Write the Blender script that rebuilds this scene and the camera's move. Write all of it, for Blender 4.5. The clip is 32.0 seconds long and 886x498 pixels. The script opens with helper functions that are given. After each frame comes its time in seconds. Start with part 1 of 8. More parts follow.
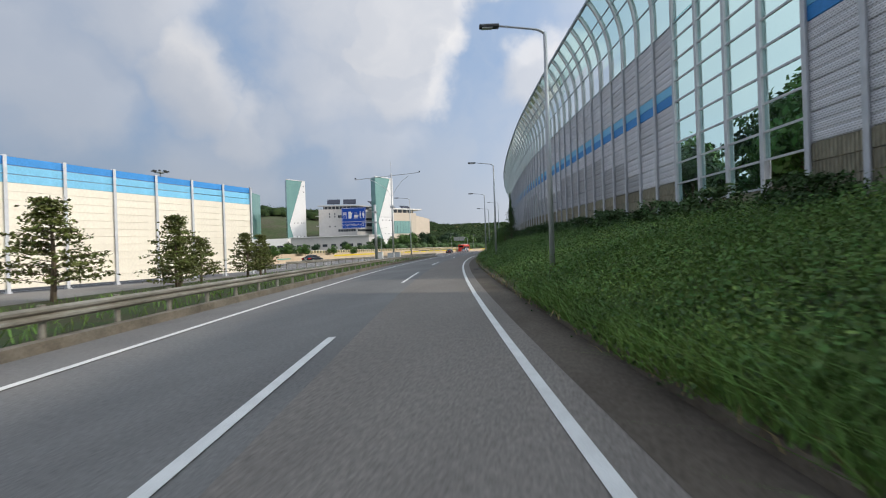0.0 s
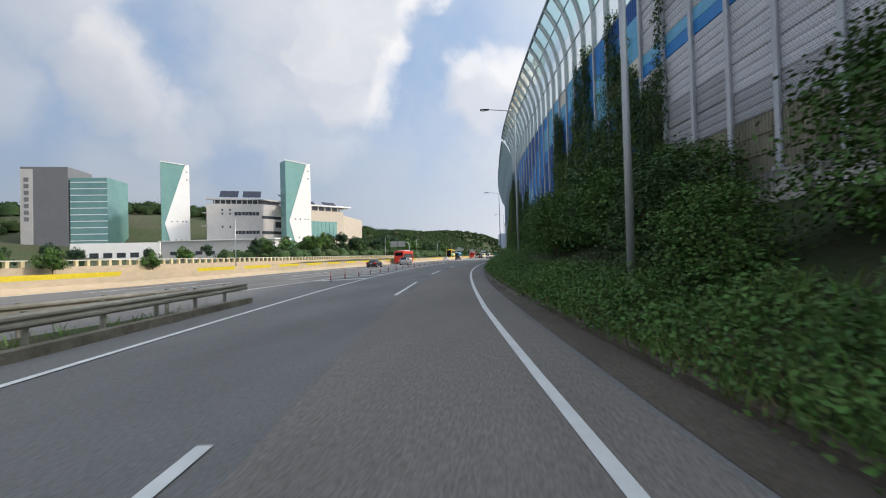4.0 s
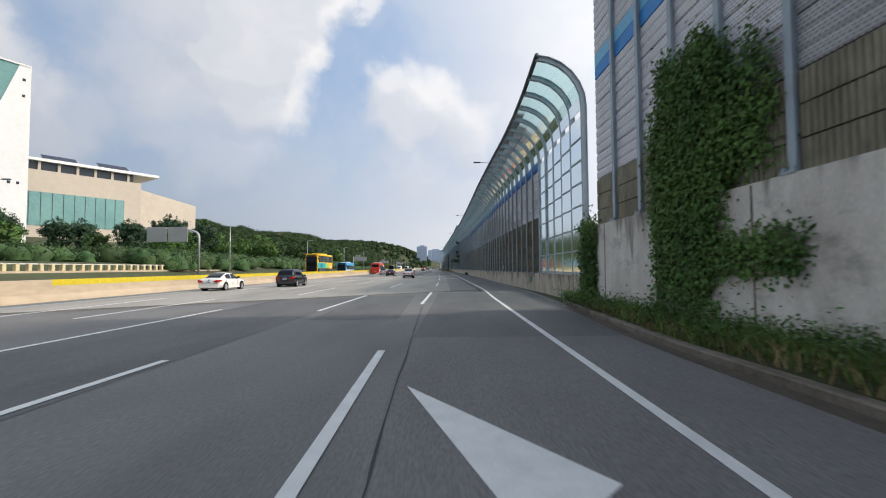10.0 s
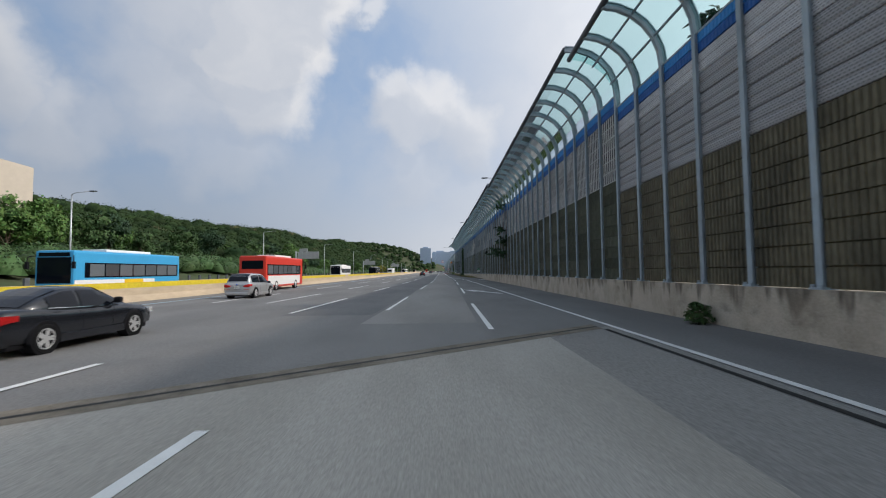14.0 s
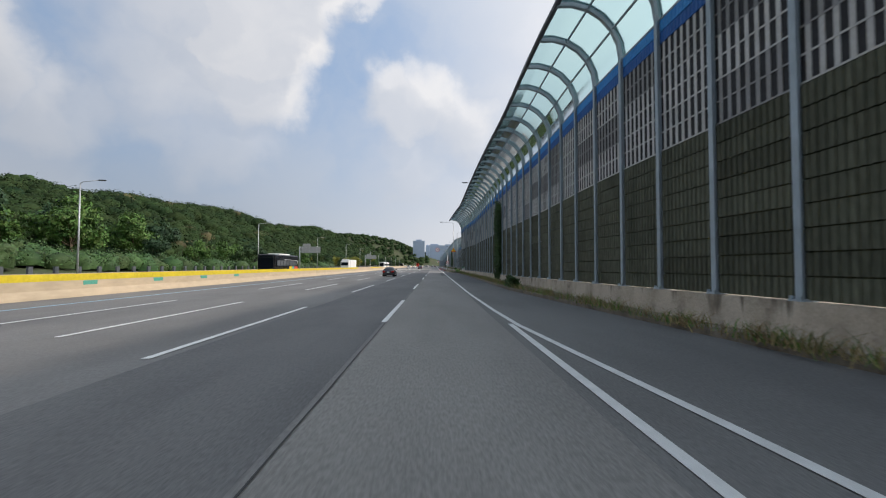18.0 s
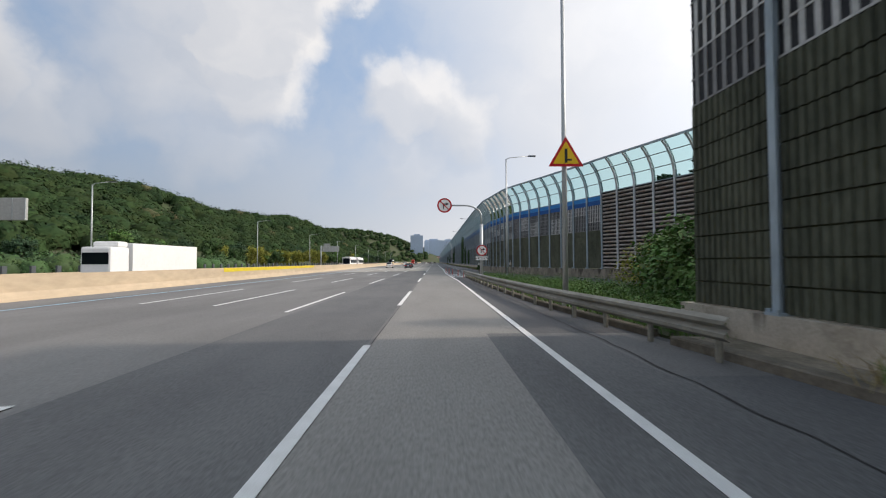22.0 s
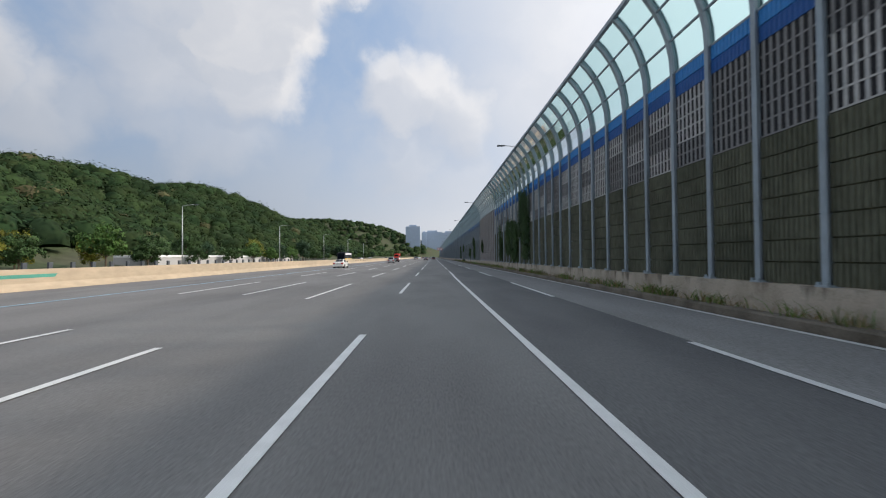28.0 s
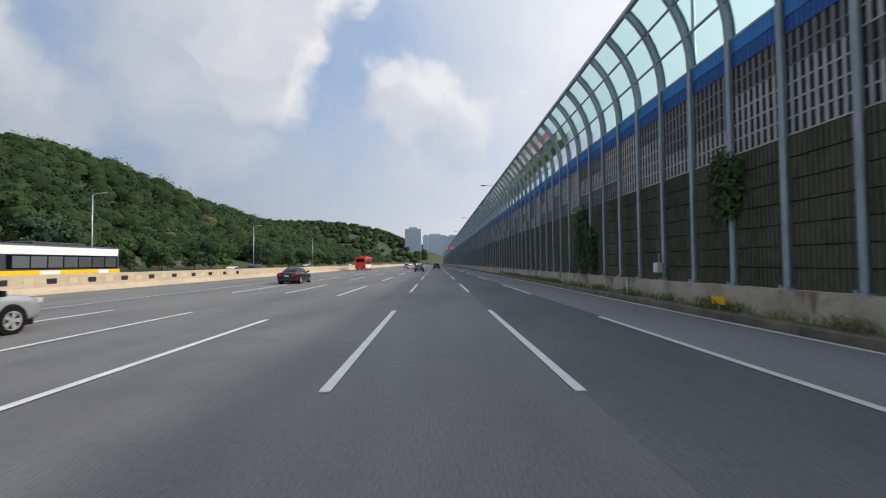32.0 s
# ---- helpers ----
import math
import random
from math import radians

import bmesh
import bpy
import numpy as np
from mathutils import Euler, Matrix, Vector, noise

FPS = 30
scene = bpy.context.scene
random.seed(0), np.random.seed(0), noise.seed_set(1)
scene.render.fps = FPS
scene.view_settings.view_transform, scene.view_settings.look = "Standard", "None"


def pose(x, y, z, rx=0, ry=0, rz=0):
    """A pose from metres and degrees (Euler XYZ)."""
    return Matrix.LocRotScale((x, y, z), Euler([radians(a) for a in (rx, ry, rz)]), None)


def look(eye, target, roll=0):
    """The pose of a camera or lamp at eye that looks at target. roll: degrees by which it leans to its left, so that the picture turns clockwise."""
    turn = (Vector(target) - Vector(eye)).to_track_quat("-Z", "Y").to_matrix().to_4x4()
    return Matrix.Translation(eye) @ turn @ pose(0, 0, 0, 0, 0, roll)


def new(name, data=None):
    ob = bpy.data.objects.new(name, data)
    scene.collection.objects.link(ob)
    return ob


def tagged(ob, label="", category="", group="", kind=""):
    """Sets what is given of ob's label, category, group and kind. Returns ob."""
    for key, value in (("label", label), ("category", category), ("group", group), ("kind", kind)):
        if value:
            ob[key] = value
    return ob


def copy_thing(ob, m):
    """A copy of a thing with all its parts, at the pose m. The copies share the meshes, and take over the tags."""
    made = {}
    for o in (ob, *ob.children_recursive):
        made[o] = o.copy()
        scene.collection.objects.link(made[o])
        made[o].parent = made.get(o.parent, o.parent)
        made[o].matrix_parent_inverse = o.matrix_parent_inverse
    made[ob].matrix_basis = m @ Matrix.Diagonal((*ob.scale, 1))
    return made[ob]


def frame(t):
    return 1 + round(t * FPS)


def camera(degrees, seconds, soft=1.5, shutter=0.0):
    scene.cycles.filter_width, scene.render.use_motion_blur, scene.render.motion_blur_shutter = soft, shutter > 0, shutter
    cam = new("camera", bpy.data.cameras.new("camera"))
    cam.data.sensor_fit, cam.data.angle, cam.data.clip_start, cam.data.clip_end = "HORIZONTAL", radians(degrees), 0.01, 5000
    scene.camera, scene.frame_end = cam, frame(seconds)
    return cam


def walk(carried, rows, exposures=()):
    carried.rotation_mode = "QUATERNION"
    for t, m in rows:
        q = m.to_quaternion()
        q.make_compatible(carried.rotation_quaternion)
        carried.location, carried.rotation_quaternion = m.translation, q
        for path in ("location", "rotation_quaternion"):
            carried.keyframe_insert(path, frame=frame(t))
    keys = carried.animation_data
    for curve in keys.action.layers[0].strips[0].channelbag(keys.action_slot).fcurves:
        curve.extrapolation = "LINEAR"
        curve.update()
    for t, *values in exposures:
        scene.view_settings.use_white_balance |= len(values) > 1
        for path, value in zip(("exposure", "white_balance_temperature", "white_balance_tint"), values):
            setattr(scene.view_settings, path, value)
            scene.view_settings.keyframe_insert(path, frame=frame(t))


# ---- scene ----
cam = camera(91.0, 32.0, soft=1.1, shutter=.09)
EYE = 1.74
# seconds, x, y, yaw, pitch, roll of the car's windscreen camera
PATH = [
    (0.0, 31.54, -172.94, 17.85, -0.03, 1.93),
    (0.5, 28.31, -163.24, 17.08, -0.09, 1.85),
    (1.0, 25.23, -153.49, 16.10, -0.06, 1.81),
    (1.5, 22.31, -143.67, 15.26, 0.04, 1.79),
    (2.0, 19.52, -133.80, 14.47, 0.09, 1.70),
    (2.5, 16.89, -123.85, 13.43, 0.26, 1.68),
    (4.5, 8.42, -83.41, 9.00, 1.19, 1.53),
    (5.0, 6.72, -73.12, 8.00, 1.47, 1.48),
    (5.5, 5.28, -62.67, 6.82, 1.67, 1.45),
    (6.0, 4.14, -52.06, 5.64, 1.89, 1.39),
    (6.5, 3.17, -41.36, 4.48, 1.78, 1.31),
    (7.0, 2.40, -30.62, 3.32, 1.77, 1.38),
    (7.5, 1.79, -19.83, 2.28, 2.03, 1.23),
    (8.0, 1.38, -8.96, 1.23, 2.28, 1.00),
    (8.5, 1.07, 1.97, 0.45, 2.28, 0.80),
    (9.0, 0.78, 12.97, -0.21, 2.34, 0.67),
    (9.5, 0.53, 24.01, -0.78, 2.39, 0.51),
    (10.0, 0.32, 35.04, -0.88, 2.48, 0.38),
    (10.5, 0.03, 46.09, -0.96, 2.45, 0.41),
    (11.0, 0.10, 57.21, -0.89, 2.41, 0.33),
    (11.5, 0.12, 68.40, -0.83, 2.12, 0.17),
    (12.0, 0.13, 79.64, -0.68, 2.21, 0.35),
    (12.5, 0.02, 90.97, -0.40, 2.37, 0.38),
    (13.0, -0.09, 102.38, -0.16, 2.54, 0.55),
    (13.5, -0.27, 113.88, -0.22, 2.69, 0.70),
    (14.0, -0.51, 125.42, -0.30, 2.87, 0.64),
    (14.5, -0.58, 137.07, -0.75, 2.64, 0.09),
    (16.5, -0.18, 184.06, -1.35, 2.28, -0.44),
    (17.0, -0.09, 195.80, -1.27, 2.19, -0.42),
    (17.5, -0.12, 207.53, -1.12, 2.19, -0.30),
    (18.0, -0.20, 219.21, -1.06, 2.17, -0.19),
    (18.5, -0.27, 230.83, -1.16, 2.36, -0.08),
    (19.0, -0.37, 242.38, -1.41, 2.32, 0.06),
    (19.5, -0.29, 253.83, -1.35, 2.24, 0.06),
    (20.0, -0.33, 265.25, -1.61, 2.07, 0.17),
    (20.5, -0.33, 276.70, -1.67, 1.86, 0.32),
    (21.0, -0.36, 288.19, -1.57, 1.69, 0.38),
    (21.5, -0.33, 299.75, -1.45, 1.78, 0.24),
    (22.0, -0.35, 311.47, -1.15, 1.69, 0.21),
    (22.5, -0.40, 323.39, -1.14, 1.62, 0.28),
    (23.0, -0.43, 335.53, -1.28, 1.64, 0.33),
    (23.5, -0.48, 347.95, -0.99, 1.56, 0.19),
    (24.0, -0.56, 360.63, -1.14, 1.55, 0.13),
    (24.5, -0.57, 373.58, -1.50, 1.74, 0.09),
    (25.0, -0.49, 386.76, -1.49, 1.68, 0.06),
    (25.5, -0.39, 400.05, -1.34, 1.32, 0.10),
    (27.5, -0.23, 453.75, -1.23, 0.95, 0.48),
    (28.0, -0.17, 467.31, -1.29, 1.01, 0.48),
    (28.5, -0.15, 481.00, -1.12, 1.14, 0.48),
    (29.0, -0.18, 494.84, -1.12, 1.38, 0.50),
    (29.5, -0.17, 508.87, -1.03, 1.53, 0.64),
    (30.0, -0.17, 523.08, -1.03, 1.59, 0.72),
    (30.5, -0.17, 537.48, -0.89, 1.60, 0.67),
    (31.0, -0.19, 552.03, -0.89, 1.61, 0.60),
    (31.5, -0.21, 566.70, -0.89, 1.66, 0.55),
    (32.0, -0.23, 581.43, -0.95, 1.82, 0.49),
]
walk(cam, [(t, pose(x, y, EYE, 90 + p, r, h)) for t, x, y, h, p, r in PATH],
     exposures=[(0.0, .08, 6320, 11.3), (2.5, .10, 6320, 11.3), (5.0, .28, 6350, 11.4), (7.0, .28, 6350, 11.4), (9.0, .26, 6400, 11.5), (10.2, .14, 6400, 11.5), (11.0, -.08, 6400, 11.5), (12.3, -.06, 6350, 11.3), (13.2, -.08, 6230, 11.0), (14.5, -.08, 6200, 11.0), (16.5, .04, 6330, 11.3), (19.0, .14, 6400, 11.5), (20.0, .36, 6430, 11.5), (21.0, .26, 6450, 11.5), (22.0, .12, 6500, 11.5), (22.35, .08, 6500, 11.5), (22.9, -.50, 6150, 10.8), (23.5, -.52, 6050, 10.6), (24.5, -.38, 6050, 10.6), (25.2, -.02, 6300, 11.2), (26.5, .04, 6320, 11.3), (29.0, .06, 6380, 11.5), (32.0, .06, 6350, 11.4)])

# ---- sky, sun and exposure ----
SUN_AZ, SUN_EL = radians(86), radians(35)      # clockwise from +y, above the horizon
world = bpy.data.worlds.new("world")
scene.world = world
world.use_nodes = True
wn, wl = world.node_tree.nodes, world.node_tree.links
wn.clear()


sky = wn.new("ShaderNodeTexSky")
sky.sky_type = "NISHITA"
sky.sun_disc = False
sky.sun_elevation, sky.sun_rotation = SUN_EL, SUN_AZ
sky.air_density, sky.dust_density, sky.ozone_density = 1.0, 2.2, 1.4
tex = wn.new("ShaderNodeTexCoord")
sep = wn.new("ShaderNodeSeparateXYZ")
wl.new(tex.outputs["Generated"], sep.inputs[0])


def wmath(op, a, b=None, c=None):
    n = wn.new("ShaderNodeMath")
    n.operation = op
    for i, v in enumerate((a, b, c)):
        if v is None:
            continue
        if isinstance(v, (int, float)):
            n.inputs[i].default_value = v
        else:
            wl.new(v, n.inputs[i])
    return n.outputs[0]


def wnoise(scale, detail, rough, src, distort=0.0):
    n = wn.new("ShaderNodeTexNoise")
    n.inputs["Scale"].default_value, n.inputs["Detail"].default_value = scale, detail
    n.inputs["Roughness"].default_value, n.inputs["Distortion"].default_value = rough, distort
    wl.new(src, n.inputs["Vector"])
    return n.outputs["Fac"]


def vmath(op, a, b):
    n = wn.new("ShaderNodeVectorMath")
    n.operation = op
    for k, v in enumerate((a, b)):
        if isinstance(v, tuple):
            n.inputs[k].default_value = v
        elif isinstance(v, float):
            n.inputs["Scale"].default_value = v
        else:
            wl.new(v, n.inputs["Scale"] if op == "SCALE" and k == 1 else n.inputs[k])
    return n.outputs["Value"] if op == "DOT_PRODUCT" else n.outputs[0]


def ramp(v, a, b, lo=0.0, hi=1.0):
    mr = wn.new("ShaderNodeMapRange")
    mr.interpolation_type = "SMOOTHSTEP"
    for k, x in (("From Min", a), ("From Max", b), ("To Min", lo), ("To Max", hi)):
        mr.inputs[k].default_value = x
    wl.new(v, mr.inputs["Value"])
    return mr.outputs[0]


def wmix(f, a, b):
    n = wn.new("ShaderNodeMix")
    n.data_type = "RGBA"
    for k, v in (("Factor", f), ("A", a), ("B", b)):
        if isinstance(v, tuple):
            n.inputs[k].default_value = (*v, 1)
        elif isinstance(v, float):
            n.inputs[k].default_value = v
        else:
            wl.new(v, n.inputs[k])
    return n.outputs["Result"]


def wobble(scale, detail, amount, src):
    n = wn.new("ShaderNodeTexNoise")
    n.inputs["Scale"].default_value, n.inputs["Detail"].default_value = scale, detail
    n.inputs["Roughness"].default_value = 0.55
    wl.new(src, n.inputs["Vector"])
    return vmath("SCALE", vmath("SUBTRACT", n.outputs["Color"], (.5, .5, .5)), amount)


view = tex.outputs["Generated"]
bent = vmath("NORMALIZE", vmath("ADD", vmath("ADD", view, wobble(11.0, 9.0, .13, view)), wobble(3.4, 3.0, .16, view)), (0, 0, 0))
sunward = vmath("NORMALIZE", vmath("ADD", bent, (.045, .0, .035)), (0, 0, 0))

# clouds: azimuth to the right of +y, elevation, radius, share of the radius that is soft, density
LUMPS = [(-20, 33.5, 9, .34, 1.0), (-22.5, 27, 7.4, .34, 1.0), (-23, 21, 6.5, .5, .92), (-26, 15, 7, 1, .6), (-28, 32, 13, .8, .95), (-29.5, 23, 11, .9, .85),
         (-48, 20.5, 7, .8, .9), (-42, 16.5, 6.5, .9, .75), (-38, 17, 4.6, .8, .65), (-54, 26, 9, .9, .8), (-60, 18, 9, 1, .7), (-31.5, 15.5, 4, 1, .6), (-45, 11, 8, 1, .5),
         (-4.5, 19.5, 5.8, .55, .92), (-.5, 20.5, 6, .7, .92), (3.5, 18, 7, .9, .88), (-3, 13.5, 7, 1, .7), (2, 11.5, 6.5, 1, .5), (-9, 30.5, 2.4, .9, .7),
         (-6, 38, 6, .9, .6), (22, 30, 16, 1, .7), (38, 40, 24, 1, .7), (14, 20, 9, 1, .6), (70, 40, 30, 1, .6), (-75, 40, 25, 1, .7), (150, 45, 40, 1, .6), (-140, 40, 40, 1, .6)]


def clouds(src):
    total = 0.0
    for az, el, size, soft, gain in LUMPS:
        a, e = radians(az), radians(el)
        d = (math.sin(a) * math.cos(e), math.cos(a) * math.cos(e), math.sin(e))
        total = wmath("MAXIMUM", total, ramp(vmath("DOT_PRODUCT", src, d), math.cos(radians(size * 1.12)), math.cos(radians(size * (1.0 - .95 * soft))), 0.0, gain))
    return total


mask = clouds(bent)
rim = wmath("SUBTRACT", mask, clouds(sunward))
fluff = wnoise(7.0, 6.0, 0.5, bent, 0.0)
veil = ramp(wnoise(2.6, 6.0, 0.6, bent, 0.1), .38, .68, .0, .55)
haze = wmath("MAXIMUM", ramp(sep.outputs["Z"], .02, .36, .92, .12), ramp(sep.outputs["X"], -.30, .30, .0, .72))
haze_col = wmix(ramp(sep.outputs["X"], -.60, .25), (3.3, 3.75, 4.35), (5.7, 5.75, 5.85))
lit = wmath("ADD", wmath("MULTIPLY", ramp(rim, -.30, .60), .85), wmath("MULTIPLY", ramp(fluff, .30, .70), .30))
high = ramp(sep.outputs["Z"], .16, .42)
lit = wmath("MINIMUM", wmath("MULTIPLY", lit, wmath("ADD", wmath("MULTIPLY", high, .6), .5)), 1.0)
cloud_col = wmix(lit, (4.35, 4.6, 5.0), (6.75, 6.6, 6.4))
blue = wmix(0.65, sky.outputs[0], (2.45, 3.75, 5.7))
blue = wmix(veil, blue, (4.2, 4.6, 5.15))
hazed = wmix(haze, blue, haze_col)
clouded = wmix(wmath("MULTIPLY", mask, .93), hazed, cloud_col)
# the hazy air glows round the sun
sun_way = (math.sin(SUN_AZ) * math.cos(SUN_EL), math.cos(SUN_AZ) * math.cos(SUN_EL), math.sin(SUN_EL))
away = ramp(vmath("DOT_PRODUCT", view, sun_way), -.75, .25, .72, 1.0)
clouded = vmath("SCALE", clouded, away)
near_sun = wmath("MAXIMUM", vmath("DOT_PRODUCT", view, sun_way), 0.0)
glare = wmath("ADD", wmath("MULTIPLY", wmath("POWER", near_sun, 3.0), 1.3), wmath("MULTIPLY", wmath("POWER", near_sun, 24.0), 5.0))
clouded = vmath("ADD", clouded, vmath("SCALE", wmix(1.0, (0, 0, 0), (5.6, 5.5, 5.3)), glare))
bg = wn.new("ShaderNodeBackground")
bg.inputs["Strength"].default_value = 0.128
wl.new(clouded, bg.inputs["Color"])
wout = wn.new("ShaderNodeOutputWorld")
wl.new(bg.outputs[0], wout.inputs["Surface"])

sun = new("sun", bpy.data.lights.new("sun", "SUN"))
sun.data.energy, sun.data.angle, sun.data.color = 2.0, radians(3.0), (1.0, 0.86, 0.70)
sun_to = Vector((math.sin(SUN_AZ) * math.cos(SUN_EL), math.cos(SUN_AZ) * math.cos(SUN_EL), math.sin(SUN_EL)))
sun.matrix_world = look(sun_to * 100, (0, 0, 0))
scene.view_settings.exposure = 0.0

# ---- materials ----
def mat(name, col, rough=0.7, metal=0.0, var=0.12, scale=3.0, col2=None, bump=0.0, bump_scale=40.0, spec=0.2, island=0.0, stretch=(1, 1, 1), rand=0.0, mottle=0.0):
    """A procedural paint or surface: base colour with two scales of variation, relief and gloss."""
    m = bpy.data.materials.new(name)
    m.use_nodes = True
    nt = m.node_tree
    N, L = nt.nodes, nt.links
    b = N["Principled BSDF"]
    b.inputs["Roughness"].default_value, b.inputs["Metallic"].default_value = rough, metal
    b.inputs["Specular IOR Level"].default_value = spec
    tc = N.new("ShaderNodeTexCoord")
    mp = N.new("ShaderNodeMapping")
    mp.inputs["Scale"].default_value = stretch
    L.new(tc.outputs["Object"], mp.inputs["Vector"])
    vec = mp.outputs[0]

    def nz(s, d=5.0):
        n = N.new("ShaderNodeTexNoise")
        n.inputs["Scale"].default_value, n.inputs["Detail"].default_value = s, d
        n.inputs["Roughness"].default_value = 0.6
        L.new(vec, n.inputs["Vector"])
        return n.outputs["Fac"]

    c2 = col2 or tuple(c * 0.6 for c in col)
    mix = N.new("ShaderNodeMix")
    mix.data_type = "RGBA"
    mix.inputs["A"].default_value, mix.inputs["B"].default_value = (*col, 1), (*c2, 1)
    ramp = N.new("ShaderNodeMapRange")
    ramp.inputs["From Min"].default_value, ramp.inputs["From Max"].default_value = 0.40, 0.68
    ramp.inputs["To Max"].default_value = 1.0 if col2 else min(1.0, var * 2.5)
    L.new(nz(scale), ramp.inputs["Value"])
    L.new(ramp.outputs[0], mix.inputs["Factor"])
    hsv = N.new("ShaderNodeHueSaturation")
    L.new(mix.outputs["Result"], hsv.inputs["Color"])
    fine = N.new("ShaderNodeMapRange")
    fine.inputs["From Min"].default_value, fine.inputs["From Max"].default_value = 0.3, 0.7
    fine.inputs["To Min"].default_value, fine.inputs["To Max"].default_value = 1 - var, 1 + var
    L.new(nz(bump_scale if bump else scale * 9, 4.0), fine.inputs["Value"])
    val = fine.outputs[0]
    if island or rand:
        src = N.new("ShaderNodeNewGeometry").outputs["Random Per Island"] if island else N.new("ShaderNodeObjectInfo").outputs["Random"]
        r = N.new("ShaderNodeMapRange")
        a = island or rand
        r.inputs["To Min"].default_value, r.inputs["To Max"].default_value = 1 - a, 1 + a
        L.new(src, r.inputs["Value"])
        mul = N.new("ShaderNodeMath")
        mul.operation = "MULTIPLY"
        L.new(val, mul.inputs[0])
        L.new(r.outputs[0], mul.inputs[1])
        val = mul.outputs[0]
        if island:
            hue = N.new("ShaderNodeMapRange")
            hue.inputs["To Min"].default_value, hue.inputs["To Max"].default_value = 0.475, 0.515
            L.new(src, hue.inputs["Value"])
            L.new(hue.outputs[0], hsv.inputs["Hue"])
    L.new(val, hsv.inputs["Value"])
    L.new(hsv.outputs["Color"], b.inputs["Base Color"])
    if bump:
        bp = N.new("ShaderNodeBump")
        bp.inputs["Strength"].default_value, bp.inputs["Distance"].default_value = bump, 0.02
        L.new(nz(bump_scale, 3.0), bp.inputs["Height"])
        L.new(bp.outputs[0], b.inputs["Normal"])
    return m


ASPHALT = mat("asphalt", (0.189, 0.186, 0.182), .82, var=.24, scale=.35, bump=.5, bump_scale=36, col2=(0.144, 0.141, 0.139), stretch=(1, .3, 1))
ASPHALT_OLD = mat("asphalt_worn", (.246, .237, .225), .84, var=.22, scale=.4, bump=.5, bump_scale=30, col2=(.202, .195, .186), stretch=(1, .28, 1))
ASPHALT_RAMP = mat("asphalt_ramp", (.190, .185, .180), .84, var=.22, scale=.4, bump=.5, bump_scale=30, col2=(.155, .150, .146), stretch=(1, .28, 1))
ASPHALT_BROWN = mat("brown_ramp_asphalt", (.212, .192, .174), .86, var=.26, scale=.5, bump=.6, bump_scale=30, col2=(.176, .160, .146), stretch=(1, .22, 1))
ASPHALT_NEW = mat("asphalt_dark", (0.144, 0.144, 0.144), .8, var=.24, scale=.5, bump=.5, bump_scale=34, col2=(0.109, 0.109, 0.112), stretch=(1, .3, 1))
DECK = mat("deck_concrete", (.350, .332, .302), .85, var=.2, scale=.45, bump=.3, bump_scale=60, col2=(.275, .258, .230), stretch=(1, .2, 1))
CONCRETE = mat("concrete", (.70, .67, .61), .88, var=.12, scale=.7, bump=.3, bump_scale=25, col2=(.50, .47, .41), stretch=(1.2, 1.2, .5))
CONCRETE_TAN = mat("median_concrete", (.50, .40, .285), .85, var=.10, scale=.35, col2=(.42, .345, .25), stretch=(1, .3, 1))
KERB = mat("kerb_concrete", (.21, .185, .15), .9, var=.2, scale=1.2, bump=.4, bump_scale=20, col2=(.11, .096, .075))
PAINT = mat("line_paint", (.72, .72, .71), .6, var=.12, scale=2.5, col2=(.62, .62, .61), bump=.2, bump_scale=60)
PAINT_BLUE = mat("blue_line_paint", (.32, .50, .62), .6, var=.1, scale=2.0, col2=(.27, .40, .50))
PLINTH = mat("stained_plinth_concrete", (.52, .465, .385), .9, var=.16, scale=.9, bump=.3, bump_scale=25, col2=(.36, .31, .245), stretch=(1, 1.0, .7))
PLINTH_DK = mat("blackened_plinth_concrete", (.33, .29, .235), .9, var=.2, scale=1.1, bump=.3, bump_scale=25, col2=(.17, .15, .12), stretch=(1, 1.0, .5))
LEDGE = mat("dusty_concrete_ledge", (.27, .235, .185), .95, var=.25, scale=1.1, bump=.5, bump_scale=14, col2=(.15, .13, .095))
LEAF_LT = mat("bright_leaf", (.185, .290, .065), .6, var=.1, scale=.6, col2=(.075, .150, .036), island=.24)
YELLOW = mat("yellow_paint", (.60, .47, .03), .6, var=.12, scale=.6)
GREEN_PAINT = mat("green_paint", (.10, .34, .26), .6, var=.12, scale=.8)
JOINT = mat("joint_rubber_gap_black", (.03, .03, .03), .7, var=.3, scale=4)
STEEL = mat("galvanised_steel", (.47, .49, .50), .45, .55, var=.08, scale=1.5)
STEEL_BLUE = mat("grey_blue_post_paint", (.38, .45, .50), .5, .1, var=.10, scale=1.2, col2=(.28, .33, .37), stretch=(1, 1, .3))
STEEL_PALE = mat("pale_post_paint", (.56, .58, .61), .5, .05, var=.10, scale=1.2, col2=(.47, .49, .51), stretch=(1, 1, .3))
GUARD = mat("weathered_guardrail", (.31, .295, .255), .6, .25, var=.16, scale=1.0, col2=(.20, .185, .15), stretch=(1, .4, 1))
RAIL_DARK = mat("dark_rail_paint", (.10, .11, .12), .5, .2, var=.1, scale=2)
PANEL_GREY = mat("grey_panel", (.74, .74, .77), .6, .05, var=.08, scale=.8, rand=.07, bump=.6, bump_scale=9, col2=(.66, .66, .69))
PANEL_GREY_DK = mat("dark_grey_panel", (.46, .46, .475), .6, .05, var=.08, scale=.8, rand=.06, bump=.6, bump_scale=9)
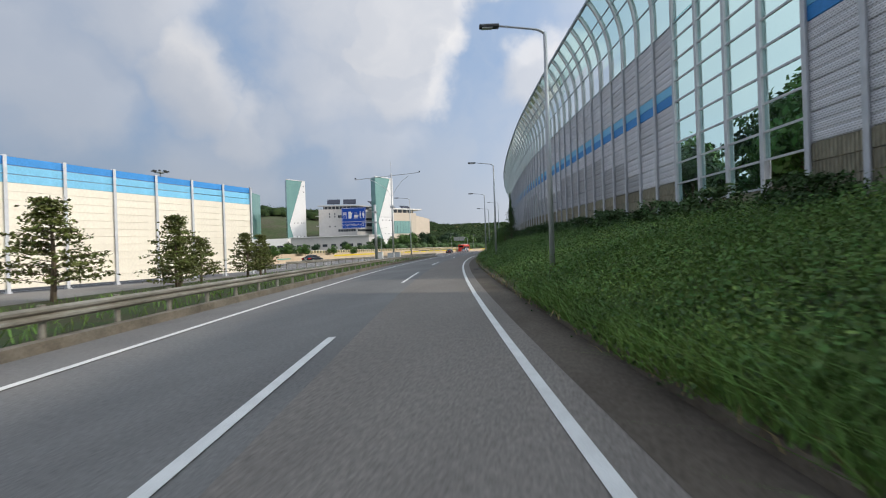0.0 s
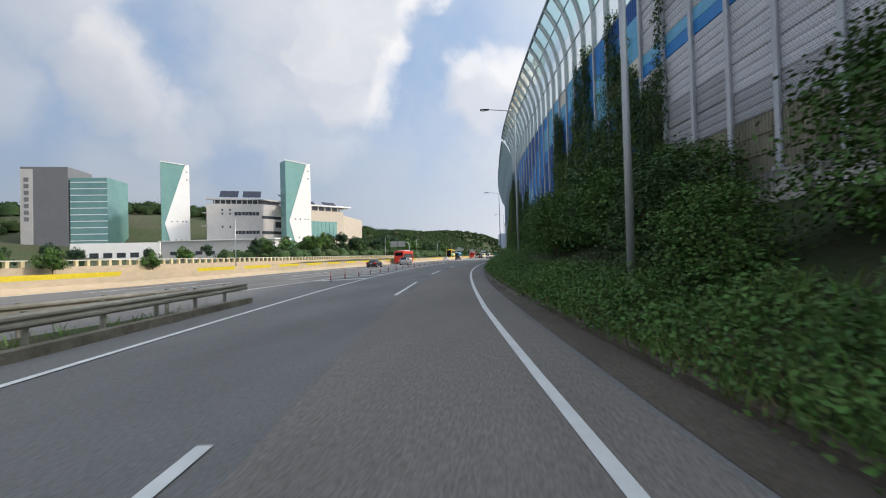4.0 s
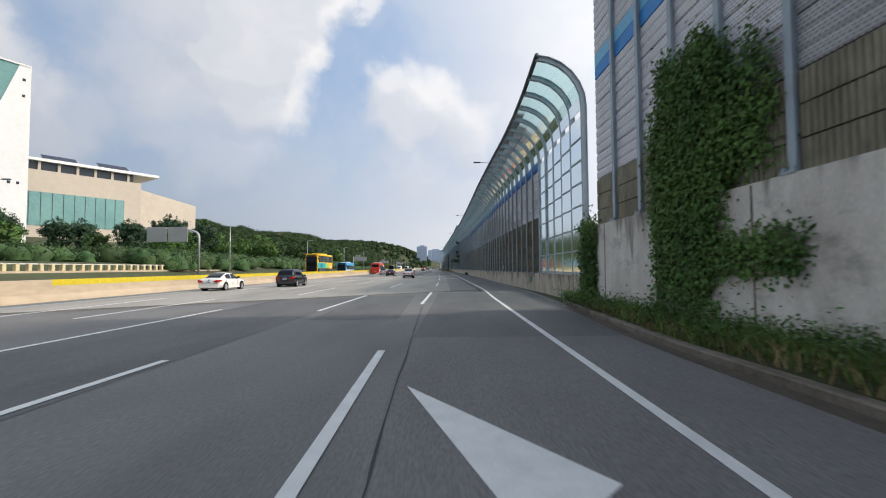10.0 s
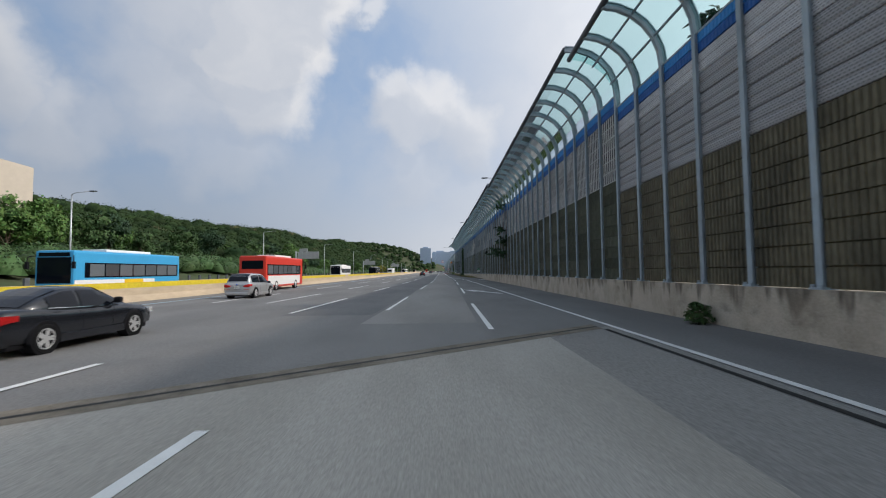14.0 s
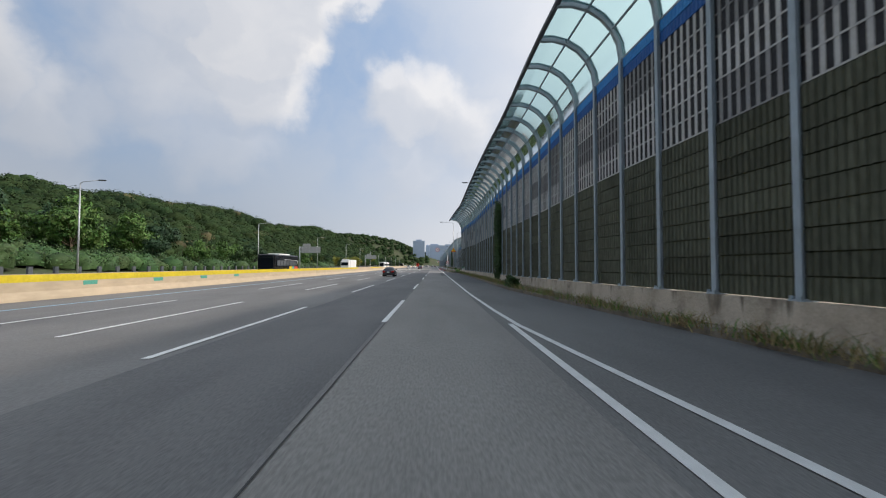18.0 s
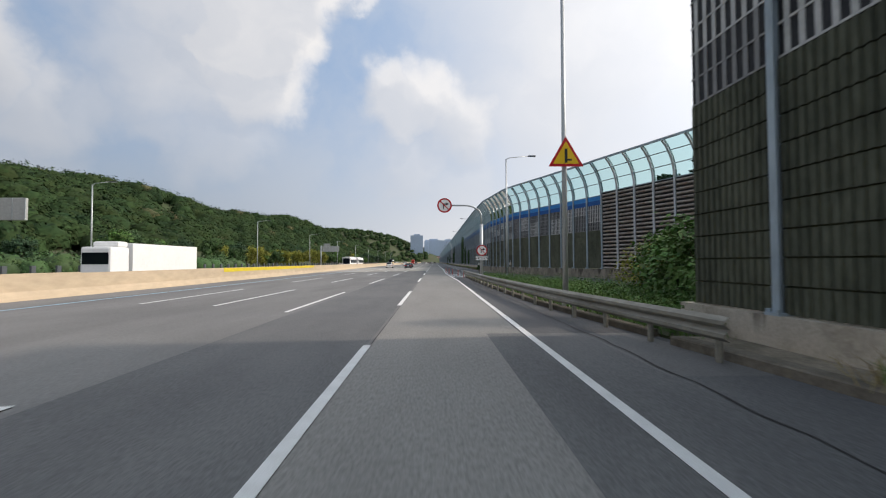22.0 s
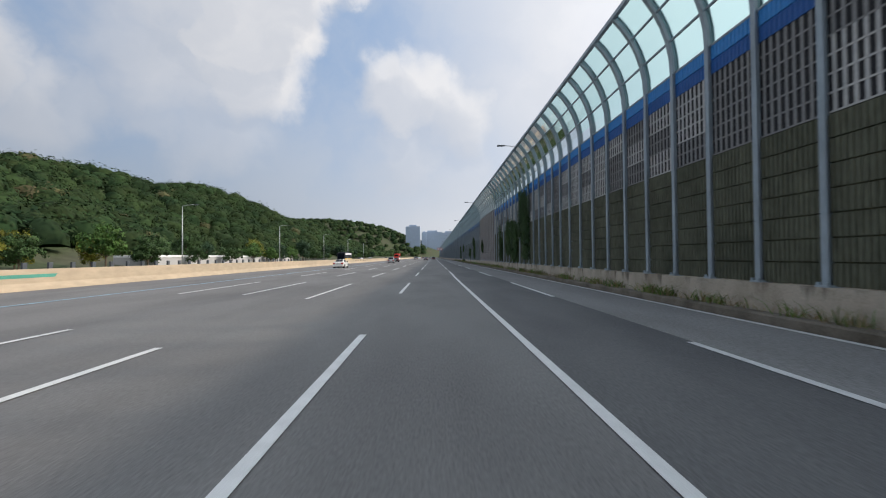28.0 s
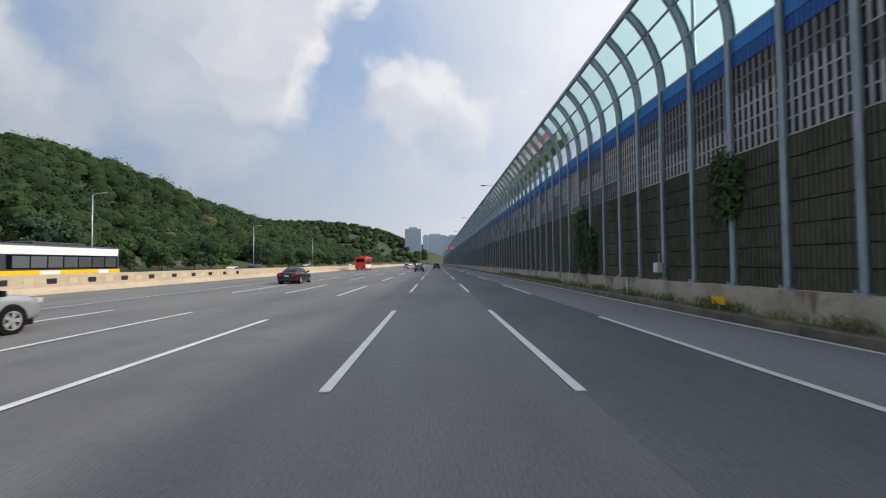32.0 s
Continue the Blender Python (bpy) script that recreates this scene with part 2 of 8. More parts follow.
PANEL_GREY_B = mat("weathered_grey_panel", (.57, .57, .59), .6, .05, var=.08, scale=.8, rand=.12, bump=.6, bump_scale=9, col2=(.48, .48, .50))
PANEL_GREY_BD = mat("dark_weathered_grey_panel", (.36, .36, .37), .6, .05, var=.08, scale=.8, rand=.1, bump=.6, bump_scale=9)
PANEL_TAN = mat("weathered_tan_panel", (.34, .315, .235), .8, var=.18, scale=.9, rand=.14, col2=(.20, .185, .135), stretch=(1, 1, .4))
PANEL_BROWN = mat("weathered_brown_panel", (.150, .134, .092), .8, var=.22, scale=.8, rand=.22, col2=(.080, .074, .054), stretch=(1, 1, .4))
PANEL_MOSS = mat("mossy_dark_panel", (.112, .118, .086), .8, var=.22, scale=.7, rand=.24, col2=(.062, .068, .050), stretch=(1, 1, .4))
PANEL_OLIVE = mat("olive_panel", (.130, .136, .098), .78, var=.2, scale=.7, rand=.26, col2=(.072, .078, .056), stretch=(1, 1, .4))
LATTICE_W = mat("pale_slat", (.52, .52, .51), .6, var=.12, scale=1.2, rand=.12)
LATTICE_M = mat("dull_slat", (.25, .25, .25), .6, var=.12, scale=1.2, rand=.2)
# dark asphalt whose colour also holds the shade of wall and guard rail
ASPHALT_SHADED = mat("dark_asphalt_with_shade", (0.102, 0.102, 0.106), .8, var=.24, scale=.5, bump=.5, bump_scale=34, col2=(0.080, 0.080, 0.083), stretch=(1, .3, 1))
ASPHALT_PALE = mat("pale_asphalt", (0.264, 0.259, 0.253), .84, var=.3, scale=.4, bump=.5, bump_scale=30, col2=(0.216, 0.211, 0.205), stretch=(1, .28, 1))
LATTICE_D = mat("slot_backing", (.035, .036, .04), .7, var=.2, scale=1.0)
BLUE_DK = mat("deep_blue_panel", (.034, .125, .38), .5, var=.1, scale=.8, rand=.06)
BLUE_MID = mat("mid_blue_panel", (.06, .28, .66), .5, var=.1, scale=.8, rand=.06)
BLUE_LT = mat("light_blue_panel", (.21, .54, .78), .5, var=.1, scale=.8, rand=.06)
WHITE_PANEL = mat("cream_panel", (.83, .78, .66), .6, var=.06, scale=.6, rand=.03, col2=(.77, .72, .61))
RUST_SLAT = mat("rusty_slat", (.50, .46, .43), .7, .1, var=.22, scale=1.5, col2=(.30, .21, .155), stretch=(1, 1, 2))


def thin_pane(name, tint, gloss):
    """A flat sheet of tinted glass: it lets light straight through and mirrors a little more at a slant."""
    m = bpy.data.materials.new(name)
    m.use_nodes = True
    N, L = m.node_tree.nodes, m.node_tree.links
    N.remove(N["Principled BSDF"])
    clear, shine, mix, fr = (N.new("ShaderNode" + k) for k in ("BsdfTransparent", "BsdfGlossy", "MixShader", "Fresnel"))
    clear.inputs["Color"].default_value = (*tint, 1)
    shine.inputs["Color"].default_value = (.9, .95, .95, 1)
    shine.inputs["Roughness"].default_value = gloss
    fr.inputs["IOR"].default_value = 1.07
    L.new(fr.outputs[0], mix.inputs[0])
    L.new(clear.outputs[0], mix.inputs[1])
    L.new(shine.outputs[0], mix.inputs[2])
    L.new(mix.outputs[0], N["Material Output"].inputs["Surface"])
    return m


PANE = thin_pane("clear_pane", (.77, .895, .89), .12)
LEAF = mat("leaf_green", (.092, .176, .040), .62, var=.1, scale=.55, col2=(.040, .092, .026), island=.26)
LEAF_DK = mat("dark_leaf", (.060, .112, .036), .62, var=.1, scale=.5, col2=(.026, .058, .020), island=.26)
LEAF_YEL = mat("yellow_leaf", (.21, .215, .030), .6, var=.1, scale=.4, col2=(.13, .15, .026), island=.3)
FEATHER = mat("feathery_leaf", (.125, .150, .040), .65, var=.1, scale=.6, col2=(.070, .085, .028), island=.25)
LEAF_PINE = mat("pine_needle", (.035, .075, .036), .65, var=.1, scale=.5, col2=(.024, .05, .026), island=.3)
GRASS = mat("grass_blade", (.135, .235, .050), .6, var=.1, scale=.45, col2=(.070, .140, .032), island=.30)
DRY = mat("dry_weed", (.30, .235, .115), .7, var=.15, scale=.8, island=.3)
AUTUMN = mat("olive_brown_leaf", (.095, .090, .038), .75, var=.15, scale=.2, col2=(.060, .062, .028), island=.15)
HILL_LEAF = mat("forest_leaf", (.036, .060, .022), .8, var=.16, scale=.09, col2=(.015, .032, .015), island=.14, spec=.05)
EARTH = mat("grassy_earth", (.034, .055, .018), .9, var=.2, scale=.6, col2=(.050, .044, .026), bump=.6, bump_scale=6)
GROUND = mat("ground_earth", (.060, .082, .036), .95, var=.2, scale=.05, col2=(.085, .082, .056))
BARK = mat("bark", (.13, .10, .07), .9, var=.2, scale=3, bump=.5, bump_scale=18)
WHITE = mat("white_car_paint", (.78, .77, .73), .22, var=.02, scale=1, spec=.6)
BLACK = mat("black_car_paint", (.012, .013, .017), .15, var=.05, scale=1, spec=.7)
SILVER = mat("silver_car_paint", (.47, .48, .49), .25, .5, var=.03, scale=1)
GREY_CAR = mat("grey_car_paint", (.08, .085, .10), .2, .3, var=.03, scale=1)
RED_PAINT = mat("red_paint", (.62, .055, .035), .3, var=.04, scale=.7)
TEAL = mat("teal_paint", (.03, .42, .47), .35, var=.04, scale=.7)
LIME = mat("lime_paint", (.28, .55, .16), .35, var=.04, scale=.7)
GOLD = mat("yellow_bus_paint", (.80, .50, .02), .35, var=.04, scale=.7)
SKYBLUE = mat("blue_bus_paint", (.06, .34, .62), .35, var=.04, scale=.7)
CARGLASS = mat("tinted_car_glass", (.005, .007, .012), .04, var=.02, scale=1, spec=.22)
RUBBER = mat("rubber", (.011, .011, .012), .8, var=.2, scale=6, spec=.12)
RIM = mat("alloy_rim", (.52, .52, .53), .35, .25, var=.05, scale=3)
TRIM = mat("black_trim", (.012, .012, .014), .55, var=.1, scale=4, spec=.12)
CHROME = mat("chrome", (.6, .6, .6), .15, 1.0, var=.02, scale=2)
LAMP_RED = mat("red_lamp_lens", (.42, .012, .012), .2, var=.1, scale=6, spec=.35)
LAMP_CLEAR = mat("clear_lamp_lens", (.62, .63, .64), .1, .2, var=.05, scale=3)
PLATE = mat("number_plate", (.72, .73, .72), .4, var=.03, scale=4)
DARKBAR = mat("dark_lettering", (.03, .03, .035), .5, var=.05, scale=4)
SIGN_BLUE = mat("blue_sign_sheet", (.012, .075, .42), .4, var=.04, scale=.5)
SIGN_GREEN = mat("green_sign_sheet", (.02, .22, .10), .4, var=.04, scale=.5)
SIGN_WHITE = mat("white_sign_sheet", (.78, .78, .77), .4, var=.04, scale=.5)
SIGN_RED = mat("red_sign_sheet", (.52, .022, .03), .4, var=.04, scale=.5)
SIGN_BACK = mat("sign_back_aluminium", (.42, .42, .41), .5, .3, var=.1, scale=.6)
BUS_PANE = mat("grey_bus_pane", (.10, .11, .12), .1, var=.05, scale=1, spec=.6, rand=.4)
TAR = mat("tar_seam", (.052, .051, .051), .7, var=.2, scale=3)
GUTTER = mat("brown_gutter_concrete", (.118, .100, .082), .95, var=.2, scale=.9, bump=.4, bump_scale=18, col2=(.085, .071, .057), stretch=(1, .4, 1))
# dirty kerb tone, used too where the guard rail's shade is painted in
KERB_DK = mat("dirt_and_shade_kerb_concrete", (.135, .115, .09), .95, var=.25, scale=1.0, bump=.5, bump_scale=16, col2=(.075, .062, .046))
BOLLARD_RED = mat("bright_red_plastic", (.52, .045, .028), .5, var=.12, scale=3)
BAND_DULL = mat("dull_reflective_band", (.42, .16, .13), .5, var=.1, scale=6)
BOLLARD = mat("faded_red_plastic", (.36, .06, .045), .55, var=.1, scale=3)
HATCH = mat("faded_green_hatch", (.15, .25, .20), .7, var=.2, scale=3, col2=(.20, .20, .15))
LAMP_GREY = mat("lamp_head_grey", (.07, .075, .08), .4, .3, var=.05, scale=3)
BLDG_GREY = mat("pale_grey_cladding", (.50, .49, .48), .7, var=.05, scale=.05, col2=(.44, .43, .42))
BLDG_DARK = mat("dark_grey_cladding", (.17, .175, .19), .6, var=.06, scale=.06)
BLDG_WHITE = mat("white_cladding", (.80, .80, .79), .5, var=.04, scale=.08)
BLDG_GLASS = mat("green_curtain_glass", (.20, .36, .33), .12, .35, var=.08, scale=.12, col2=(.16, .30, .29))
BLDG_WIN = mat("dark_window_band", (.05, .06, .07), .15, .2, var=.1, scale=.2)
BLDG_BEIGE = mat("beige_cladding", (.55, .485, .40), .75, var=.05, scale=.05)
SOLAR = mat("solar_panel", (.05, .055, .075), .2, .2, var=.1, scale=.3)
# the haze of distance is painted into this pale blue
FAR_BLDG = mat("far_building_painted_haze", (.38, .46, .58), .8, var=.05, scale=.02)

def pierce(m, py, pz, depth):
    """Rows of small dark holes pressed through a panel, py apart along it and pz apart upwards."""
    N, L = m.node_tree.nodes, m.node_tree.links
    b = N["Principled BSDF"]
    src = b.inputs["Base Color"].links[0].from_socket
    sp = N.new("ShaderNodeSeparateXYZ")
    L.new(N.new("ShaderNodeTexCoord").outputs["Object"], sp.inputs[0])

    def f(op, a, c):
        n = N.new("ShaderNodeMath")
        n.operation = op
        for i, v in enumerate((a, c)):
            if v is None:
                continue
            if isinstance(v, (int, float)):
                n.inputs[i].default_value = v
            else:
                L.new(v, n.inputs[i])
        return n.outputs[0]
    row = f("FLOOR", f("DIVIDE", sp.outputs["Z"], pz), None)
    ph = f("ADD", f("DIVIDE", sp.outputs["Y"], py), f("MULTIPLY", row, .5))
    hy = f("LESS_THAN", f("FRACT", ph, None), .55)
    hz = f("LESS_THAN", f("FRACT", f("DIVIDE", sp.outputs["Z"], pz), None), .5)
    k = f("SUBTRACT", 1.0, f("MULTIPLY", f("MULTIPLY", hy, hz), depth))
    vm = N.new("ShaderNodeVectorMath")
    vm.operation = "SCALE"
    L.new(src, vm.inputs[0])
    L.new(k, vm.inputs["Scale"])
    L.new(vm.outputs[0], b.inputs["Base Color"])


def drips(m, top, reach, dark, gain, pitch):
    """Dark runs of water stain that hang from the crown of a wall at the height top, each of its own width and length."""
    N, L = m.node_tree.nodes, m.node_tree.links
    b = N["Principled BSDF"]
    src = b.inputs["Base Color"].links[0].from_socket
    tc = N.new("ShaderNodeTexCoord").outputs["Object"]

    def nz(scale, sx, sz, detail=3.0):
        mp = N.new("ShaderNodeMapping")
        mp.inputs["Scale"].default_value = (sx, sx, sz)
        L.new(tc, mp.inputs["Vector"])
        n = N.new("ShaderNodeTexNoise")
        n.inputs["Scale"].default_value, n.inputs["Detail"].default_value, n.inputs["Roughness"].default_value = scale, detail, .65
        L.new(mp.outputs[0], n.inputs["Vector"])
        return n.outputs["Fac"]

    def rng_(v, a, c, lo, hi):
        r = N.new("ShaderNodeMapRange")
        for k, x in (("From Min", a), ("From Max", c), ("To Min", lo), ("To Max", hi)):
            r.inputs[k].default_value = x
        L.new(v, r.inputs["Value"])
        return r.outputs[0]

    def op(kind, a, c):
        n = N.new("ShaderNodeMath")
        n.operation = kind
        for i, v in enumerate((a, c)):
            if isinstance(v, (int, float)):
                n.inputs[i].default_value = v
            else:
                L.new(v, n.inputs[i])
        return n.outputs[0]
    sp = N.new("ShaderNodeSeparateXYZ")
    L.new(tc, sp.inputs[0])
    depth = op("SUBTRACT", top, sp.outputs["Z"])
    length = op("MULTIPLY", rng_(nz(pitch, 1, .04), .47, .74, 0, 1), reach)
    run = rng_(op("SUBTRACT", length, depth), -.05, reach * .22, 0, 1)
    grain = rng_(nz(pitch * 5, 1, .05), .3, .65, .35, 1)
    blot = op("MULTIPLY", rng_(nz(.9, 1, 1.6, 6), .56, .70, 0, 1), .55)
    fac = op("MINIMUM", op("MULTIPLY", op("MAXIMUM", op("MULTIPLY", run, grain), blot), gain), 1.0)
    mx = N.new("ShaderNodeMix")
    mx.data_type = "RGBA"
    mx.inputs["B"].default_value = (*dark, 1)
    L.new(fac, mx.inputs["Factor"])
    L.new(src, mx.inputs["A"])
    L.new(mx.outputs["Result"], b.inputs["Base Color"])


drips(CONCRETE, 3.5, 2.2, (.10, .09, .075), .9, .85)
drips(PLINTH_DK, 1.1, 1.5, (.05, .043, .034), .95, 1.0)
drips(PLINTH, 1.25, 1.3, (.075, .062, .048), .85, 1.1)
for m in (PANEL_GREY, PANEL_GREY_DK, PANEL_GREY_B, PANEL_GREY_BD):
    pierce(m, .115, .075, .5)

# ---- the line of the road ----
BEND_R, BEND_END = 600.0, 20.0


def C(s):
    """The place and heading of the reference line, s metres along; straight from BEND_END on."""
    if s >= BEND_END:
        return Vector((0, s, 0)), 0.0
    a = (BEND_END - s) / BEND_R
    return Vector((BEND_R * (1 - math.cos(a)), BEND_END - BEND_R * math.sin(a), 0)), a


def P(s, u, z=0.0):
    """u metres to the right of the reference line."""
    c, a = C(s)
    return Vector((c.x + u * math.cos(a), c.y + u * math.sin(a), z))


def at(s, u, z=0.0, turn=0.0, tilt=0.0):
    """A pose on the road: its y axis runs along the road."""
    p = P(s, u, z)
    return pose(p.x, p.y, p.z, tilt, 0, math.degrees(C(s)[1]) + turn)


def lerp(table, s):
    return float(np.interp(s, [a for a, b in table], [b for a, b in table]))


def link(name, verts, faces, material, parent=None, smooth=False):
    me = bpy.data.meshes.new(name)
    me.from_pydata([tuple(v) for v in verts], [], faces)
    me.materials.append(material)
    if smooth:
        me.polygons.foreach_set("use_smooth", [True] * len(me.polygons))
    me.update()
    ob = new(name, me)
    if parent is not None:
        ob.parent = parent
    return ob


def part(name, bm, material, parent=None, label="", smooth=False):
    bmesh.ops.recalc_face_normals(bm, faces=bm.faces)
    me = bpy.data.meshes.new(name)
    bm.to_mesh(me)
    bm.free()
    me.materials.append(material)
    if smooth:
        me.polygons.foreach_set("use_smooth", [True] * len(me.polygons))
    ob = new(name, me)
    if parent is not None:
        ob.parent = parent
    if label:
        ob["label"] = label
    return ob


def share(name, mesh, m, parent=None):
    ob = new(name, mesh)
    if parent is not None:
        ob.parent = parent
    ob.matrix_basis = m
    return ob


def thing(name, m, label, category, group="", kind=""):
    ob = new(name)
    ob.empty_display_size = 0.3
    ob.matrix_basis = m
    return tagged(ob, label, category, group, kind)


def box(bm, x0, x1, y0, y1, z0, z1, bevel=0.0):
    v = [bm.verts.new((x, y, z)) for z in (z0, z1) for x, y in ((x0, y0), (x1, y0), (x1, y1), (x0, y1))]
    fs = [bm.faces.new([v[i] for i in q]) for q in ((3, 2, 1, 0), (4, 5, 6, 7), (0, 1, 5, 4), (1, 2, 6, 5), (2, 3, 7, 6), (3, 0, 4, 7))]
    if bevel:
        es = list({e for f in fs for e in f.edges})
        bmesh.ops.bevel(bm, geom=es, offset=bevel, segments=2, profile=0.6, affect="EDGES")
    return v


def boxed(*a, bevel=0.0):
    bm = bmesh.new()
    box(bm, *a, bevel=bevel)
    return bm


def tube(bm, pts, r, n=8, r2=None):
    """A round bar along points, tapering from r to r2."""
    pts = [Vector(p) for p in pts]
    rings = []
    for i, p in enumerate(pts):
        d = (pts[min(i + 1, len(pts) - 1)] - pts[max(i - 1, 0)]).normalized()
        side = d.cross(Vector((0.13, 0.91, 0.39))).normalized()
        up = side.cross(d)
        rr = r if r2 is None else r + (r2 - r) * i / (len(pts) - 1)
        rings.append([bm.verts.new(p + (side * math.cos(k * math.tau / n) + up * math.sin(k * math.tau / n)) * rr) for k in range(n)])
    for a, b in zip(rings, rings[1:]):
        for k in range(n):
            bm.faces.new((a[k], a[(k + 1) % n], b[(k + 1) % n], b[k]))
    bm.faces.new(rings[0][::-1])
    bm.faces.new(rings[-1])
    return bm


def ribbon(name, s0, s1, left, right, z, material, parent=None, step=4.0, under=0.0):
    """A strip of ground between two lines; left and right are tables or numbers. under: how thick it is."""
    n = max(2, int(math.ceil((s1 - s0) / step)) + 1)
    vs, fs = [], []
    f = lambda e, s: e if isinstance(e, (int, float)) else lerp(e, s)
    for i in range(n):
        s = s0 + (s1 - s0) * i / (n - 1)
        vs += [P(s, f(left, s), z), P(s, f(right, s), z)]
    fs = [(2 * i, 2 * i + 1, 2 * i + 3, 2 * i + 2) for i in range(n - 1)]
    if under:
        k = len(vs)
        vs += [v - Vector((0, 0, under)) for v in vs]
        fs += [(2 * i + k, 2 * i, 2 * i + 2, 2 * i + 2 + k) for i in range(n - 1)]
        fs += [(2 * i + 1, 2 * i + 1 + k, 2 * i + 3 + k, 2 * i + 3) for i in range(n - 1)]
        fs += [(0, k, k + 1, 1), (2 * n - 2, 2 * n - 1, 2 * n - 1 + k, 2 * n - 2 + k)]
    return link(name, vs, fs, material, parent)


def sweep(name, s0, s1, off, profile, material, parent=None, step=4.0, closed=True, lift=0.0, smooth=False):
    """A profile of (u, z) points drawn along the road at the offset off (table or number)."""
    n = max(2, int(math.ceil((s1 - s0) / step)) + 1)
    vs, fs, k = [], [], len(profile)
    f = lambda e, s: e if isinstance(e, (int, float)) else lerp(e, s)
    for i in range(n):
        s = s0 + (s1 - s0) * i / (n - 1)
        vs += [P(s, f(off, s) + u, z + f(lift, s)) for u, z in profile]
    for i in range(n - 1):
        for j in range(k if closed else k - 1):
            fs.append((i * k + j, i * k + (j + 1) % k, (i + 1) * k + (j + 1) % k, (i + 1) * k + j))
    if closed:
        fs += [tuple(range(k))[::-1], tuple((n - 1) * k + j for j in range(k))]
    return link(name, vs, fs, material, parent, smooth)

# ---- ground, road and markings ----
RIDGE = [(180, 9), (260, 15), (330, 20), (390, 23.5), (485, 30), (600, 35), (730, 37), (890, 35), (975, 32), (1080, 22), (1180, 12), (1300, 10)]


def smooth01(a, b, x):
    t = min(1.0, max(0.0, (x - a) / (b - a)))
    return t * t * (3 - 2 * t)


def height(x, y):
    """The lie of the land round the road."""
    s, u = y, x - C(max(y, -420))[0].x
    z = -0.06
    left = smooth01(52, 150, -u) * (1 - 0.45 * smooth01(240, 600, -u))
    if y > 170:
        z += lerp(RIDGE, s) * left * (1 + 0.10 * math.sin(s * .021 + u * .013) + .07 * math.sin(s * .055 - u * .03))
    bank = smooth01(40, 52, -u) * smooth01(-60, 60, y) * (1 - smooth01(230, 330, y))
    z += 3.0 * bank
    d = math.hypot((x + 330) / 420, (y - 1640) / 300)
    z += 88 * max(0.0, 1 - d * d) ** 1.2
    d = math.hypot((x + 760) / 620, (y - 1180) / 520)
    z += 60 * max(0.0, 1 - d * d)
    d = math.hypot((x - 380) / 330, (y - 2100) / 400)
    z += 70 * max(0.0, 1 - d * d)
    d = math.hypot((x + 520) / 380, (y - 330) / 330)
    z += 46 * max(0.0, 1 - d * d)
    return z


gx = np.unique(np.concatenate([np.linspace(-4600, -700, 14), np.linspace(-700, -40, 56), np.linspace(-40, 60, 11), np.linspace(60, 700, 20), np.linspace(700, 4600, 14)]))
gy = np.unique(np.concatenate([np.linspace(-1800, -300, 9), np.linspace(-300, 1200, 86), np.linspace(1200, 2500, 40), np.linspace(2500, 4900, 9)]))
gv = [(float(x), float(y), height(float(x), float(y))) for y in gy for x in gx]
nx = len(gx)
gf = [(j * nx + i, j * nx + i + 1, (j + 1) * nx + i + 1, (j + 1) * nx + i) for j in range(len(gy) - 1) for i in range(nx - 1)]
tagged(link("ground", gv, gf, GROUND, smooth=True), "green and brown land rising to wooded hills", "ground", kind="structure")

MEDIAN = [(-420, -80), (-170, -49), (-110, -35.5), (-60, -26), (0, -23), (60, -21.5), (130, -20.5), (200, -19.6), (350, -19.8), (490, -23.4), (600, -24.5), (1600, -24.5)]
EDGE_R = [(-420, .9), (-170, .9), (-130, .75), (-80, .8), (-49, 1.3), (-17, 2.1), (16, 2.8), (36, 2.8), (60, 3.6), (70, 4.1), (107, 4.5), (130, 4.7), (204, 4.3), (214, 3.75), (222.5, 3.14), (227, 2.69), (233, 2.15), (246, 1.92), (352, 1.85), (1600, 1.85)]
KERB_R = [(-420, 2.3), (-130, 2.3), (-70, 2.7), (-40, 3.2), (-10, 4.4), (20, 5.1), (45, 5.3), (56, 6.4), (66, 7.2), (110, 7.9), (204, 8.1), (222, 7.5), (240, 5.9), (250, 5.2), (300, 5.2), (317, 5.1), (321, 4.6), (330, 3.65), (346, 3.25), (359.5, 3.05), (362, 3.4), (378, 7.9), (392, 8.2), (1600, 8.2)]
LINE_1 = [(-420, -60), (-170, -31), (-137, -23.5), (-110, -18.2), (-60, -11.6), (-20, -8.8), (12, -6.2), (34, -5.2), (78, -3.6), (128, -3.18), (150, -2.85), (200, -1.75), (1600, -1.75)]
LINE_2 = [(-420, -63.6), (-170, -34.6), (-137, -27.1), (-110, -21.8), (-60, -15.2), (-20, -12.4), (12, -10.0), (34, -9.2), (78, -8.6), (128, -7.3), (200, -5.5), (1600, -5.6)]
LINE_3 = [(s, u - 3.65) for s, u in LINE_2]
LINE_4 = [(s, u - 3.6) for s, u in LINE_3]
LINE_5 = [(s, u - 3.4) for s, u in LINE_4]
MERGE = [(-420, -2.6), (-170, -2.55), (-129, -2.7), (-77, -2.85), (-45, -2.45), (-12, -1.5), (1, -1.1), (22, -.8), (44, -.85), (63, -.12), (77, .32), (85, .52), (92, .64), (106, .85), (140, .97), (180, 1.65), (199, 2.05), (226, 2.05)]
RAMP_L = [(-420, -6.4), (-169, -6.4), (-128, -6.6), (-110, -6.5), (-68, -7.5), (-29, -7.7), (10, -7.4)]
END = 1500

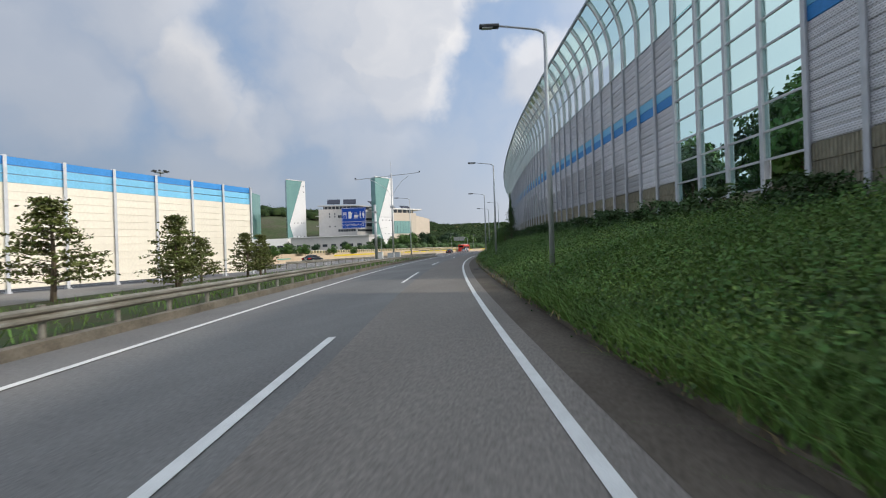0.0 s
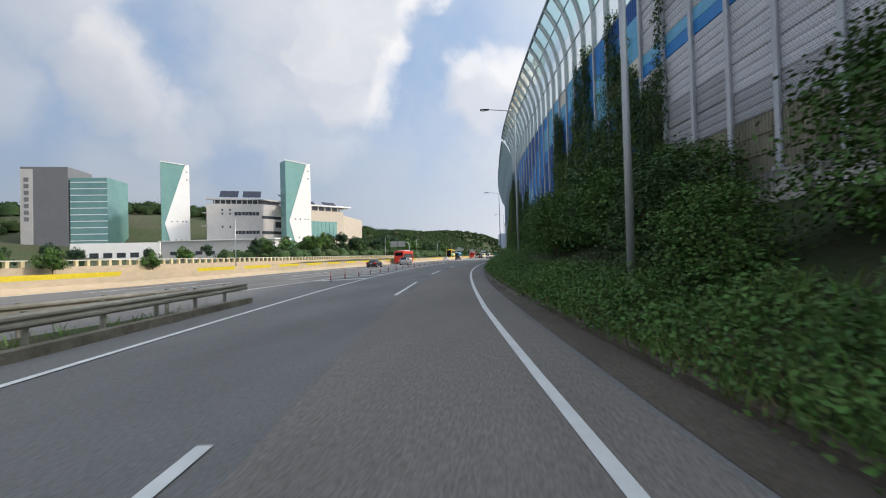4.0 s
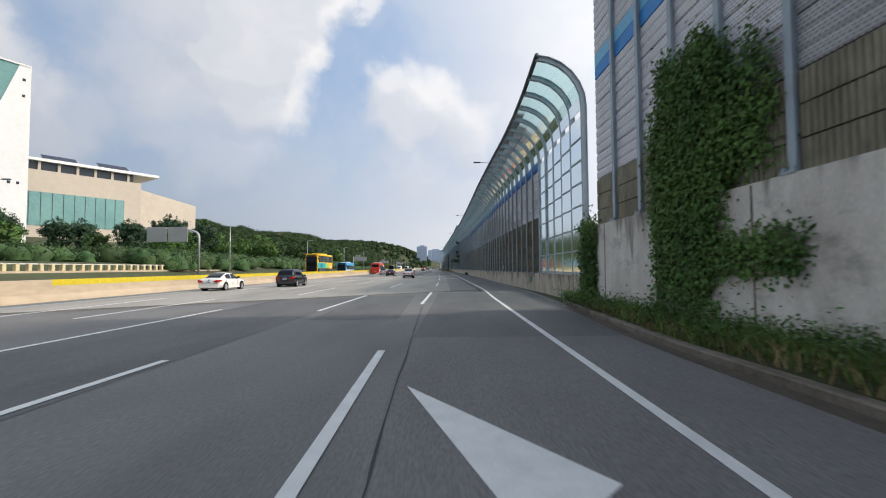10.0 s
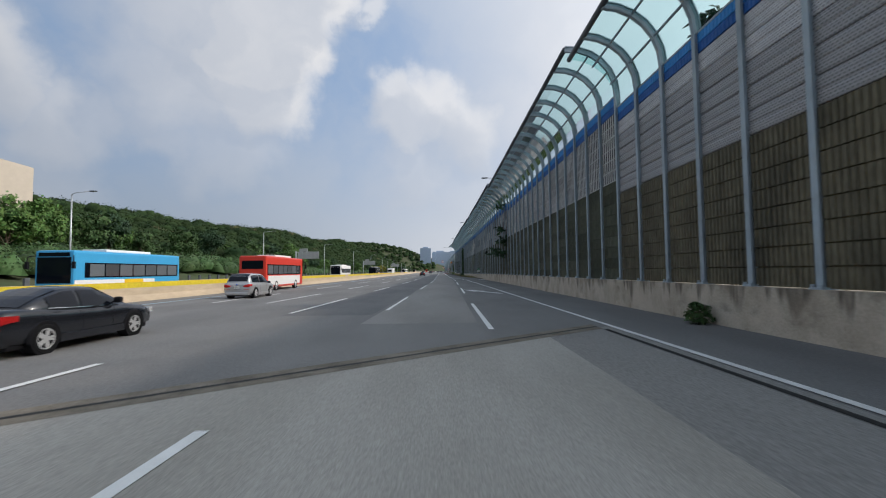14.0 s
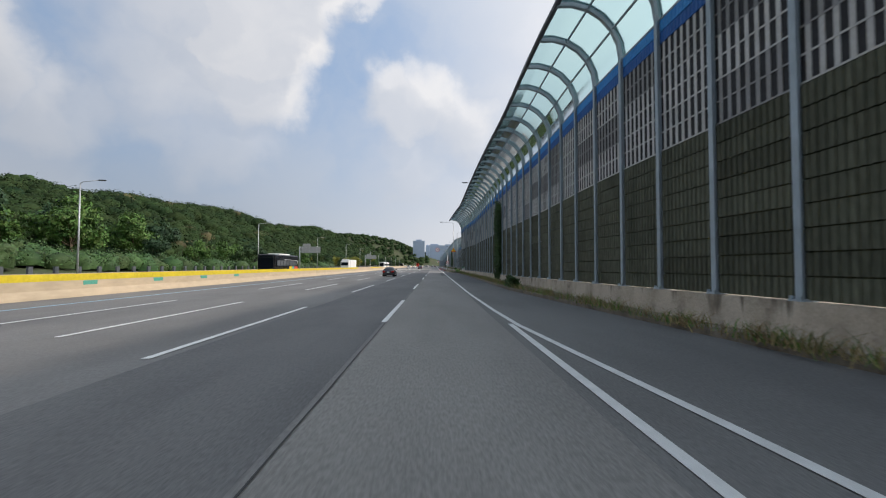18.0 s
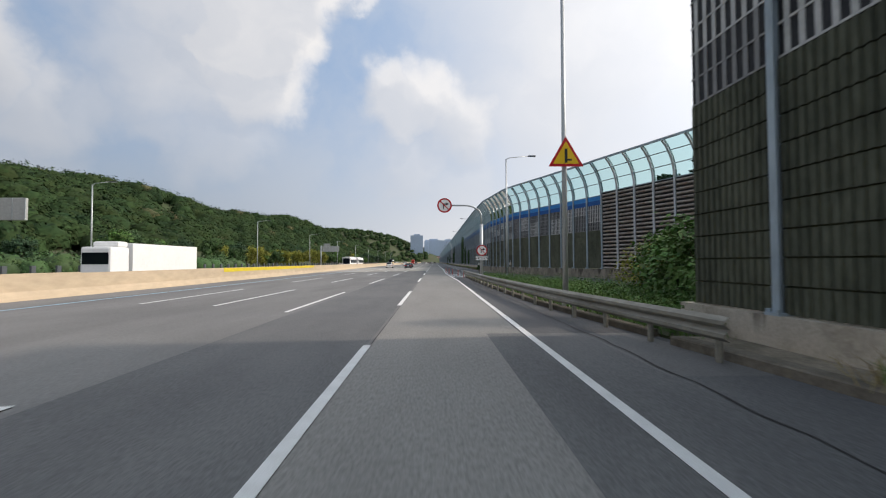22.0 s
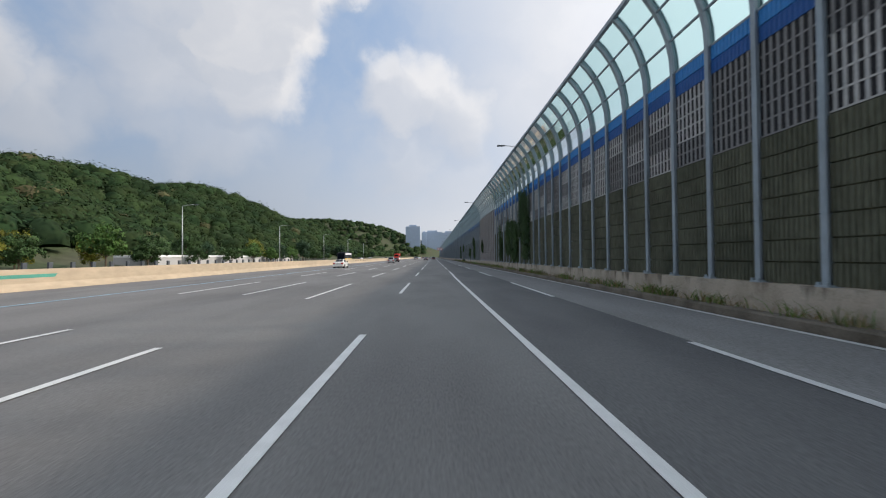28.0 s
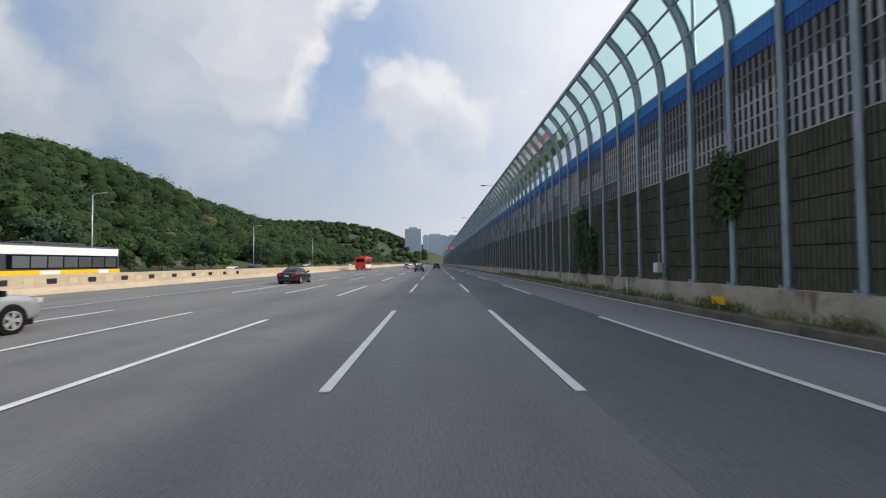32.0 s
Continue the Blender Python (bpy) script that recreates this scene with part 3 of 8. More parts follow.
road = tagged(ribbon("road", -420, END, [(s, u + .3) for s, u in MEDIAN], [(s, u + .02) for s, u in KERB_R], 0.0, ASPHALT), "worn grey asphalt motorway carriageway", "road", kind="structure")
tagged(ribbon("road_opposite", -420, END, [(s, u - 17) for s, u in MEDIAN], [(s, u - .6) for s, u in MEDIAN], 0.0, ASPHALT), "grey asphalt opposite carriageway", "road", kind="structure")


def lay(name, s0, s1, left, right, z, material, label):
    return tagged(ribbon(name, s0, s1, left, right, z, material, step=5.0), label, "road surface", kind="structure")


# strips of asphalt of different age, the darkest tinted with wall shade, and the bridge deck
lay("lane_surface", -420, -28, [(-420, -2.1), (-129, -2.1), (-77, -2.4), (-28, -1.6)], [(s, u - .9) for s, u in KERB_R], .004, ASPHALT_BROWN, "brownish worn asphalt lane")
lay("lane_surface", -30, 64, [(s, u + .5) for s, u in MERGE], [(s, u - .35) for s, u in KERB_R], .0065, ASPHALT_RAMP, "worn grey asphalt ramp lane and shoulder")
lay("lane_surface", 46, 65, [(s, u + .5) for s, u in MERGE], [(s, u - .35) for s, u in KERB_R], .0075, ASPHALT_NEW, "dark newer asphalt before the bridge")
lay("lane_surface", 30, 61, [(30, -9.0), (61, -8.6)], [(30, -5.0), (61, -4.2)], .0065, ASPHALT_NEW, "dark newer asphalt lane")
lay("lane_surface", 140, 458, [(140, -3.2), (200, -1.7), (1600, -1.7)], [(140, .7), (205, 1.75), (1600, 1.72)], .004, ASPHALT_OLD, "pale worn asphalt lane")
lay("lane_surface", 143, 460, [(143, -7.0), (200, -5.2), (1600, -5.2)], [(143, -3.3), (200, -1.78), (1600, -1.75)], .003, ASPHALT_NEW, "dark newer asphalt lane")
lay("lane_surface", 376, 462, 1.72, 5.0, .003, ASPHALT_SHADED, "dark newer asphalt slip lane with wall shade mixed in")
lay("lane_surface", 462, 700, 1.72, 5.0, .003, ASPHALT_NEW, "slightly darker asphalt slip lane")
lay("shoulder_surface", 420, 700, 5.0, 8.05, .003, ASPHALT_PALE, "paler worn asphalt shoulder")
# the noise wall's shade on the side road is put into its colour
tagged(ribbon("side_road", 316, 392, [(s, u + .02) for s, u in KERB_R], [(316, 31), (342, 21.7), (357, 16.3), (372, 10.6), (385, 8.9), (392, 8.4)], -.004, ASPHALT_SHADED, step=3), "side road joining the motorway, its asphalt darkened for wall shade", "road", kind="structure")
lay("shoulder_surface", 262, 318, 2.2, 6.2, .005, ASPHALT_NEW, "dark patched shoulder asphalt")


GORE_L = [(300, 1.95), (352, 1.85), (358, 1.68), (364, 1.54), (367.4, 1.47), (376, 1.32), (390, 1.5), (410, 1.68), (470, 1.68), (490, 1.63), (510, 1.62)]
GORE_R = [(357, 5.6), (360, 5.0), (365, 3.93), (366.2, 3.67), (367.5, 3.28), (369.75, 2.84), (371.7, 2.5), (375, 1.85), (378, 1.38)]
lay("gore_surface", 359.7, 378, GORE_L, GORE_R, .0075, ASPHALT_SHADED, "dark asphalt under the painted stripes")
# dark strip that paints in the guard rail's shadow
lay("shoulder_surface", 322, 359.5, [(s, u + .1) for s, u in EDGE_R], KERB_R, .0065, ASPHALT_SHADED, "shoulder painted dark for the shade under the guard rail")


def skew(name, a, b, slope, left, right, z, material, label):
    """A slab between two joints that cross the road askew."""
    vs, n = [], 14
    for e in (a, b):
        for i in range(n + 1):
            k = i / n
            u = lerp(left, e) * (1 - k) + lerp(right, e) * k
            vs.append(P(e + u * slope, u, z))
    fs = [(i, i + 1, n + 2 + i, n + 1 + i) for i in range(n)]
    return tagged(link(name, vs, fs, material), label, "road surface", kind="structure")


DECK_R = [(66, 1.4), (136, 2.3)]
dl, dr = [(0, -19.5), (300, -19.5)], [(0, 3.6), (300, 3.6)]
skew("bridge_deck", 66.6, 135.2, .78, dl, DECK_R, .008, DECK, "pale ribbed concrete bridge deck")
skew("bridge_deck", 66.6, 135.2, .78, DECK_R, [(66, 4.1), (136, 4.6)], .006, ASPHALT_OLD, "worn asphalt strip on the bridge deck")
skew("bridge_deck", 399.5, 452, .80, [(390, -22), (500, -22)], [(390, -1.6), (500, -1.6)], .008, DECK, "pale concrete bridge deck")
for e, sl in ((66.4, .78), (135.4, .78), (399.3, .80), (452.2, .80)):
    skew("expansion_joint", e - .07, e + .07, sl, [(0, -20), (500, -20)], [(0, 4.2), (500, 4.2)], .013, JOINT, "black rubber bridge joint")
    for d in (-.28, .28):
        skew("joint_edge", e + d - .2, e + d + .2, sl, [(0, -20), (500, -20)], [(0, 4.2), (500, 4.2)], .011, KERB, "pale concrete lip of the bridge joint")
lay("asphalt_patch", 50, 62.5, -4.0, -1.0, .009, ASPHALT_NEW, "dark rectangular asphalt patch")
lay("asphalt_patch", 293.5, 322, 0.9, 3.2, .008, ASPHALT_NEW, "dark asphalt patch by the shoulder")

marks = thing("lane_markings", pose(0, 0, 0), "white painted lane lines on the asphalt", "road marking", kind="structure")
dash_mesh = bpy.data.meshes.new("dash")
dash_mesh.from_pydata([(-.08, 0, 0), (.08, 0, 0), (.08, 10, 0), (-.08, 10, 0), (-.08, 0, -.003), (.08, 0, -.003), (.08, 10, -.003), (-.08, 10, -.003)], [],
                      [(0, 1, 2, 3), (4, 5, 1, 0), (5, 6, 2, 1), (6, 7, 3, 2), (7, 4, 0, 3)])
dash_mesh.materials.append(PAINT)
blue_mesh = dash_mesh.copy()
blue_mesh.materials.clear()
blue_mesh.materials.append(PAINT_BLUE)


def dashes(table, s0, s1, first, cycle=19.88, mesh=dash_mesh, length=10.0):
    s = first + math.ceil((s0 - first) / cycle) * cycle
    while s < s1:
        a, b = P(s, lerp(table, s)), P(s + length, lerp(table, s + length))
        m = pose(a.x, a.y, .017, 0, 0, math.degrees(math.atan2(-(b.x - a.x), b.y - a.y)))
        share("dash", mesh, m @ Matrix.Diagonal((1, length / 10, 1, 1)), marks)
        s += cycle


def solid(table, s0, s1, w=.16, material=PAINT):
    ob = ribbon("solid_line", s0, s1, [(s, u - w / 2) for s, u in table], [(s, u + w / 2) for s, u in table], .017, material, marks, under=.003)
    return ob


for s in (-250, -226, -201.6, -177.4, -153.2, -129, -100, -74.4, -52.4, -30.4, -10, 12.1, 34.3, 56, 76.5, 96.9, 116.8, 138.3, 158.6, 179.8, 201.0, 222.2):
    dashes(MERGE, s, s + 5, s)
for s in (33.5, 53, 74.0, 120.3, 145, 167.5):
    dashes(LINE_1, s, s + 5, s)
for s in (189.75, 209.6):
    dashes(LINE_1, s, s + 5, s)
for s in (232.6, 251.3, 273.0, 293.1, 312.3, 328.9, 349.6, 369.4, 389.6, 409.4, 429.2, 449.0, 468.8, 488.0, 507.0):
    dashes(LINE_1, s, s + 5, s, length=8.3)
dashes(LINE_1, 520, 550, 526.3, length=11.5)
dashes(LINE_1, 550, 900, 567.5)
dashes(LINE_2, -300, 185, 24.0, 20.0)
dashes(LINE_2, 185, 900, 187.6)
dashes(LINE_3, -300, 900, 190.0, 19.88)
dashes(LINE_4, -300, 900, 191.0, 19.88)
dashes([(0, 1.7), (1600, 1.7)], 506, 550, 526.3, length=11.5)
dashes([(0, 1.7), (1600, 1.7)], 550, 900, 567.4)
dashes([(0, 4.9), (1600, 4.9)], 386, 900, 386.3, 19.88)
solid([(350, 9.2), (360, 7.7), (367.5, 6.69), (372.8, 6.25), (380, 5.35), (391, 4.9)], 350, 383)
solid([(386, 8.6), (396, 7.9), (1600, 7.9)], 386, 1100)
solid(LINE_5, -420, 1100, .18, PAINT_BLUE)
solid(EDGE_R, -420, 352)
solid(RAMP_L, -420, 8)
solid(LINE_1, -420, 14)
solid(GORE_L, 352, 508)
solid(GORE_R, 360, 378)
solid([(s, u + .31) for s, u in GORE_L], 378, 409, .14)


def zebra(s, u0, u1, lean, w):
    vs = [P(s, u0, .018), P(s + w, u0, .018), P(s + w + lean, u1, .018), P(s + lean, u1, .018)]
    link("zebra_bar", vs + [v - Vector((0, 0, .004)) for v in vs], [(3, 2, 1, 0), (0, 1, 5, 4), (1, 2, 6, 5), (2, 3, 7, 6), (3, 0, 4, 7)], PAINT, marks)


def chevron(s, w=.62):
    """A bent white bar across the gore."""
    a, c = lerp(GORE_L, s), lerp(GORE_R, s + .5)
    b = a + .42 * (c - a)
    pts = [(s + .9, a), (s + .05 + .2, b), (s + 1.0, c - .1), (s + 1.0 - w, c), (s - .5, b + .15), (s + .9 - w, a)]
    vs = [P(q, u, .0175) for q, u in pts]
    n = len(vs)
    link("chevron", vs + [v - Vector((0, 0, .004)) for v in vs], [tuple(range(n))[::-1]] + [(k, (k + 1) % n, n + (k + 1) % n, n + k) for k in range(n)], PAINT, marks)


for s in (360.8, 362.9, 365.1, 367.2, 369.5, 371.6):
    chevron(s)
for k in range(9):
    s = -58 + k * 7.2
    zebra(s, lerp(RAMP_L, s) - .2, lerp(LINE_1, s) + .2, -2.2, .7)


def merge_arrow(tail, tip, w=.16):
    """A slanting arrow from tail to tip, given as (s, u), that sends the traffic to the left."""
    a, b = P(*tail).xy, P(*tip).xy
    d = (b - a).normalized()
    n = Vector((d.y, -d.x))
    L_ = (b - a).length
    h = b - d * L_ * .48
    pts = [a - n * w, h - n * w, h - n * (w + .38) - d * .15, b, h + n * (w + .38) + d * .15, h + n * w, a + n * w]
    vs = [Vector((p.x, p.y, .018)) for p in pts]
    k = len(vs)
    link("arrow", vs + [v - Vector((0, 0, .004)) for v in vs], [tuple(range(k))[::-1]] + [(q, (q + 1) % k, k + (q + 1) % k, k + q) for q in range(k)], PAINT, marks)


merge_arrow((34.6, 2.95), (41.5, -.12))
merge_arrow((103, 3.8), (109.6, 1.1))
merge_arrow((158, 4.0), (165, 1.5))
# straight arrow and the worn lettering of the slip lane, as bars
bm = bmesh.new()
f = bm.faces.new([bm.verts.new(p + (0,)) for p in ((-.09, 0), (.09, 0), (.13, 3.2), (.5, 3.0), (0, 5.2), (-.5, 3.0), (-.13, 3.2))])
part("arrow", bm, PAINT, marks).matrix_basis = at(375.3, 3.4, .018) @ Matrix.Scale(.62, 4)
for s, u, dx, dy, tw in ((381.2, 3.1, .9, .22, 0), (381.5, 3.7, .16, 1.2, 20), (381.6, 4.1, .8, .2, 30), (383.8, 2.3, .7, .2, 0), (384.6, 2.3, .16, .9, 0), (384.0, 3.2, .8, .2, 10), (384.6, 3.4, .16, .9, 0), (383.8, 4.4, .8, .2, 0), (384.5, 4.6, .5, .5, 45),
                         (386.6, 2.2, .8, .2, 0), (387.3, 2.1, .16, .8, 0), (386.8, 3.0, .8, .2, 0), (387.4, 3.3, .16, .9, 0), (386.5, 4.2, .8, .2, 0), (387.1, 4.4, .7, .18, 0)):
    part("lettering_bar", boxed(-dx / 2, dx / 2, 0, dy, -.003, 0), PAINT, marks).matrix_basis = at(s, u, .018, tw)

# kerb, gutter and shoulder on the right
tagged(sweep("kerb", -420, -56, KERB_R, [(0, -.05), (0, .13), (.03, .16), (.22, .16), (.27, -.05)], KERB_DK), "weathered concrete kerb beside the verge", "kerb", kind="structure")
tagged(sweep("kerb", -56, 56, KERB_R, [(0, -.05), (0, .13), (.03, .16), (.22, .16), (.27, -.05)], KERB), "pale worn concrete kerb below the creeper", "kerb", kind="structure")
tagged(sweep("kerb", 196, 320.5, [(s, u - .1) for s, u in KERB_R], [(0, -.05), (0, .15), (.03, .18), (.30, .18), (.34, -.05)], KERB), "weathered broken concrete kerb", "kerb", kind="structure")
# the darker kerb tone here stands for shade below the rail
tagged(sweep("kerb", 321.5, 359.5, [(s, u + .02) for s, u in KERB_R], [(0, -.05), (0, .14), (.03, .17), (.25, .17), (.29, -.05)], KERB_DK), "concrete kerb darkened for the shade under the guard rail", "kerb", kind="structure")
tagged(sweep("kerb", 392, END, 8.1, [(0, -.05), (0, .20), (.04, .24), (.42, .24), (.46, -.05)], KERB), "concrete kerb at the foot of the noise wall", "kerb", kind="structure")
tagged(ribbon("gutter", -420, 54, [(s, u - lerp([(-80, .95), (-55, .35)], s)) for s, u in KERB_R], KERB_R, .008, GUTTER), "brown concrete gutter strip", "gutter", kind="structure")
tagged(ribbon("joint_line", 66, 138, [(s, u - .50) for s, u in EDGE_R], [(s, u - .36) for s, u in EDGE_R], .014, JOINT), "dark joint between deck and shoulder", "road joint", kind="structure")

tagged(ribbon("wall_ledge", 222, 320.5, [(s, u + .2) for s, u in KERB_R], [(222, 7.9), (250, 7.38), (290, 7.08), (318, 6.78), (321, 6.72)], .165, LEDGE, step=3), "dusty concrete ledge before the noise wall", "ledge", kind="structure")
# median barrier with its painted stripe
MED_P = [(-.42, 0), (-.38, .12), (-.20, .42), (-.13, 1.22), (.13, 1.22), (.20, .42), (.38, .12), (.42, 0)]
median = tagged(sweep("median_barrier", -420, END, MEDIAN, MED_P, CONCRETE_TAN, step=8), "tan painted concrete median barrier", "barrier", kind="structure")
for a, b, m, nm in ((-420, -88, GREEN_PAINT, "green_stripe"), (-84, 40, YELLOW, "yellow_stripe"), (215, 330, YELLOW, "yellow_stripe"), (352, 385, YELLOW, "yellow_stripe"), (455, 590, GREEN_PAINT, "green_stripe"), (140, 212, YELLOW, "yellow_stripe"), (60, 136, YELLOW, "yellow_stripe")):
    z0, z1 = (.88, 1.226) if m is YELLOW else (.72, .92)
    sweep(nm, a, b, MEDIAN, [(.164, z0), (.134, z1), (-.134, z1), (-.150, z0)] if m is YELLOW else [(.172, z0), (.156, z1), (.10, z1), (.10, z0)], m, median, step=8)
for s in range(238, 268, 6):
    part("green_mark", boxed(-.01, .02, -.5, .5, .62, .85), GREEN_PAINT, median).matrix_basis = at(s, lerp(MEDIAN, s) + .17)


def seam(name, pts, w, label, seed, rough=.05):
    """A wavering tarred crack along the road, through (s, u) points."""
    r = random.Random(seed)
    vs, ds = [], []
    s, e = pts[0][0], pts[-1][0]
    k = 0.0
    while s < e:
        k = k * .7 + r.uniform(-rough, rough)
        h = w * r.uniform(.35, 1.0) / 2
        u = lerp(pts, s) + k
        vs += [P(s, u - h, .0145), P(s, u + h, .0145)]
        s += r.uniform(.35, .8)
    fs = [(2 * i, 2 * i + 1, 2 * i + 3, 2 * i + 2) for i in range(len(vs) // 2 - 1)]
    return tagged(link(name, vs, fs, TAR), label, "road seam", kind="structure")


SEAMS = [([(14, -.17), (62, -.35)], .04, .012), ([(490, -5.0), (540, -4.8), (556, -4.4), (561, -4.8), (566, -3.6), (582, -3.65)], .028, .05),
         ([(424, .35), (431, .5), (440, .42), (449, .52)], .03, .05), ([(525, -.7), (530, -1.1), (534, -1.45), (538, -1.7)], .04, .03), ([(196, -1.68), (398, -1.68)], .03, .006), ([(296, 3.6), (345, 3.0)], .05, .07)]
for i, (pts, w, rough) in enumerate(SEAMS):
    seam("road_seam", pts, w, "dark wavering tar seam in the asphalt", i, rough)

SIGN_WHITE_BAR = mat("faded_yellow_bar", (.55, .50, .30), .6, var=.1, scale=2)
# slanting warning bars on the median
for k in range(24):
    s = 598 + k * 1.6
    ob = part("warning_bar", boxed(-.012, .012, -.35, .35, -.17, .17), JOINT if k % 2 else SIGN_WHITE_BAR, median)
    ob.matrix_basis = at(s, lerp(MEDIAN, s) + .175, .80)

# ---- noise walls on the right ----
def profile_mesh(name, pts, h, material, t=.06):
    """A panel whose plan is a line of (along, out) points, h high; out is towards the road (-x), along is y."""
    n = len(pts)
    a0, a1, hb = pts[0][0], pts[-1][0], h + .05
    vs = [(-o, a, z) for z in (0, h) for a, o in pts] + [(t, a0, 0), (t, a1, 0), (t, a0, h), (t, a1, h)]
    fs = [(i, i + 1, n + i + 1, n + i) for i in range(n - 1)]
    k = 2 * n
    fs += [tuple(range(n, 2 * n)) + (k + 3, k + 2), tuple(range(n))[::-1] + (k, k + 1)]
    vs += [(t, a0 - .03, 0), (t, a1 + .03, 0), (t, a1 + .03, hb), (t, a0 - .03, hb), (t + .02, a0 - .03, 0), (t + .02, a1 + .03, 0), (t + .02, a1 + .03, hb), (t + .02, a0 - .03, hb)]
    k += 4
    fs += [(k, k + 1, k + 2, k + 3), (k + 7, k + 6, k + 5, k + 4)]
    me = bpy.data.meshes.new(name)
    me.from_pydata(vs, [], fs)
    me.materials.append(material)
    me.update()
    return me


def ribbed(name, w, h, ribs, depth, material):
    p = w / ribs
    pts = []
    for i in range(ribs):
        a = .03 + (w - .06) * i / ribs
        pts += [(a, 0), (a + p * .12, depth), (a + p * .50, depth), (a + p * .62, 0)]
    pts.append((w - .03, 0))
    return profile_mesh(name, pts, h - .035, material)


def lined(name, w, h, n, depth, material):
    """A panel pressed in level lines."""
    bm = bmesh.new()
    box(bm, .06, .08, 0, w, 0, h)
    zs = [(.015, .06)]
    for k in range(n):
        a, p = .02 + (h - .04) * k / n, (h - .04) / n
        zs += [(a, depth), (a + p * .16, 0), (a + p * .70, 0), (a + p * .86, depth)]
    zs += [(h - .02, depth), (h - .015, .06)]
    rows = [[bm.verts.new((x, y, z)) for y in (.03, w - .03)] for z, x in zs]
    for r0, r1 in zip(rows, rows[1:]):
        bm.faces.new((r0[0], r0[1], r1[1], r1[0]))
    me = bpy.data.meshes.new(name)
    bmesh.ops.recalc_face_normals(bm, faces=bm.faces)
    bm.to_mesh(me)
    bm.free()
    me.materials.append(material)
    return me


def flat_panel(name, w, h, material, dish=.03):
    """A cassette panel: a shallow dished face with a rim, one step of relief along each edge."""
    bm = bmesh.new()
    box(bm, .06, .08, 0, w, 0, h)
    box(bm, 0, .059, .03, w - .03, .012, h - .012)
    f = min(bm.faces, key=lambda q: q.calc_center_median().x)
    bmesh.ops.inset_region(bm, faces=[f], thickness=.035, depth=-dish)
    bmesh.ops.recalc_face_normals(bm, faces=bm.faces)
    me = bpy.data.meshes.new(name)
    bm.to_mesh(me)
    bm.free()
    me.materials.append(material)
    return me


def slotted(name, w, h, n, rows, slat=None):
    """Dark backing with tall pale slats before it: the pierced panel."""
    bm = bmesh.new()
    box(bm, .03, .09, .03, w - .03, 0, h)
    k = len(bm.faces)
    for r in range(rows):
        z0 = h * r / rows
        box(bm, .004, .03, .03, w - .03, z0, z0 + .045)
        for i in range(n):
            a = .05 + (w - .1) * (i + .2) / n
            box(bm, .008, .028, a, a + (w - .1) / n * .40, z0 + .045, z0 + h / rows)
    me = bpy.data.meshes.new(name)
    bmesh.ops.recalc_face_normals(bm, faces=bm.faces)
    bm.faces.ensure_lookup_table()
    for i, f in enumerate(bm.faces):
        f.material_index = 0 if i < k else 1
    bm.to_mesh(me)
    bm.free()
    me.materials.append(LATTICE_D)
    me.materials.append(slat or LATTICE_W)
    return me


def louvre(name, w, h, n):
    bm = bmesh.new()
    box(bm, .05, .09, .03, w - .03, 0, h)
    # backing is painted black to give the gaps between slats their shade
    for f in bm.faces:
        f.material_index = 1
    e = .095
    for i in range(n):
        z = h * i / n
        v = [bm.verts.new(p) for p in ((.05, e, z), (-.11, e + .05, z + .05), (-.11, e + .05, z + .13), (.05, e, z + h / n * .54), (.05, w - e, z), (-.11, w - e - .05, z + .05), (-.11, w - e - .05, z + .13), (.05, w - e, z + h / n * .54))]
        for q in ((0, 4, 5, 1), (1, 5, 6, 2), (2, 6, 7, 3), (3, 2, 1, 0)[::-1], (4, 7, 6, 5)):
            bm.faces.new([v[i] for i in q])
    me = bpy.data.meshes.new(name)
    bmesh.ops.recalc_face_normals(bm, faces=bm.faces)
    bm.to_mesh(me)
    bm.free()
    me.materials.append(RUST_SLAT)
    me.materials.append(JOINT)
    return me


def arc(z0, rise, reach, n=6):
    """The line of a post that bends over the road: (out, z) from z0 on."""
    a1 = 2 * math.atan2(reach, rise)
    R = rise / math.sin(a1)
    return [(R * (1 - math.cos(a1 * i / n)), z0 + R * math.sin(a1 * i / n)) for i in range(n + 1)]


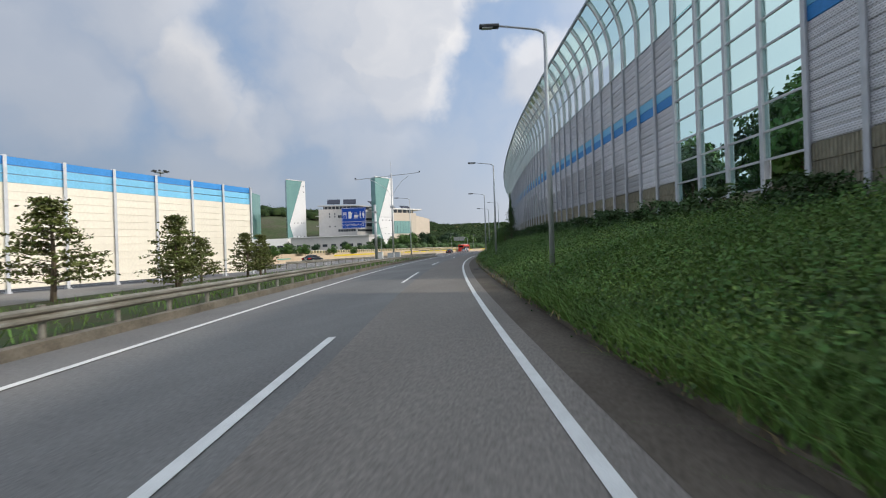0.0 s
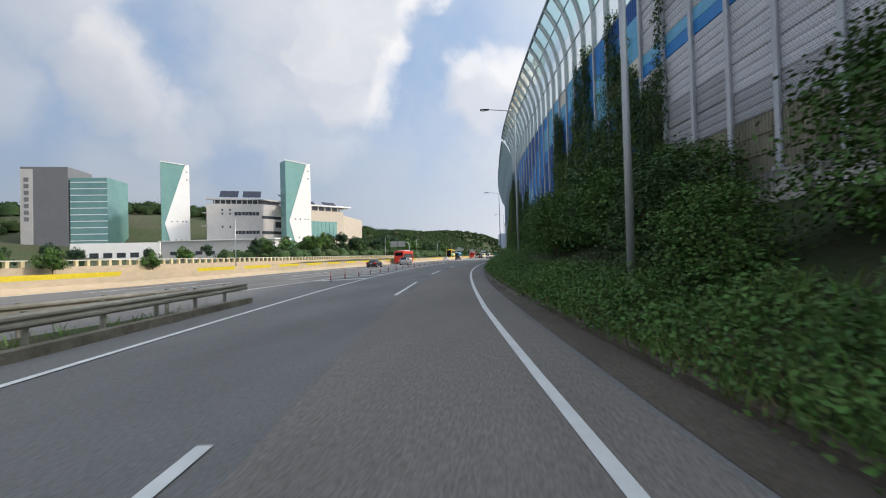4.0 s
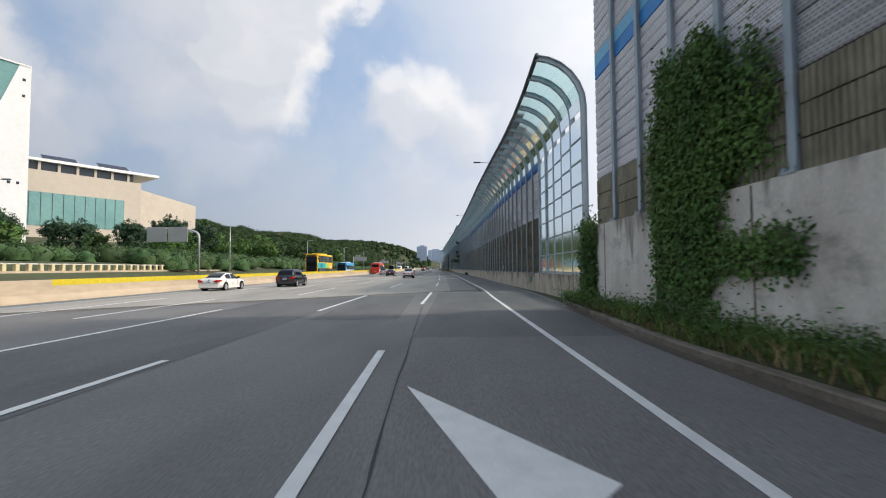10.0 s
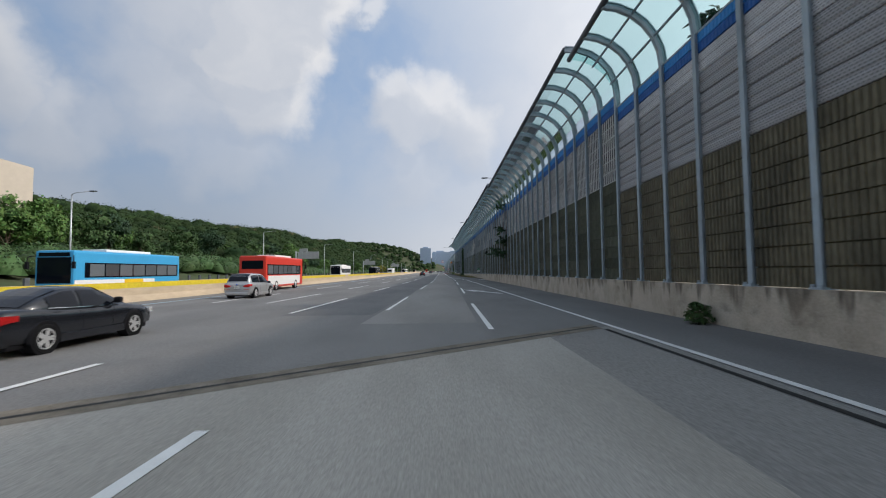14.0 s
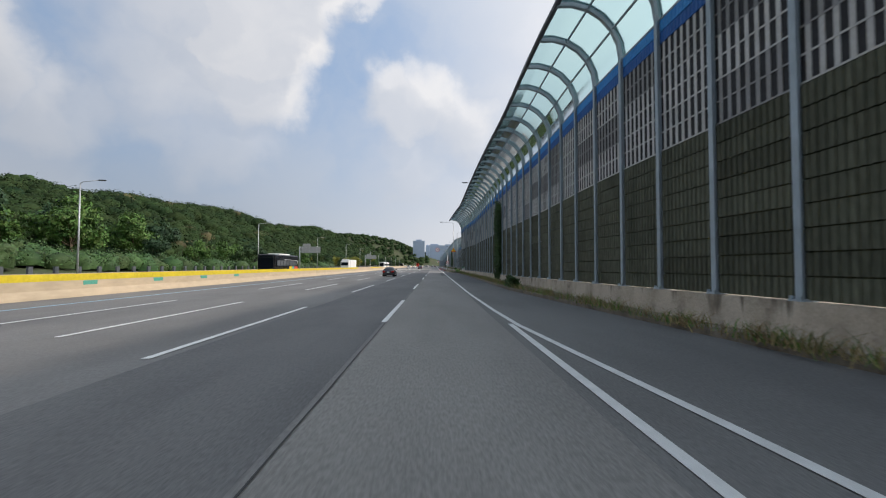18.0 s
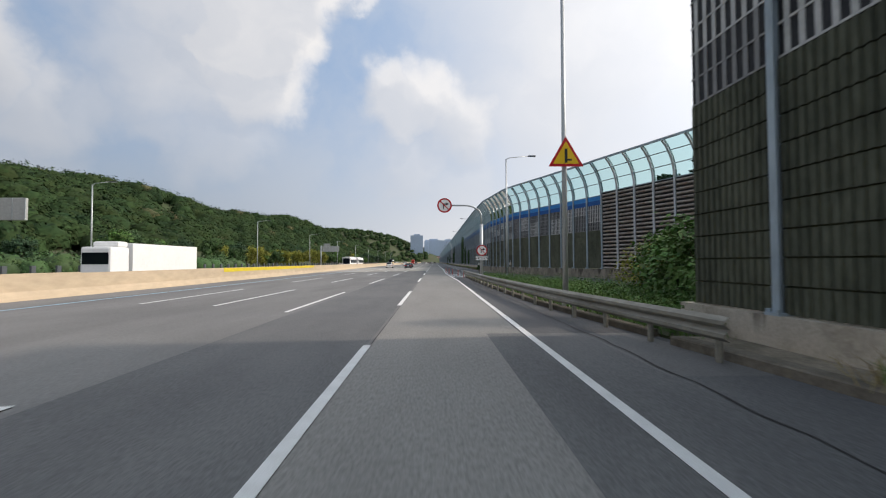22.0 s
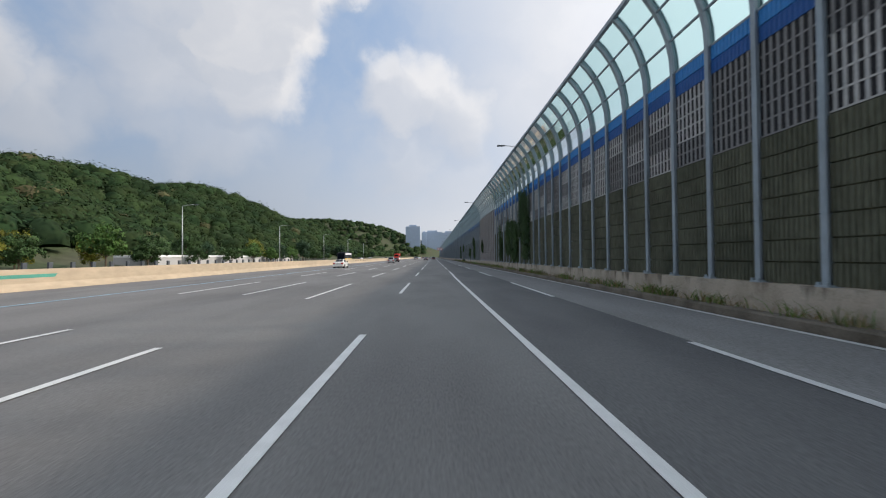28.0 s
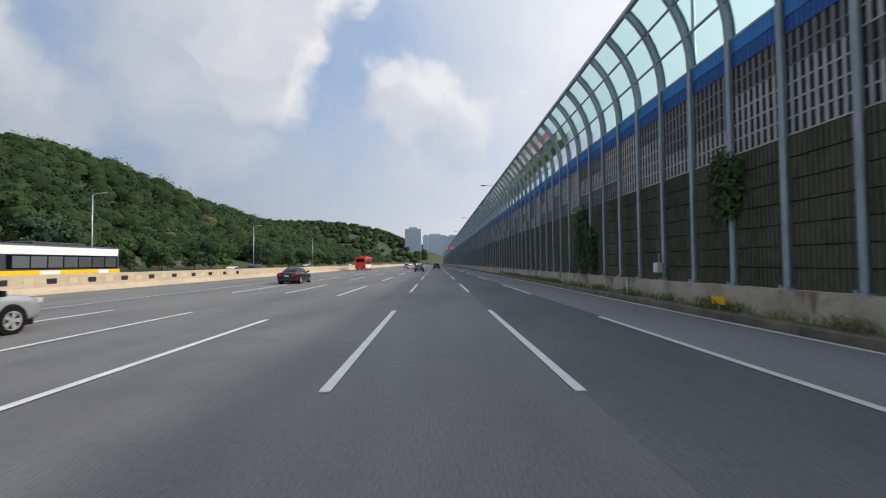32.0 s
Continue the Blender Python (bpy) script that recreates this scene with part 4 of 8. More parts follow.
def post_mesh(name, z0, zb, rise, reach, material, w=.18, d=.28):
    """An H-section post, straight from z0 to zb and then bent over the road."""
    line = [(0, z0)] + arc(zb, rise, reach)
    bm = bmesh.new()
    rings = []
    for i, (o, z) in enumerate(line):
        p, q = line[max(i - 1, 0)], line[min(i + 1, len(line) - 1)]
        t = Vector((q[0] - p[0], q[1] - p[1])).normalized()
        nrm = Vector((t.y, -t.x))
        row = []
        for a, b in ((-w / 2, d / 2), (w / 2, d / 2), (w / 2, d / 2 - .03), (.02, d / 2 - .03), (.02, .03 - d / 2), (w / 2, .03 - d / 2), (w / 2, -d / 2), (-w / 2, -d / 2), (-w / 2, .03 - d / 2), (-.02, .03 - d / 2), (-.02, d / 2 - .03), (-w / 2, d / 2 - .03)):
            row.append(bm.verts.new((-(o + nrm.x * b), a, z + nrm.y * b)))
        rings.append(row)
    for r0, r1 in zip(rings, rings[1:]):
        for k in range(12):
            bm.faces.new((r0[k], r0[(k + 1) % 12], r1[(k + 1) % 12], r1[k]))
    bm.faces.new(rings[0])
    bm.faces.new(rings[-1])
    box(bm, -.24, .16, -.17, .17, z0 - .02, z0 + .03)
    for y in (-.12, .12):
        for x in (-.2, .1):
            box(bm, x - .03, x + .03, y - .03, y + .03, z0 + .03, z0 + .10)
    bmesh.ops.recalc_face_normals(bm, faces=bm.faces)
    me = bpy.data.meshes.new(name)
    bm.to_mesh(me)
    bm.free()
    me.materials.append(material)
    return me


def pane_mesh(name, w, line):
    """One bent pane, following (out, z) points."""
    vs, k = [], len(line)
    for dx in (0.0, .025):
        for o, z in line:
            vs += [(-o + dx, .05, z), (-o + dx, w - .05, z)]
    n = 2 * k
    fs = [(2 * i, 2 * i + 1, 2 * i + 3, 2 * i + 2) for i in range(k - 1)] + [(n + 2 * i + 1, n + 2 * i, n + 2 * i + 2, n + 2 * i + 3) for i in range(k - 1)]
    fs += [(2 * i, 2 * i + 2, n + 2 * i + 2, n + 2 * i) for i in range(k - 1)] + [(2 * i + 3, 2 * i + 1, n + 2 * i + 1, n + 2 * i + 3) for i in range(k - 1)]
    fs += [(1, 0, n, n + 1), (2 * k - 2, 2 * k - 1, n + 2 * k - 1, n + 2 * k - 2)]
    me = bpy.data.meshes.new(name)
    me.from_pydata(vs, [], fs)
    me.materials.append(PANE)
    me.update()
    return me


def bar_mesh(name, w, o, z, material, r=.05):
    me = bpy.data.meshes.new(name)
    bm = boxed(-o - r, -o + r, 0, w, z - r, z + r)
    bm.to_mesh(me)
    bm.free()
    me.materials.append(material)
    return me


def join(name, items, parent):
    """Many placed copies of meshes as one object, for the stretch that the camera never nears."""
    vs, fs, mi, mats, base = [], [], [], [], 0
    for me, m in items:
        co = np.empty(len(me.vertices) * 3)
        me.vertices.foreach_get("co", co)
        co = co.reshape(-1, 3) @ np.array(m.to_3x3()).T + np.array(m.translation)
        vs.append(co)
        for p in me.polygons:
            fs.append([base + v for v in p.vertices])
            mm = me.materials[p.material_index]
            if mm not in mats:
                mats.append(mm)
            mi.append(mats.index(mm))
        base += len(me.vertices)
    me = bpy.data.meshes.new(name)
    me.from_pydata(np.concatenate(vs).tolist(), [], fs)
    for m in mats:
        me.materials.append(m)
    me.polygons.foreach_set("material_index", mi)
    me.update()
    ob = new(name, me)
    ob.parent = parent
    ob["kind"] = "stuff"
    if name == "far_panes":
        ob.visible_shadow = False
    return ob


def noise_wall(label, s0, s1, off, w, z0, rows, zb, rise, reach, post, rail=STEEL_BLUE, near=(-1e9, 1e9), panes=2, vertical=0.0, special=None, mesh_w=None):
    """A wall of posts and stacked panels with bent panes on top. rows: (height of the row, list of meshes); z0: the foot (table or number)."""
    wall = thing("noise_wall", pose(0, 0, 0), label, "noise wall", kind="structure")
    n, mw = int(round((s1 - s0) / w)), mesh_w or w
    zf = (lambda s: z0) if isinstance(z0, (int, float)) else (lambda s: lerp(z0, s))
    far, far_glass, far_posts = [], [], []
    h_rows = sum(r[0] for r in rows)
    top = zb - h_rows if vertical else 0
    line = arc(0, rise, reach, 6)
    pm = post_mesh("post", 0.0, h_rows + vertical, rise, reach, post)
    full = [(0, z) for z in ([-vertical, 0] if vertical else [])][:-1] + line if vertical else line
    cut = np.linspace(0, len(full) - 1, panes + 1).round().astype(int)
    pn = [pane_mesh("pane", mw, full[a:b + 1]) for a, b in zip(cut, cut[1:])]
    bars = [bar_mesh("pane_bar", mw, full[c][0], full[c][1], rail, .035) for c in cut[:-1]]
    tip = bar_mesh("top_rail", mw, full[-1][0], full[-1][1], rail, .085)
    cnt = 0
    for i in range(n):
        s = s0 + i * w
        a, b = P(s, lerp(off, s)), P(s + w, lerp(off, s + w))
        d = (b - a).xy.length
        m = Matrix.Translation((a.x, a.y, zf(s))) @ Matrix.Rotation(math.atan2(-(b.x - a.x), b.y - a.y), 4, "Z") @ Matrix.Diagonal((1, d / mw, 1, 1))
        close = near[0] <= s <= near[1]
        put = lambda nm, me, mm: (share(nm, me, mm, wall) if close else far.append((me, mm)))
        put("post", pm, m)
        z = 0.0
        for r, (h, choices) in enumerate(rows):
            me = choices[i % len(choices)]
            if special:
                me = special(s, r, me)
            if me is not None:
                if cnt < 220 and close:
                    share("panel", me, m @ Matrix.Translation((0, 0, z)), wall)
                    cnt += 1
                else:
                    far.append((me, m @ Matrix.Translation((0, 0, z))))
            z += h
        up = m @ Matrix.Translation((0, 0, h_rows + vertical))
        for me in pn:
            if close:
                share("pane", me, up, wall).visible_shadow = False
            else:
                far_glass.append((me, up))
        for me in bars + [tip]:
            far.append((me, up))
    if far:
        join("wall_parts", far, wall)
    if far_glass:
        join("far_panes", far_glass, wall)
    return wall


# the tall wall on the bank: grey panels, blue band, bent panes
WALL_A = [(-420, 16), (-175, 12.3), (-153, 11.7), (-115, 10.2), (-60, 8.5), (-33, 7.7), (-10, 7.6), (25, 6.75), (56, 6.67)]
FOOT_A = [(-420, 2.8), (-153, 3.0), (-117, 3.8), (-60, 4.0), (-33, 3.5), (-10, 3.5), (25, 3.38), (56, 3.35)]
W = 2.0
tan_p, grey_p, greydk_p = ribbed("tan_panel", W, .6, 14, .035, PANEL_TAN), lined("grey_panel", W, 1.0, 3, .02, PANEL_GREY), lined("dark_grey_panel", W, 1.0, 3, .02, PANEL_GREY_DK)
bl_d, bl_m, bl_l = (flat_panel("blue_panel", W, .5, m) for m in (BLUE_DK, BLUE_MID, BLUE_LT))
rows_a = [(.6, [tan_p])] * 3 + [(1.0, [grey_p])] * 4 + [(.5, [bl_m]), (.5, [bl_l])] + [(1.0, [grey_p])] * 3
random.seed(4)


def grey_mix(s, r, me):
    """Darker steps in the grey field, as the panels were stepped along the wall."""
    if 3 <= r <= 6:
        k = 3.9 + 1.7 * math.sin(s * .085) + 1.1 * math.sin(s * .21)
        return greydk_p if r < k else grey_p
    return me


GLASS_BAYS = (-162.2, -155.4)
tall_pane = pane_mesh("tall_pane", W, [(0, 0), (0, 1.0)])


def lit_bays(s, r, me):
    return None if GLASS_BAYS[0] <= s <= GLASS_BAYS[1] and r >= 1 else grey_mix(s, r, me)


wa = noise_wall("tall grey noise wall with a blue band and bent clear panes", -299.9, -73.9, WALL_A, W, FOOT_A, rows_a, 0, 4.2, 1.5, STEEL_PALE, near=(-172, -97), panes=4, vertical=1.3, special=lit_bays)
for i in range(4):
    s = -161.9 + i * W
    a, b = P(s, lerp(WALL_A, s)), P(s + W, lerp(WALL_A, s + W))
    m = Matrix.Translation((a.x, a.y, lerp(FOOT_A, s) + .6)) @ Matrix.Rotation(math.atan2(-(b.x - a.x), b.y - a.y), 4, "Z")
    for k in range(1 if i == 0 else 0, 9):
        share("pane", tall_pane, m @ Matrix.Translation((0, 0, k * 1.045)), wa).visible_shadow = False
        share("pane_bar", bar_mesh("pane_bar", W, 0, 0, STEEL_PALE, .04), m @ Matrix.Translation((0, 0, k * 1.045)), wa)

# the stretch with the blue picture of many tones
rb = [ribbed("blue_rib", W, 1.0, 8, .03, m) for m in (BLUE_DK, BLUE_MID, BLUE_LT)] + [flat_panel("white_panel", W, 1.0, WHITE_PANEL)]
rows_b = [(1.0, [rb[1]])] * 10


def mural(s, r, me):
    k = math.sin(s * .31 + r * .9) + .8 * math.sin(s * .13 - r * .55 + 2.1)
    return rb[0] if k < -.45 else rb[1] if k < .45 else rb[2] if k < 1.62 else rb[3]


noise_wall("tall noise wall painted in many blues behind ivy", -73.9, -27.9, WALL_A, W, FOOT_A, rows_b, 0, 4.2, 1.5, STEEL_PALE, near=(-72, -27), panes=3, vertical=1.6, special=mural)
noise_wall("tall grey noise wall with tan panels on a concrete wall", -27.8, 52.0, WALL_A, 1.9, FOOT_A, rows_a, 0, 4.2, 1.5, STEEL_BLUE, near=(-28, 55), panes=4, vertical=1.3, special=grey_mix, mesh_w=W)
cw = sweep("retaining_wall", -420, 52.4, WALL_A, [(-.30, -.2), (-.22, 0), (-.22, 1), (.25, 1), (.25, -.2)], CONCRETE, step=2.1)
for v in cw.data.vertices:          # raise the crown of the retaining wall to the foot of the panels
    if v.co.z > .9:
        v.co.z = lerp(FOOT_A, v.co.y) - .02
for i in range(26):                 # cast joints of the retaining wall
    s = -38 + i * 3.7
    part("joint", boxed(-.004, .01, -.025, .025, -.1, lerp(FOOT_A, s) - .05), KERB, cw).matrix_basis = at(s, lerp(WALL_A, s) - .225)
tagged(cw, "streaked pale concrete retaining wall", "retaining wall", kind="structure")

# the lower wall beside the bridge and the shoulder
WALL_B = [(50, 7.35), (56, 7.6), (62, 7.95), (67, 8.06), (72, 8.04), (78, 7.98), (90, 7.95), (110, 8.1), (185, 8.25), (205, 8.05), (218, 7.95), (229, 7.85), (236, 7.55), (241, 7.42), (250, 7.45), (257, 7.25), (264, 7.13), (272, 7.06), (296, 7.0), (302, 6.72), (309, 6.4), (317, 6.12), (322, 5.95)]
FOOT_B = [(50, 1.35), (130, 1.25), (205, 1.14), (230, 1.0), (256, .82), (318, .76)]
W2 = 2.2
brown = ribbed("brown_panel", W2, .52, 12, .05, PANEL_BROWN)
pierced = lined("pierced_panel", W2, .70, 2, .02, PANEL_GREY_B)
pierced_d = lined("pierced_dark_panel", W2, .70, 2, .02, PANEL_GREY_BD)
b2 = [ribbed("blue_rib_panel", W2, .34, 12, .025, m) for m in (BLUE_DK, BLUE_MID)]
rows_c = [(.52, [brown])] * 8 + [(.70, [pierced])] * 5 + [(.34, [b2[0]]), (.34, [b2[1]])]


def step_grey(s, r, me):
    if 8 <= r <= 12:
        return pierced if r - 8 + 2.2 * math.sin(s * .12) > 1.5 else pierced_d
    return me


noise_wall("brown and grey noise wall with a blue band and bent panes", 67.0, 146.2, WALL_B, W2, FOOT_B, rows_c, 0, 2.4, 2.3, STEEL_BLUE, near=(66, 122), panes=3, special=step_grey)
W2 = 2.7
moss = ribbed("moss_panel", W2, .555, 13, .05, PANEL_MOSS)
b2 = [ribbed("blue_rib_panel", W2, .45, 14, .025, m) for m in (BLUE_DK, BLUE_MID)]
lat_m = slotted("slotted_panel", W2, 1.12, 8, 2)
b4 = [ribbed("blue_rib_panel", W2, .40, 14, .025, m) for m in (BLUE_DK, BLUE_MID)]
rows_m = [(.54, [moss])] * 9 + [(1.12, [lat_m])] * 3 + [(.40, [b4[0]]), (.40, [b4[1]])]
noise_wall("dark mossy noise wall with slotted panels past the bridge", 146.2, 181.2, WALL_B, 35 / 16, FOOT_B, rows_m, 0, 2.25, 2.5, STEEL_BLUE, near=(146, 181), panes=3, mesh_w=W2)
faded = lambda s, r, me: lat_dull_l if me is lat_l and math.sin(s * 12.9898 + r * 78.233) * 43758.5 % 1 < .35 else me
lat_l, lat_dull_l = slotted("slotted_panel", W2, 1.257, 8, 2), slotted("dull_slotted_panel", W2, 1.257, 8, 2, LATTICE_M)
moss_l = ribbed("moss_panel", W2, .525, 13, .05, PANEL_MOSS)
b5 = [ribbed("blue_rib_panel", W2, .4255, 14, .025, m) for m in (BLUE_DK, BLUE_MID)]
rows_f = [(.525, [moss_l])] * 9 + [(1.257, [lat_l])] * 3 + [(.4255, [b5[0]]), (.4255, [b5[1]])]
noise_wall("dark mossy noise wall with slotted panels and bent panes", 181.2, 217.6, WALL_B, 2.6, FOOT_B, rows_f, 0, 2.26, 2.6, STEEL_BLUE, near=(197, 219), panes=3, special=faded, mesh_w=W2)
noise_wall("dark mossy noise wall with slotted panels and bent panes", 217.6, 250.5, WALL_B, 32.9 / 12, FOOT_B, rows_f, 0, 2.26, 2.74, STEEL_BLUE, near=(217, 233), panes=3, special=faded, mesh_w=W2)
noise_wall("dark mossy noise wall with slotted panels and bent panes", 250.5, 321.9, WALL_B, 2.55, FOOT_B, rows_f, 0, 2.26, 2.74, STEEL_BLUE, near=(250, 276), panes=3, special=faded, mesh_w=W2)
tagged(sweep("wall_plinth", 53.5, 322.1, WALL_B, [(-.30, -.2), (-.24, 0), (-.24, 1), (.25, 1), (.25, -.2)], PLINTH, step=2.25), "stained concrete plinth under the noise wall", "plinth", kind="structure")
pl = bpy.data.objects["wall_plinth"]
for v in pl.data.vertices:
    if v.co.z > .9:
        v.co.z = lerp(FOOT_B, v.co.y) - .02
# dark tube along the crown of the bent panes
for a, b, out, up_ in ((55.8, 146.2, 2.3, 10.74), (146.2, 181.2, 2.5, 11.27), (181.2, 217.6, 2.6, 11.6), (217.6, 322.1, 2.74, 11.6)):
    tagged(sweep("crown_tube", a, b, [(s, u - out) for s, u in WALL_B], [(.12 * math.cos(k * math.tau / 8), .12 * math.sin(k * math.tau / 8)) for k in range(8)], RAIL_DARK, step=4.5, lift=[(s, z + up_) for s, z in FOOT_B], smooth=True), "dark steel tube along the wall's crown", "rail", kind="structure")
# the glazed bays at the start of the lower wall
glz = thing("glazed_screen", pose(0, 0, 0), "clear glazed bays at the start of the noise wall", "noise wall", kind="structure")
for i in range(5):
    s = 56.0 + i * 2.2
    m = at(s, lerp(WALL_B, s), lerp(FOOT_B, s))
    share("post", post_mesh("post", 0, 8.3, 2.4, 2.3, STEEL_BLUE), m, glz)
    for k in range(7):
        share("pane", pane_mesh("pane", 2.2, [(0, 0), (0, 1.1)]), m @ Matrix.Translation((0, 0, .1 + k * 1.13)), glz).visible_shadow = False
        share("pane_bar", bar_mesh("pane_bar", 2.2, 0, 0, STEEL_BLUE, .04), m @ Matrix.Translation((0, 0, .1 + k * 1.13)), glz)
    line = arc(0, 2.4, 2.3, 6)
    for a, b in ((0, 2), (2, 4), (4, 6)):
        share("pane", pane_mesh("pane", 2.2, line[a:b + 1]), m @ Matrix.Translation((0, 0, 8.3)), glz).visible_shadow = False

# the wall behind the side road, which swings in to the motorway and runs on
WALL_C = [(300, 36), (320, 30), (342, 22), (357, 16.6), (372, 10.9), (385, 9.2), (400, 9.0), (1600, 9.0)]
W3 = 2.09
olive = ribbed("olive_panel", W3, .57, 13, .045, PANEL_OLIVE)
lat3 = slotted("slotted_panel", W3, .89, 8, 2)
b3 = [ribbed("blue_rib_panel", W3, .47, 12, .025, m) for m in (BLUE_DK, BLUE_MID)]
lou = louvre("louvre_panel", W3, 1.12, 3)
lat_dull3 = slotted("dull_slotted_panel", W3, .89, 8, 2, LATTICE_M)
mixed = lambda s, r, me: lat_dull3 if me is lat3 and math.sin(s * 12.9898 + r * 78.233) * 43758.5 % 1 < .42 else me
rows_e = [(.57, [olive])] * 7 + [(.89, [lat3])] * 3 + [(.47, [b3[0]]), (.47, [b3[1]])]
rows_l = [(1.12, [lou])] * 7
noise_wall("olive noise wall with slotted panels, blue band and bent panes", 355.94, 531.5, WALL_C, W3, .98, rows_e, 0, 3.3, 1.4, STEEL_BLUE, near=(372, 462), panes=3, special=mixed)
noise_wall("rusty louvred noise wall with bent panes above", 531.5, 551.8, WALL_C, 2.03, .98, rows_l, 0, 3.1, 1.4, STEEL_PALE, near=(520, 560), panes=3, mesh_w=W3)
noise_wall("olive noise wall running on beside the motorway", 551.8, 1102.6, WALL_C, 2.04, .98, rows_e, 0, 3.3, 1.4, STEEL_BLUE, near=(551, 590), panes=3, special=mixed, mesh_w=W3)
noise_wall("louvred dark noise wall behind the side road", 303.69, 355.94, WALL_C, W3, .98, rows_l, 0, 3.1, 1.4, STEEL_PALE, near=(330, 356), panes=3)
PLINTH_C = [(-.30, -.2), (-.24, 0), (-.24, .96), (.25, .96), (.25, -.2)]
tagged(sweep("wall_plinth", 302, 396, WALL_C, PLINTH_C, PLINTH_DK, step=2.2), "blackened concrete plinth under the noise wall", "plinth", kind="structure")
tagged(sweep("wall_plinth", 396, 1101, WALL_C, PLINTH_C, PLINTH, step=2.2), "stained concrete plinth under the noise wall", "plinth", kind="structure")

# ---- street furniture ----
def bend(pts, n=5):
    """Round the corners of a polyline a little."""
    pts = [Vector(p) for p in pts]
    out = [pts[0]]
    for a, b, c in zip(pts, pts[1:], pts[2:]):
        r = min((b - a).length, (c - b).length) * .4
        p, q = b + (a - b).normalized() * r, b + (c - b).normalized() * r
        out += [p * (1 - k / n) ** 2 + b * 2 * (k / n) * (1 - k / n) + q * (k / n) ** 2 for k in range(n + 1)]
    return out + [pts[-1]]


def street_lamp(h, reach, label="tall galvanised street lamp with one arm", sharp=False):
    t = thing("street_lamp", pose(0, 0, 0), label, "street lamp", "lamps along the motorway")
    bm = bmesh.new()
    tube(bm, [(0, 0, 0), (0, 0, h * .5), (0, 0, h)], .105, 10, .065)
    part("pole", bm, STEEL, t, smooth=True)
    bm = bmesh.new()
    tube(bm, [(0, 0, 0), (0, 0, .5)], .15, 10)
    box(bm, -.2, .2, -.2, .2, 0, .03)
    part("base", bm, STEEL, t)
    bm = bmesh.new()
    tube(bm, bend([(0, 0, h - .05), (-.25, 0, h + .12), (-reach + .5, 0, h + .30)]), .048, 8, .035)
    part("arm", bm, STEEL, t, smooth=True)
    bm = bmesh.new()
    v = box(bm, -reach - .25, -reach + .5, -.13, .13, h + .24, h + .36, bevel=.05)
    hd = part("lamp_head", bm, LAMP_GREY, t, "dark flat lamp head")
    part("lens", boxed(-reach - .15, -reach + .25, -.09, .09, h + .215, h + .245), LAMP_CLEAR, hd)
    return t


lamp_a = street_lamp(13.2, 2.6)
lamp_a.matrix_basis = at(-58, 5.15, .3)
for s, u in ((-9, 5.9), (39.4, 5.75)):
    copy_thing(lamp_a, at(s, u, .3))
lamp_b = street_lamp(9.4, 2.2, "galvanised street lamp on the grassy verge")
lamp_b.matrix_basis = at(-160, 3.8, .3)
for s, u in ((-134, 4.0), (-110, 3.6), (-84, 3.9)):
    copy_thing(lamp_b, at(s, u, .25))
lamp_c = street_lamp(12.9, 4.2, "street lamp behind the noise wall with its arm over it")
lamp_c.matrix_basis = at(82, 8.9)
for s in (129.6, 179, 229, 279):
    copy_thing(lamp_c, at(s, lerp(WALL_B, s) + .9))
lamp_d = street_lamp(12.2, 3.2)
lamp_d.matrix_basis = at(327, 4.35)
for s in (420, 465, 509.4, 553.5, 597.5, 642, 685.5, 730, 775, 820):
    copy_thing(lamp_d, at(s, 9.6))
lamp_e = street_lamp(11.6, 2.6, "street lamp with its arm over the side road")
lamp_e.matrix_basis = at(353, 6.6, 0, 180)
lamp_f = street_lamp(10.4, 2.4, "street lamp beyond the opposite carriageway")
lamp_f.matrix_basis = at(405, -38, 0, 180)
for s, u in ((451, -40), (495, -41), (540, -41.5), (587, -42), (635, -42), (682, -42), (730, -42), (360, -38), (313, -38), (266, -38), (219, -38.5), (172, -40), (125, -42), (78, -44), (-102, -9.3), (-15, -45)):
    copy_thing(lamp_f, at(s, u, 0 if u < -20 else .1, 180 if u < -20 else 0))


def w_beam(name, s0, s1, off, label, z=.55, step=2.0, k=1.0):
    g = thing(name, pose(0, 0, 0), label, "guard rail", kind="structure")
    prof = [(0, 0), (-.07, .05), (-.07, .10), (0, .155), (-.07, .21), (-.07, .26), (0, .31), (.012, .31), (-.055, .26), (-.055, .21), (.012, .155), (-.055, .10), (-.055, .05), (.012, 0)]
    sgn = 1 if off[0][1] > 0 else -1
    sweep("beam", s0, s1, off, [(sgn * a * k, z + b * k) for a, b in prof], GUARD, g, step=2.5)
    bm = bmesh.new()
    tube(bm, [(0, 0, 0), (0, 0, z + .34)], .065, 8)
    me = bpy.data.meshes.new("post")
    bm.to_mesh(me)
    bm.free()
    me.materials.append(GUARD)
    blk = bpy.data.meshes.new("block")
    bm = boxed(-.05, .05, -.06, .06, z + .05, z + .27)
    bm.to_mesh(bm and blk)
    bm.free()
    blk.materials.append(GUARD)
    s = s0 + .4
    while s < s1:
        u = lerp(off, s)
        share("post", me, at(s, u + sgn * .12), g)
        share("block", blk, at(s, u + sgn * .05), g)
        s += step
    return g


GR_L = [(-420, -8.2), (-169, -8.2), (-128, -8.3), (-110, -8.1), (-75, -8.9)]
w_beam("guard_rail", -300, -76, GR_L, "weathered steel guard rail on a concrete foot")
tagged(sweep("guard_foot", -300, -76, [(s, u + .25) for s, u in GR_L], [(0, -.05), (0, .22), (-.3, .22), (-.34, -.05)], KERB), "weathered concrete foot of the guard rail", "kerb", kind="structure")
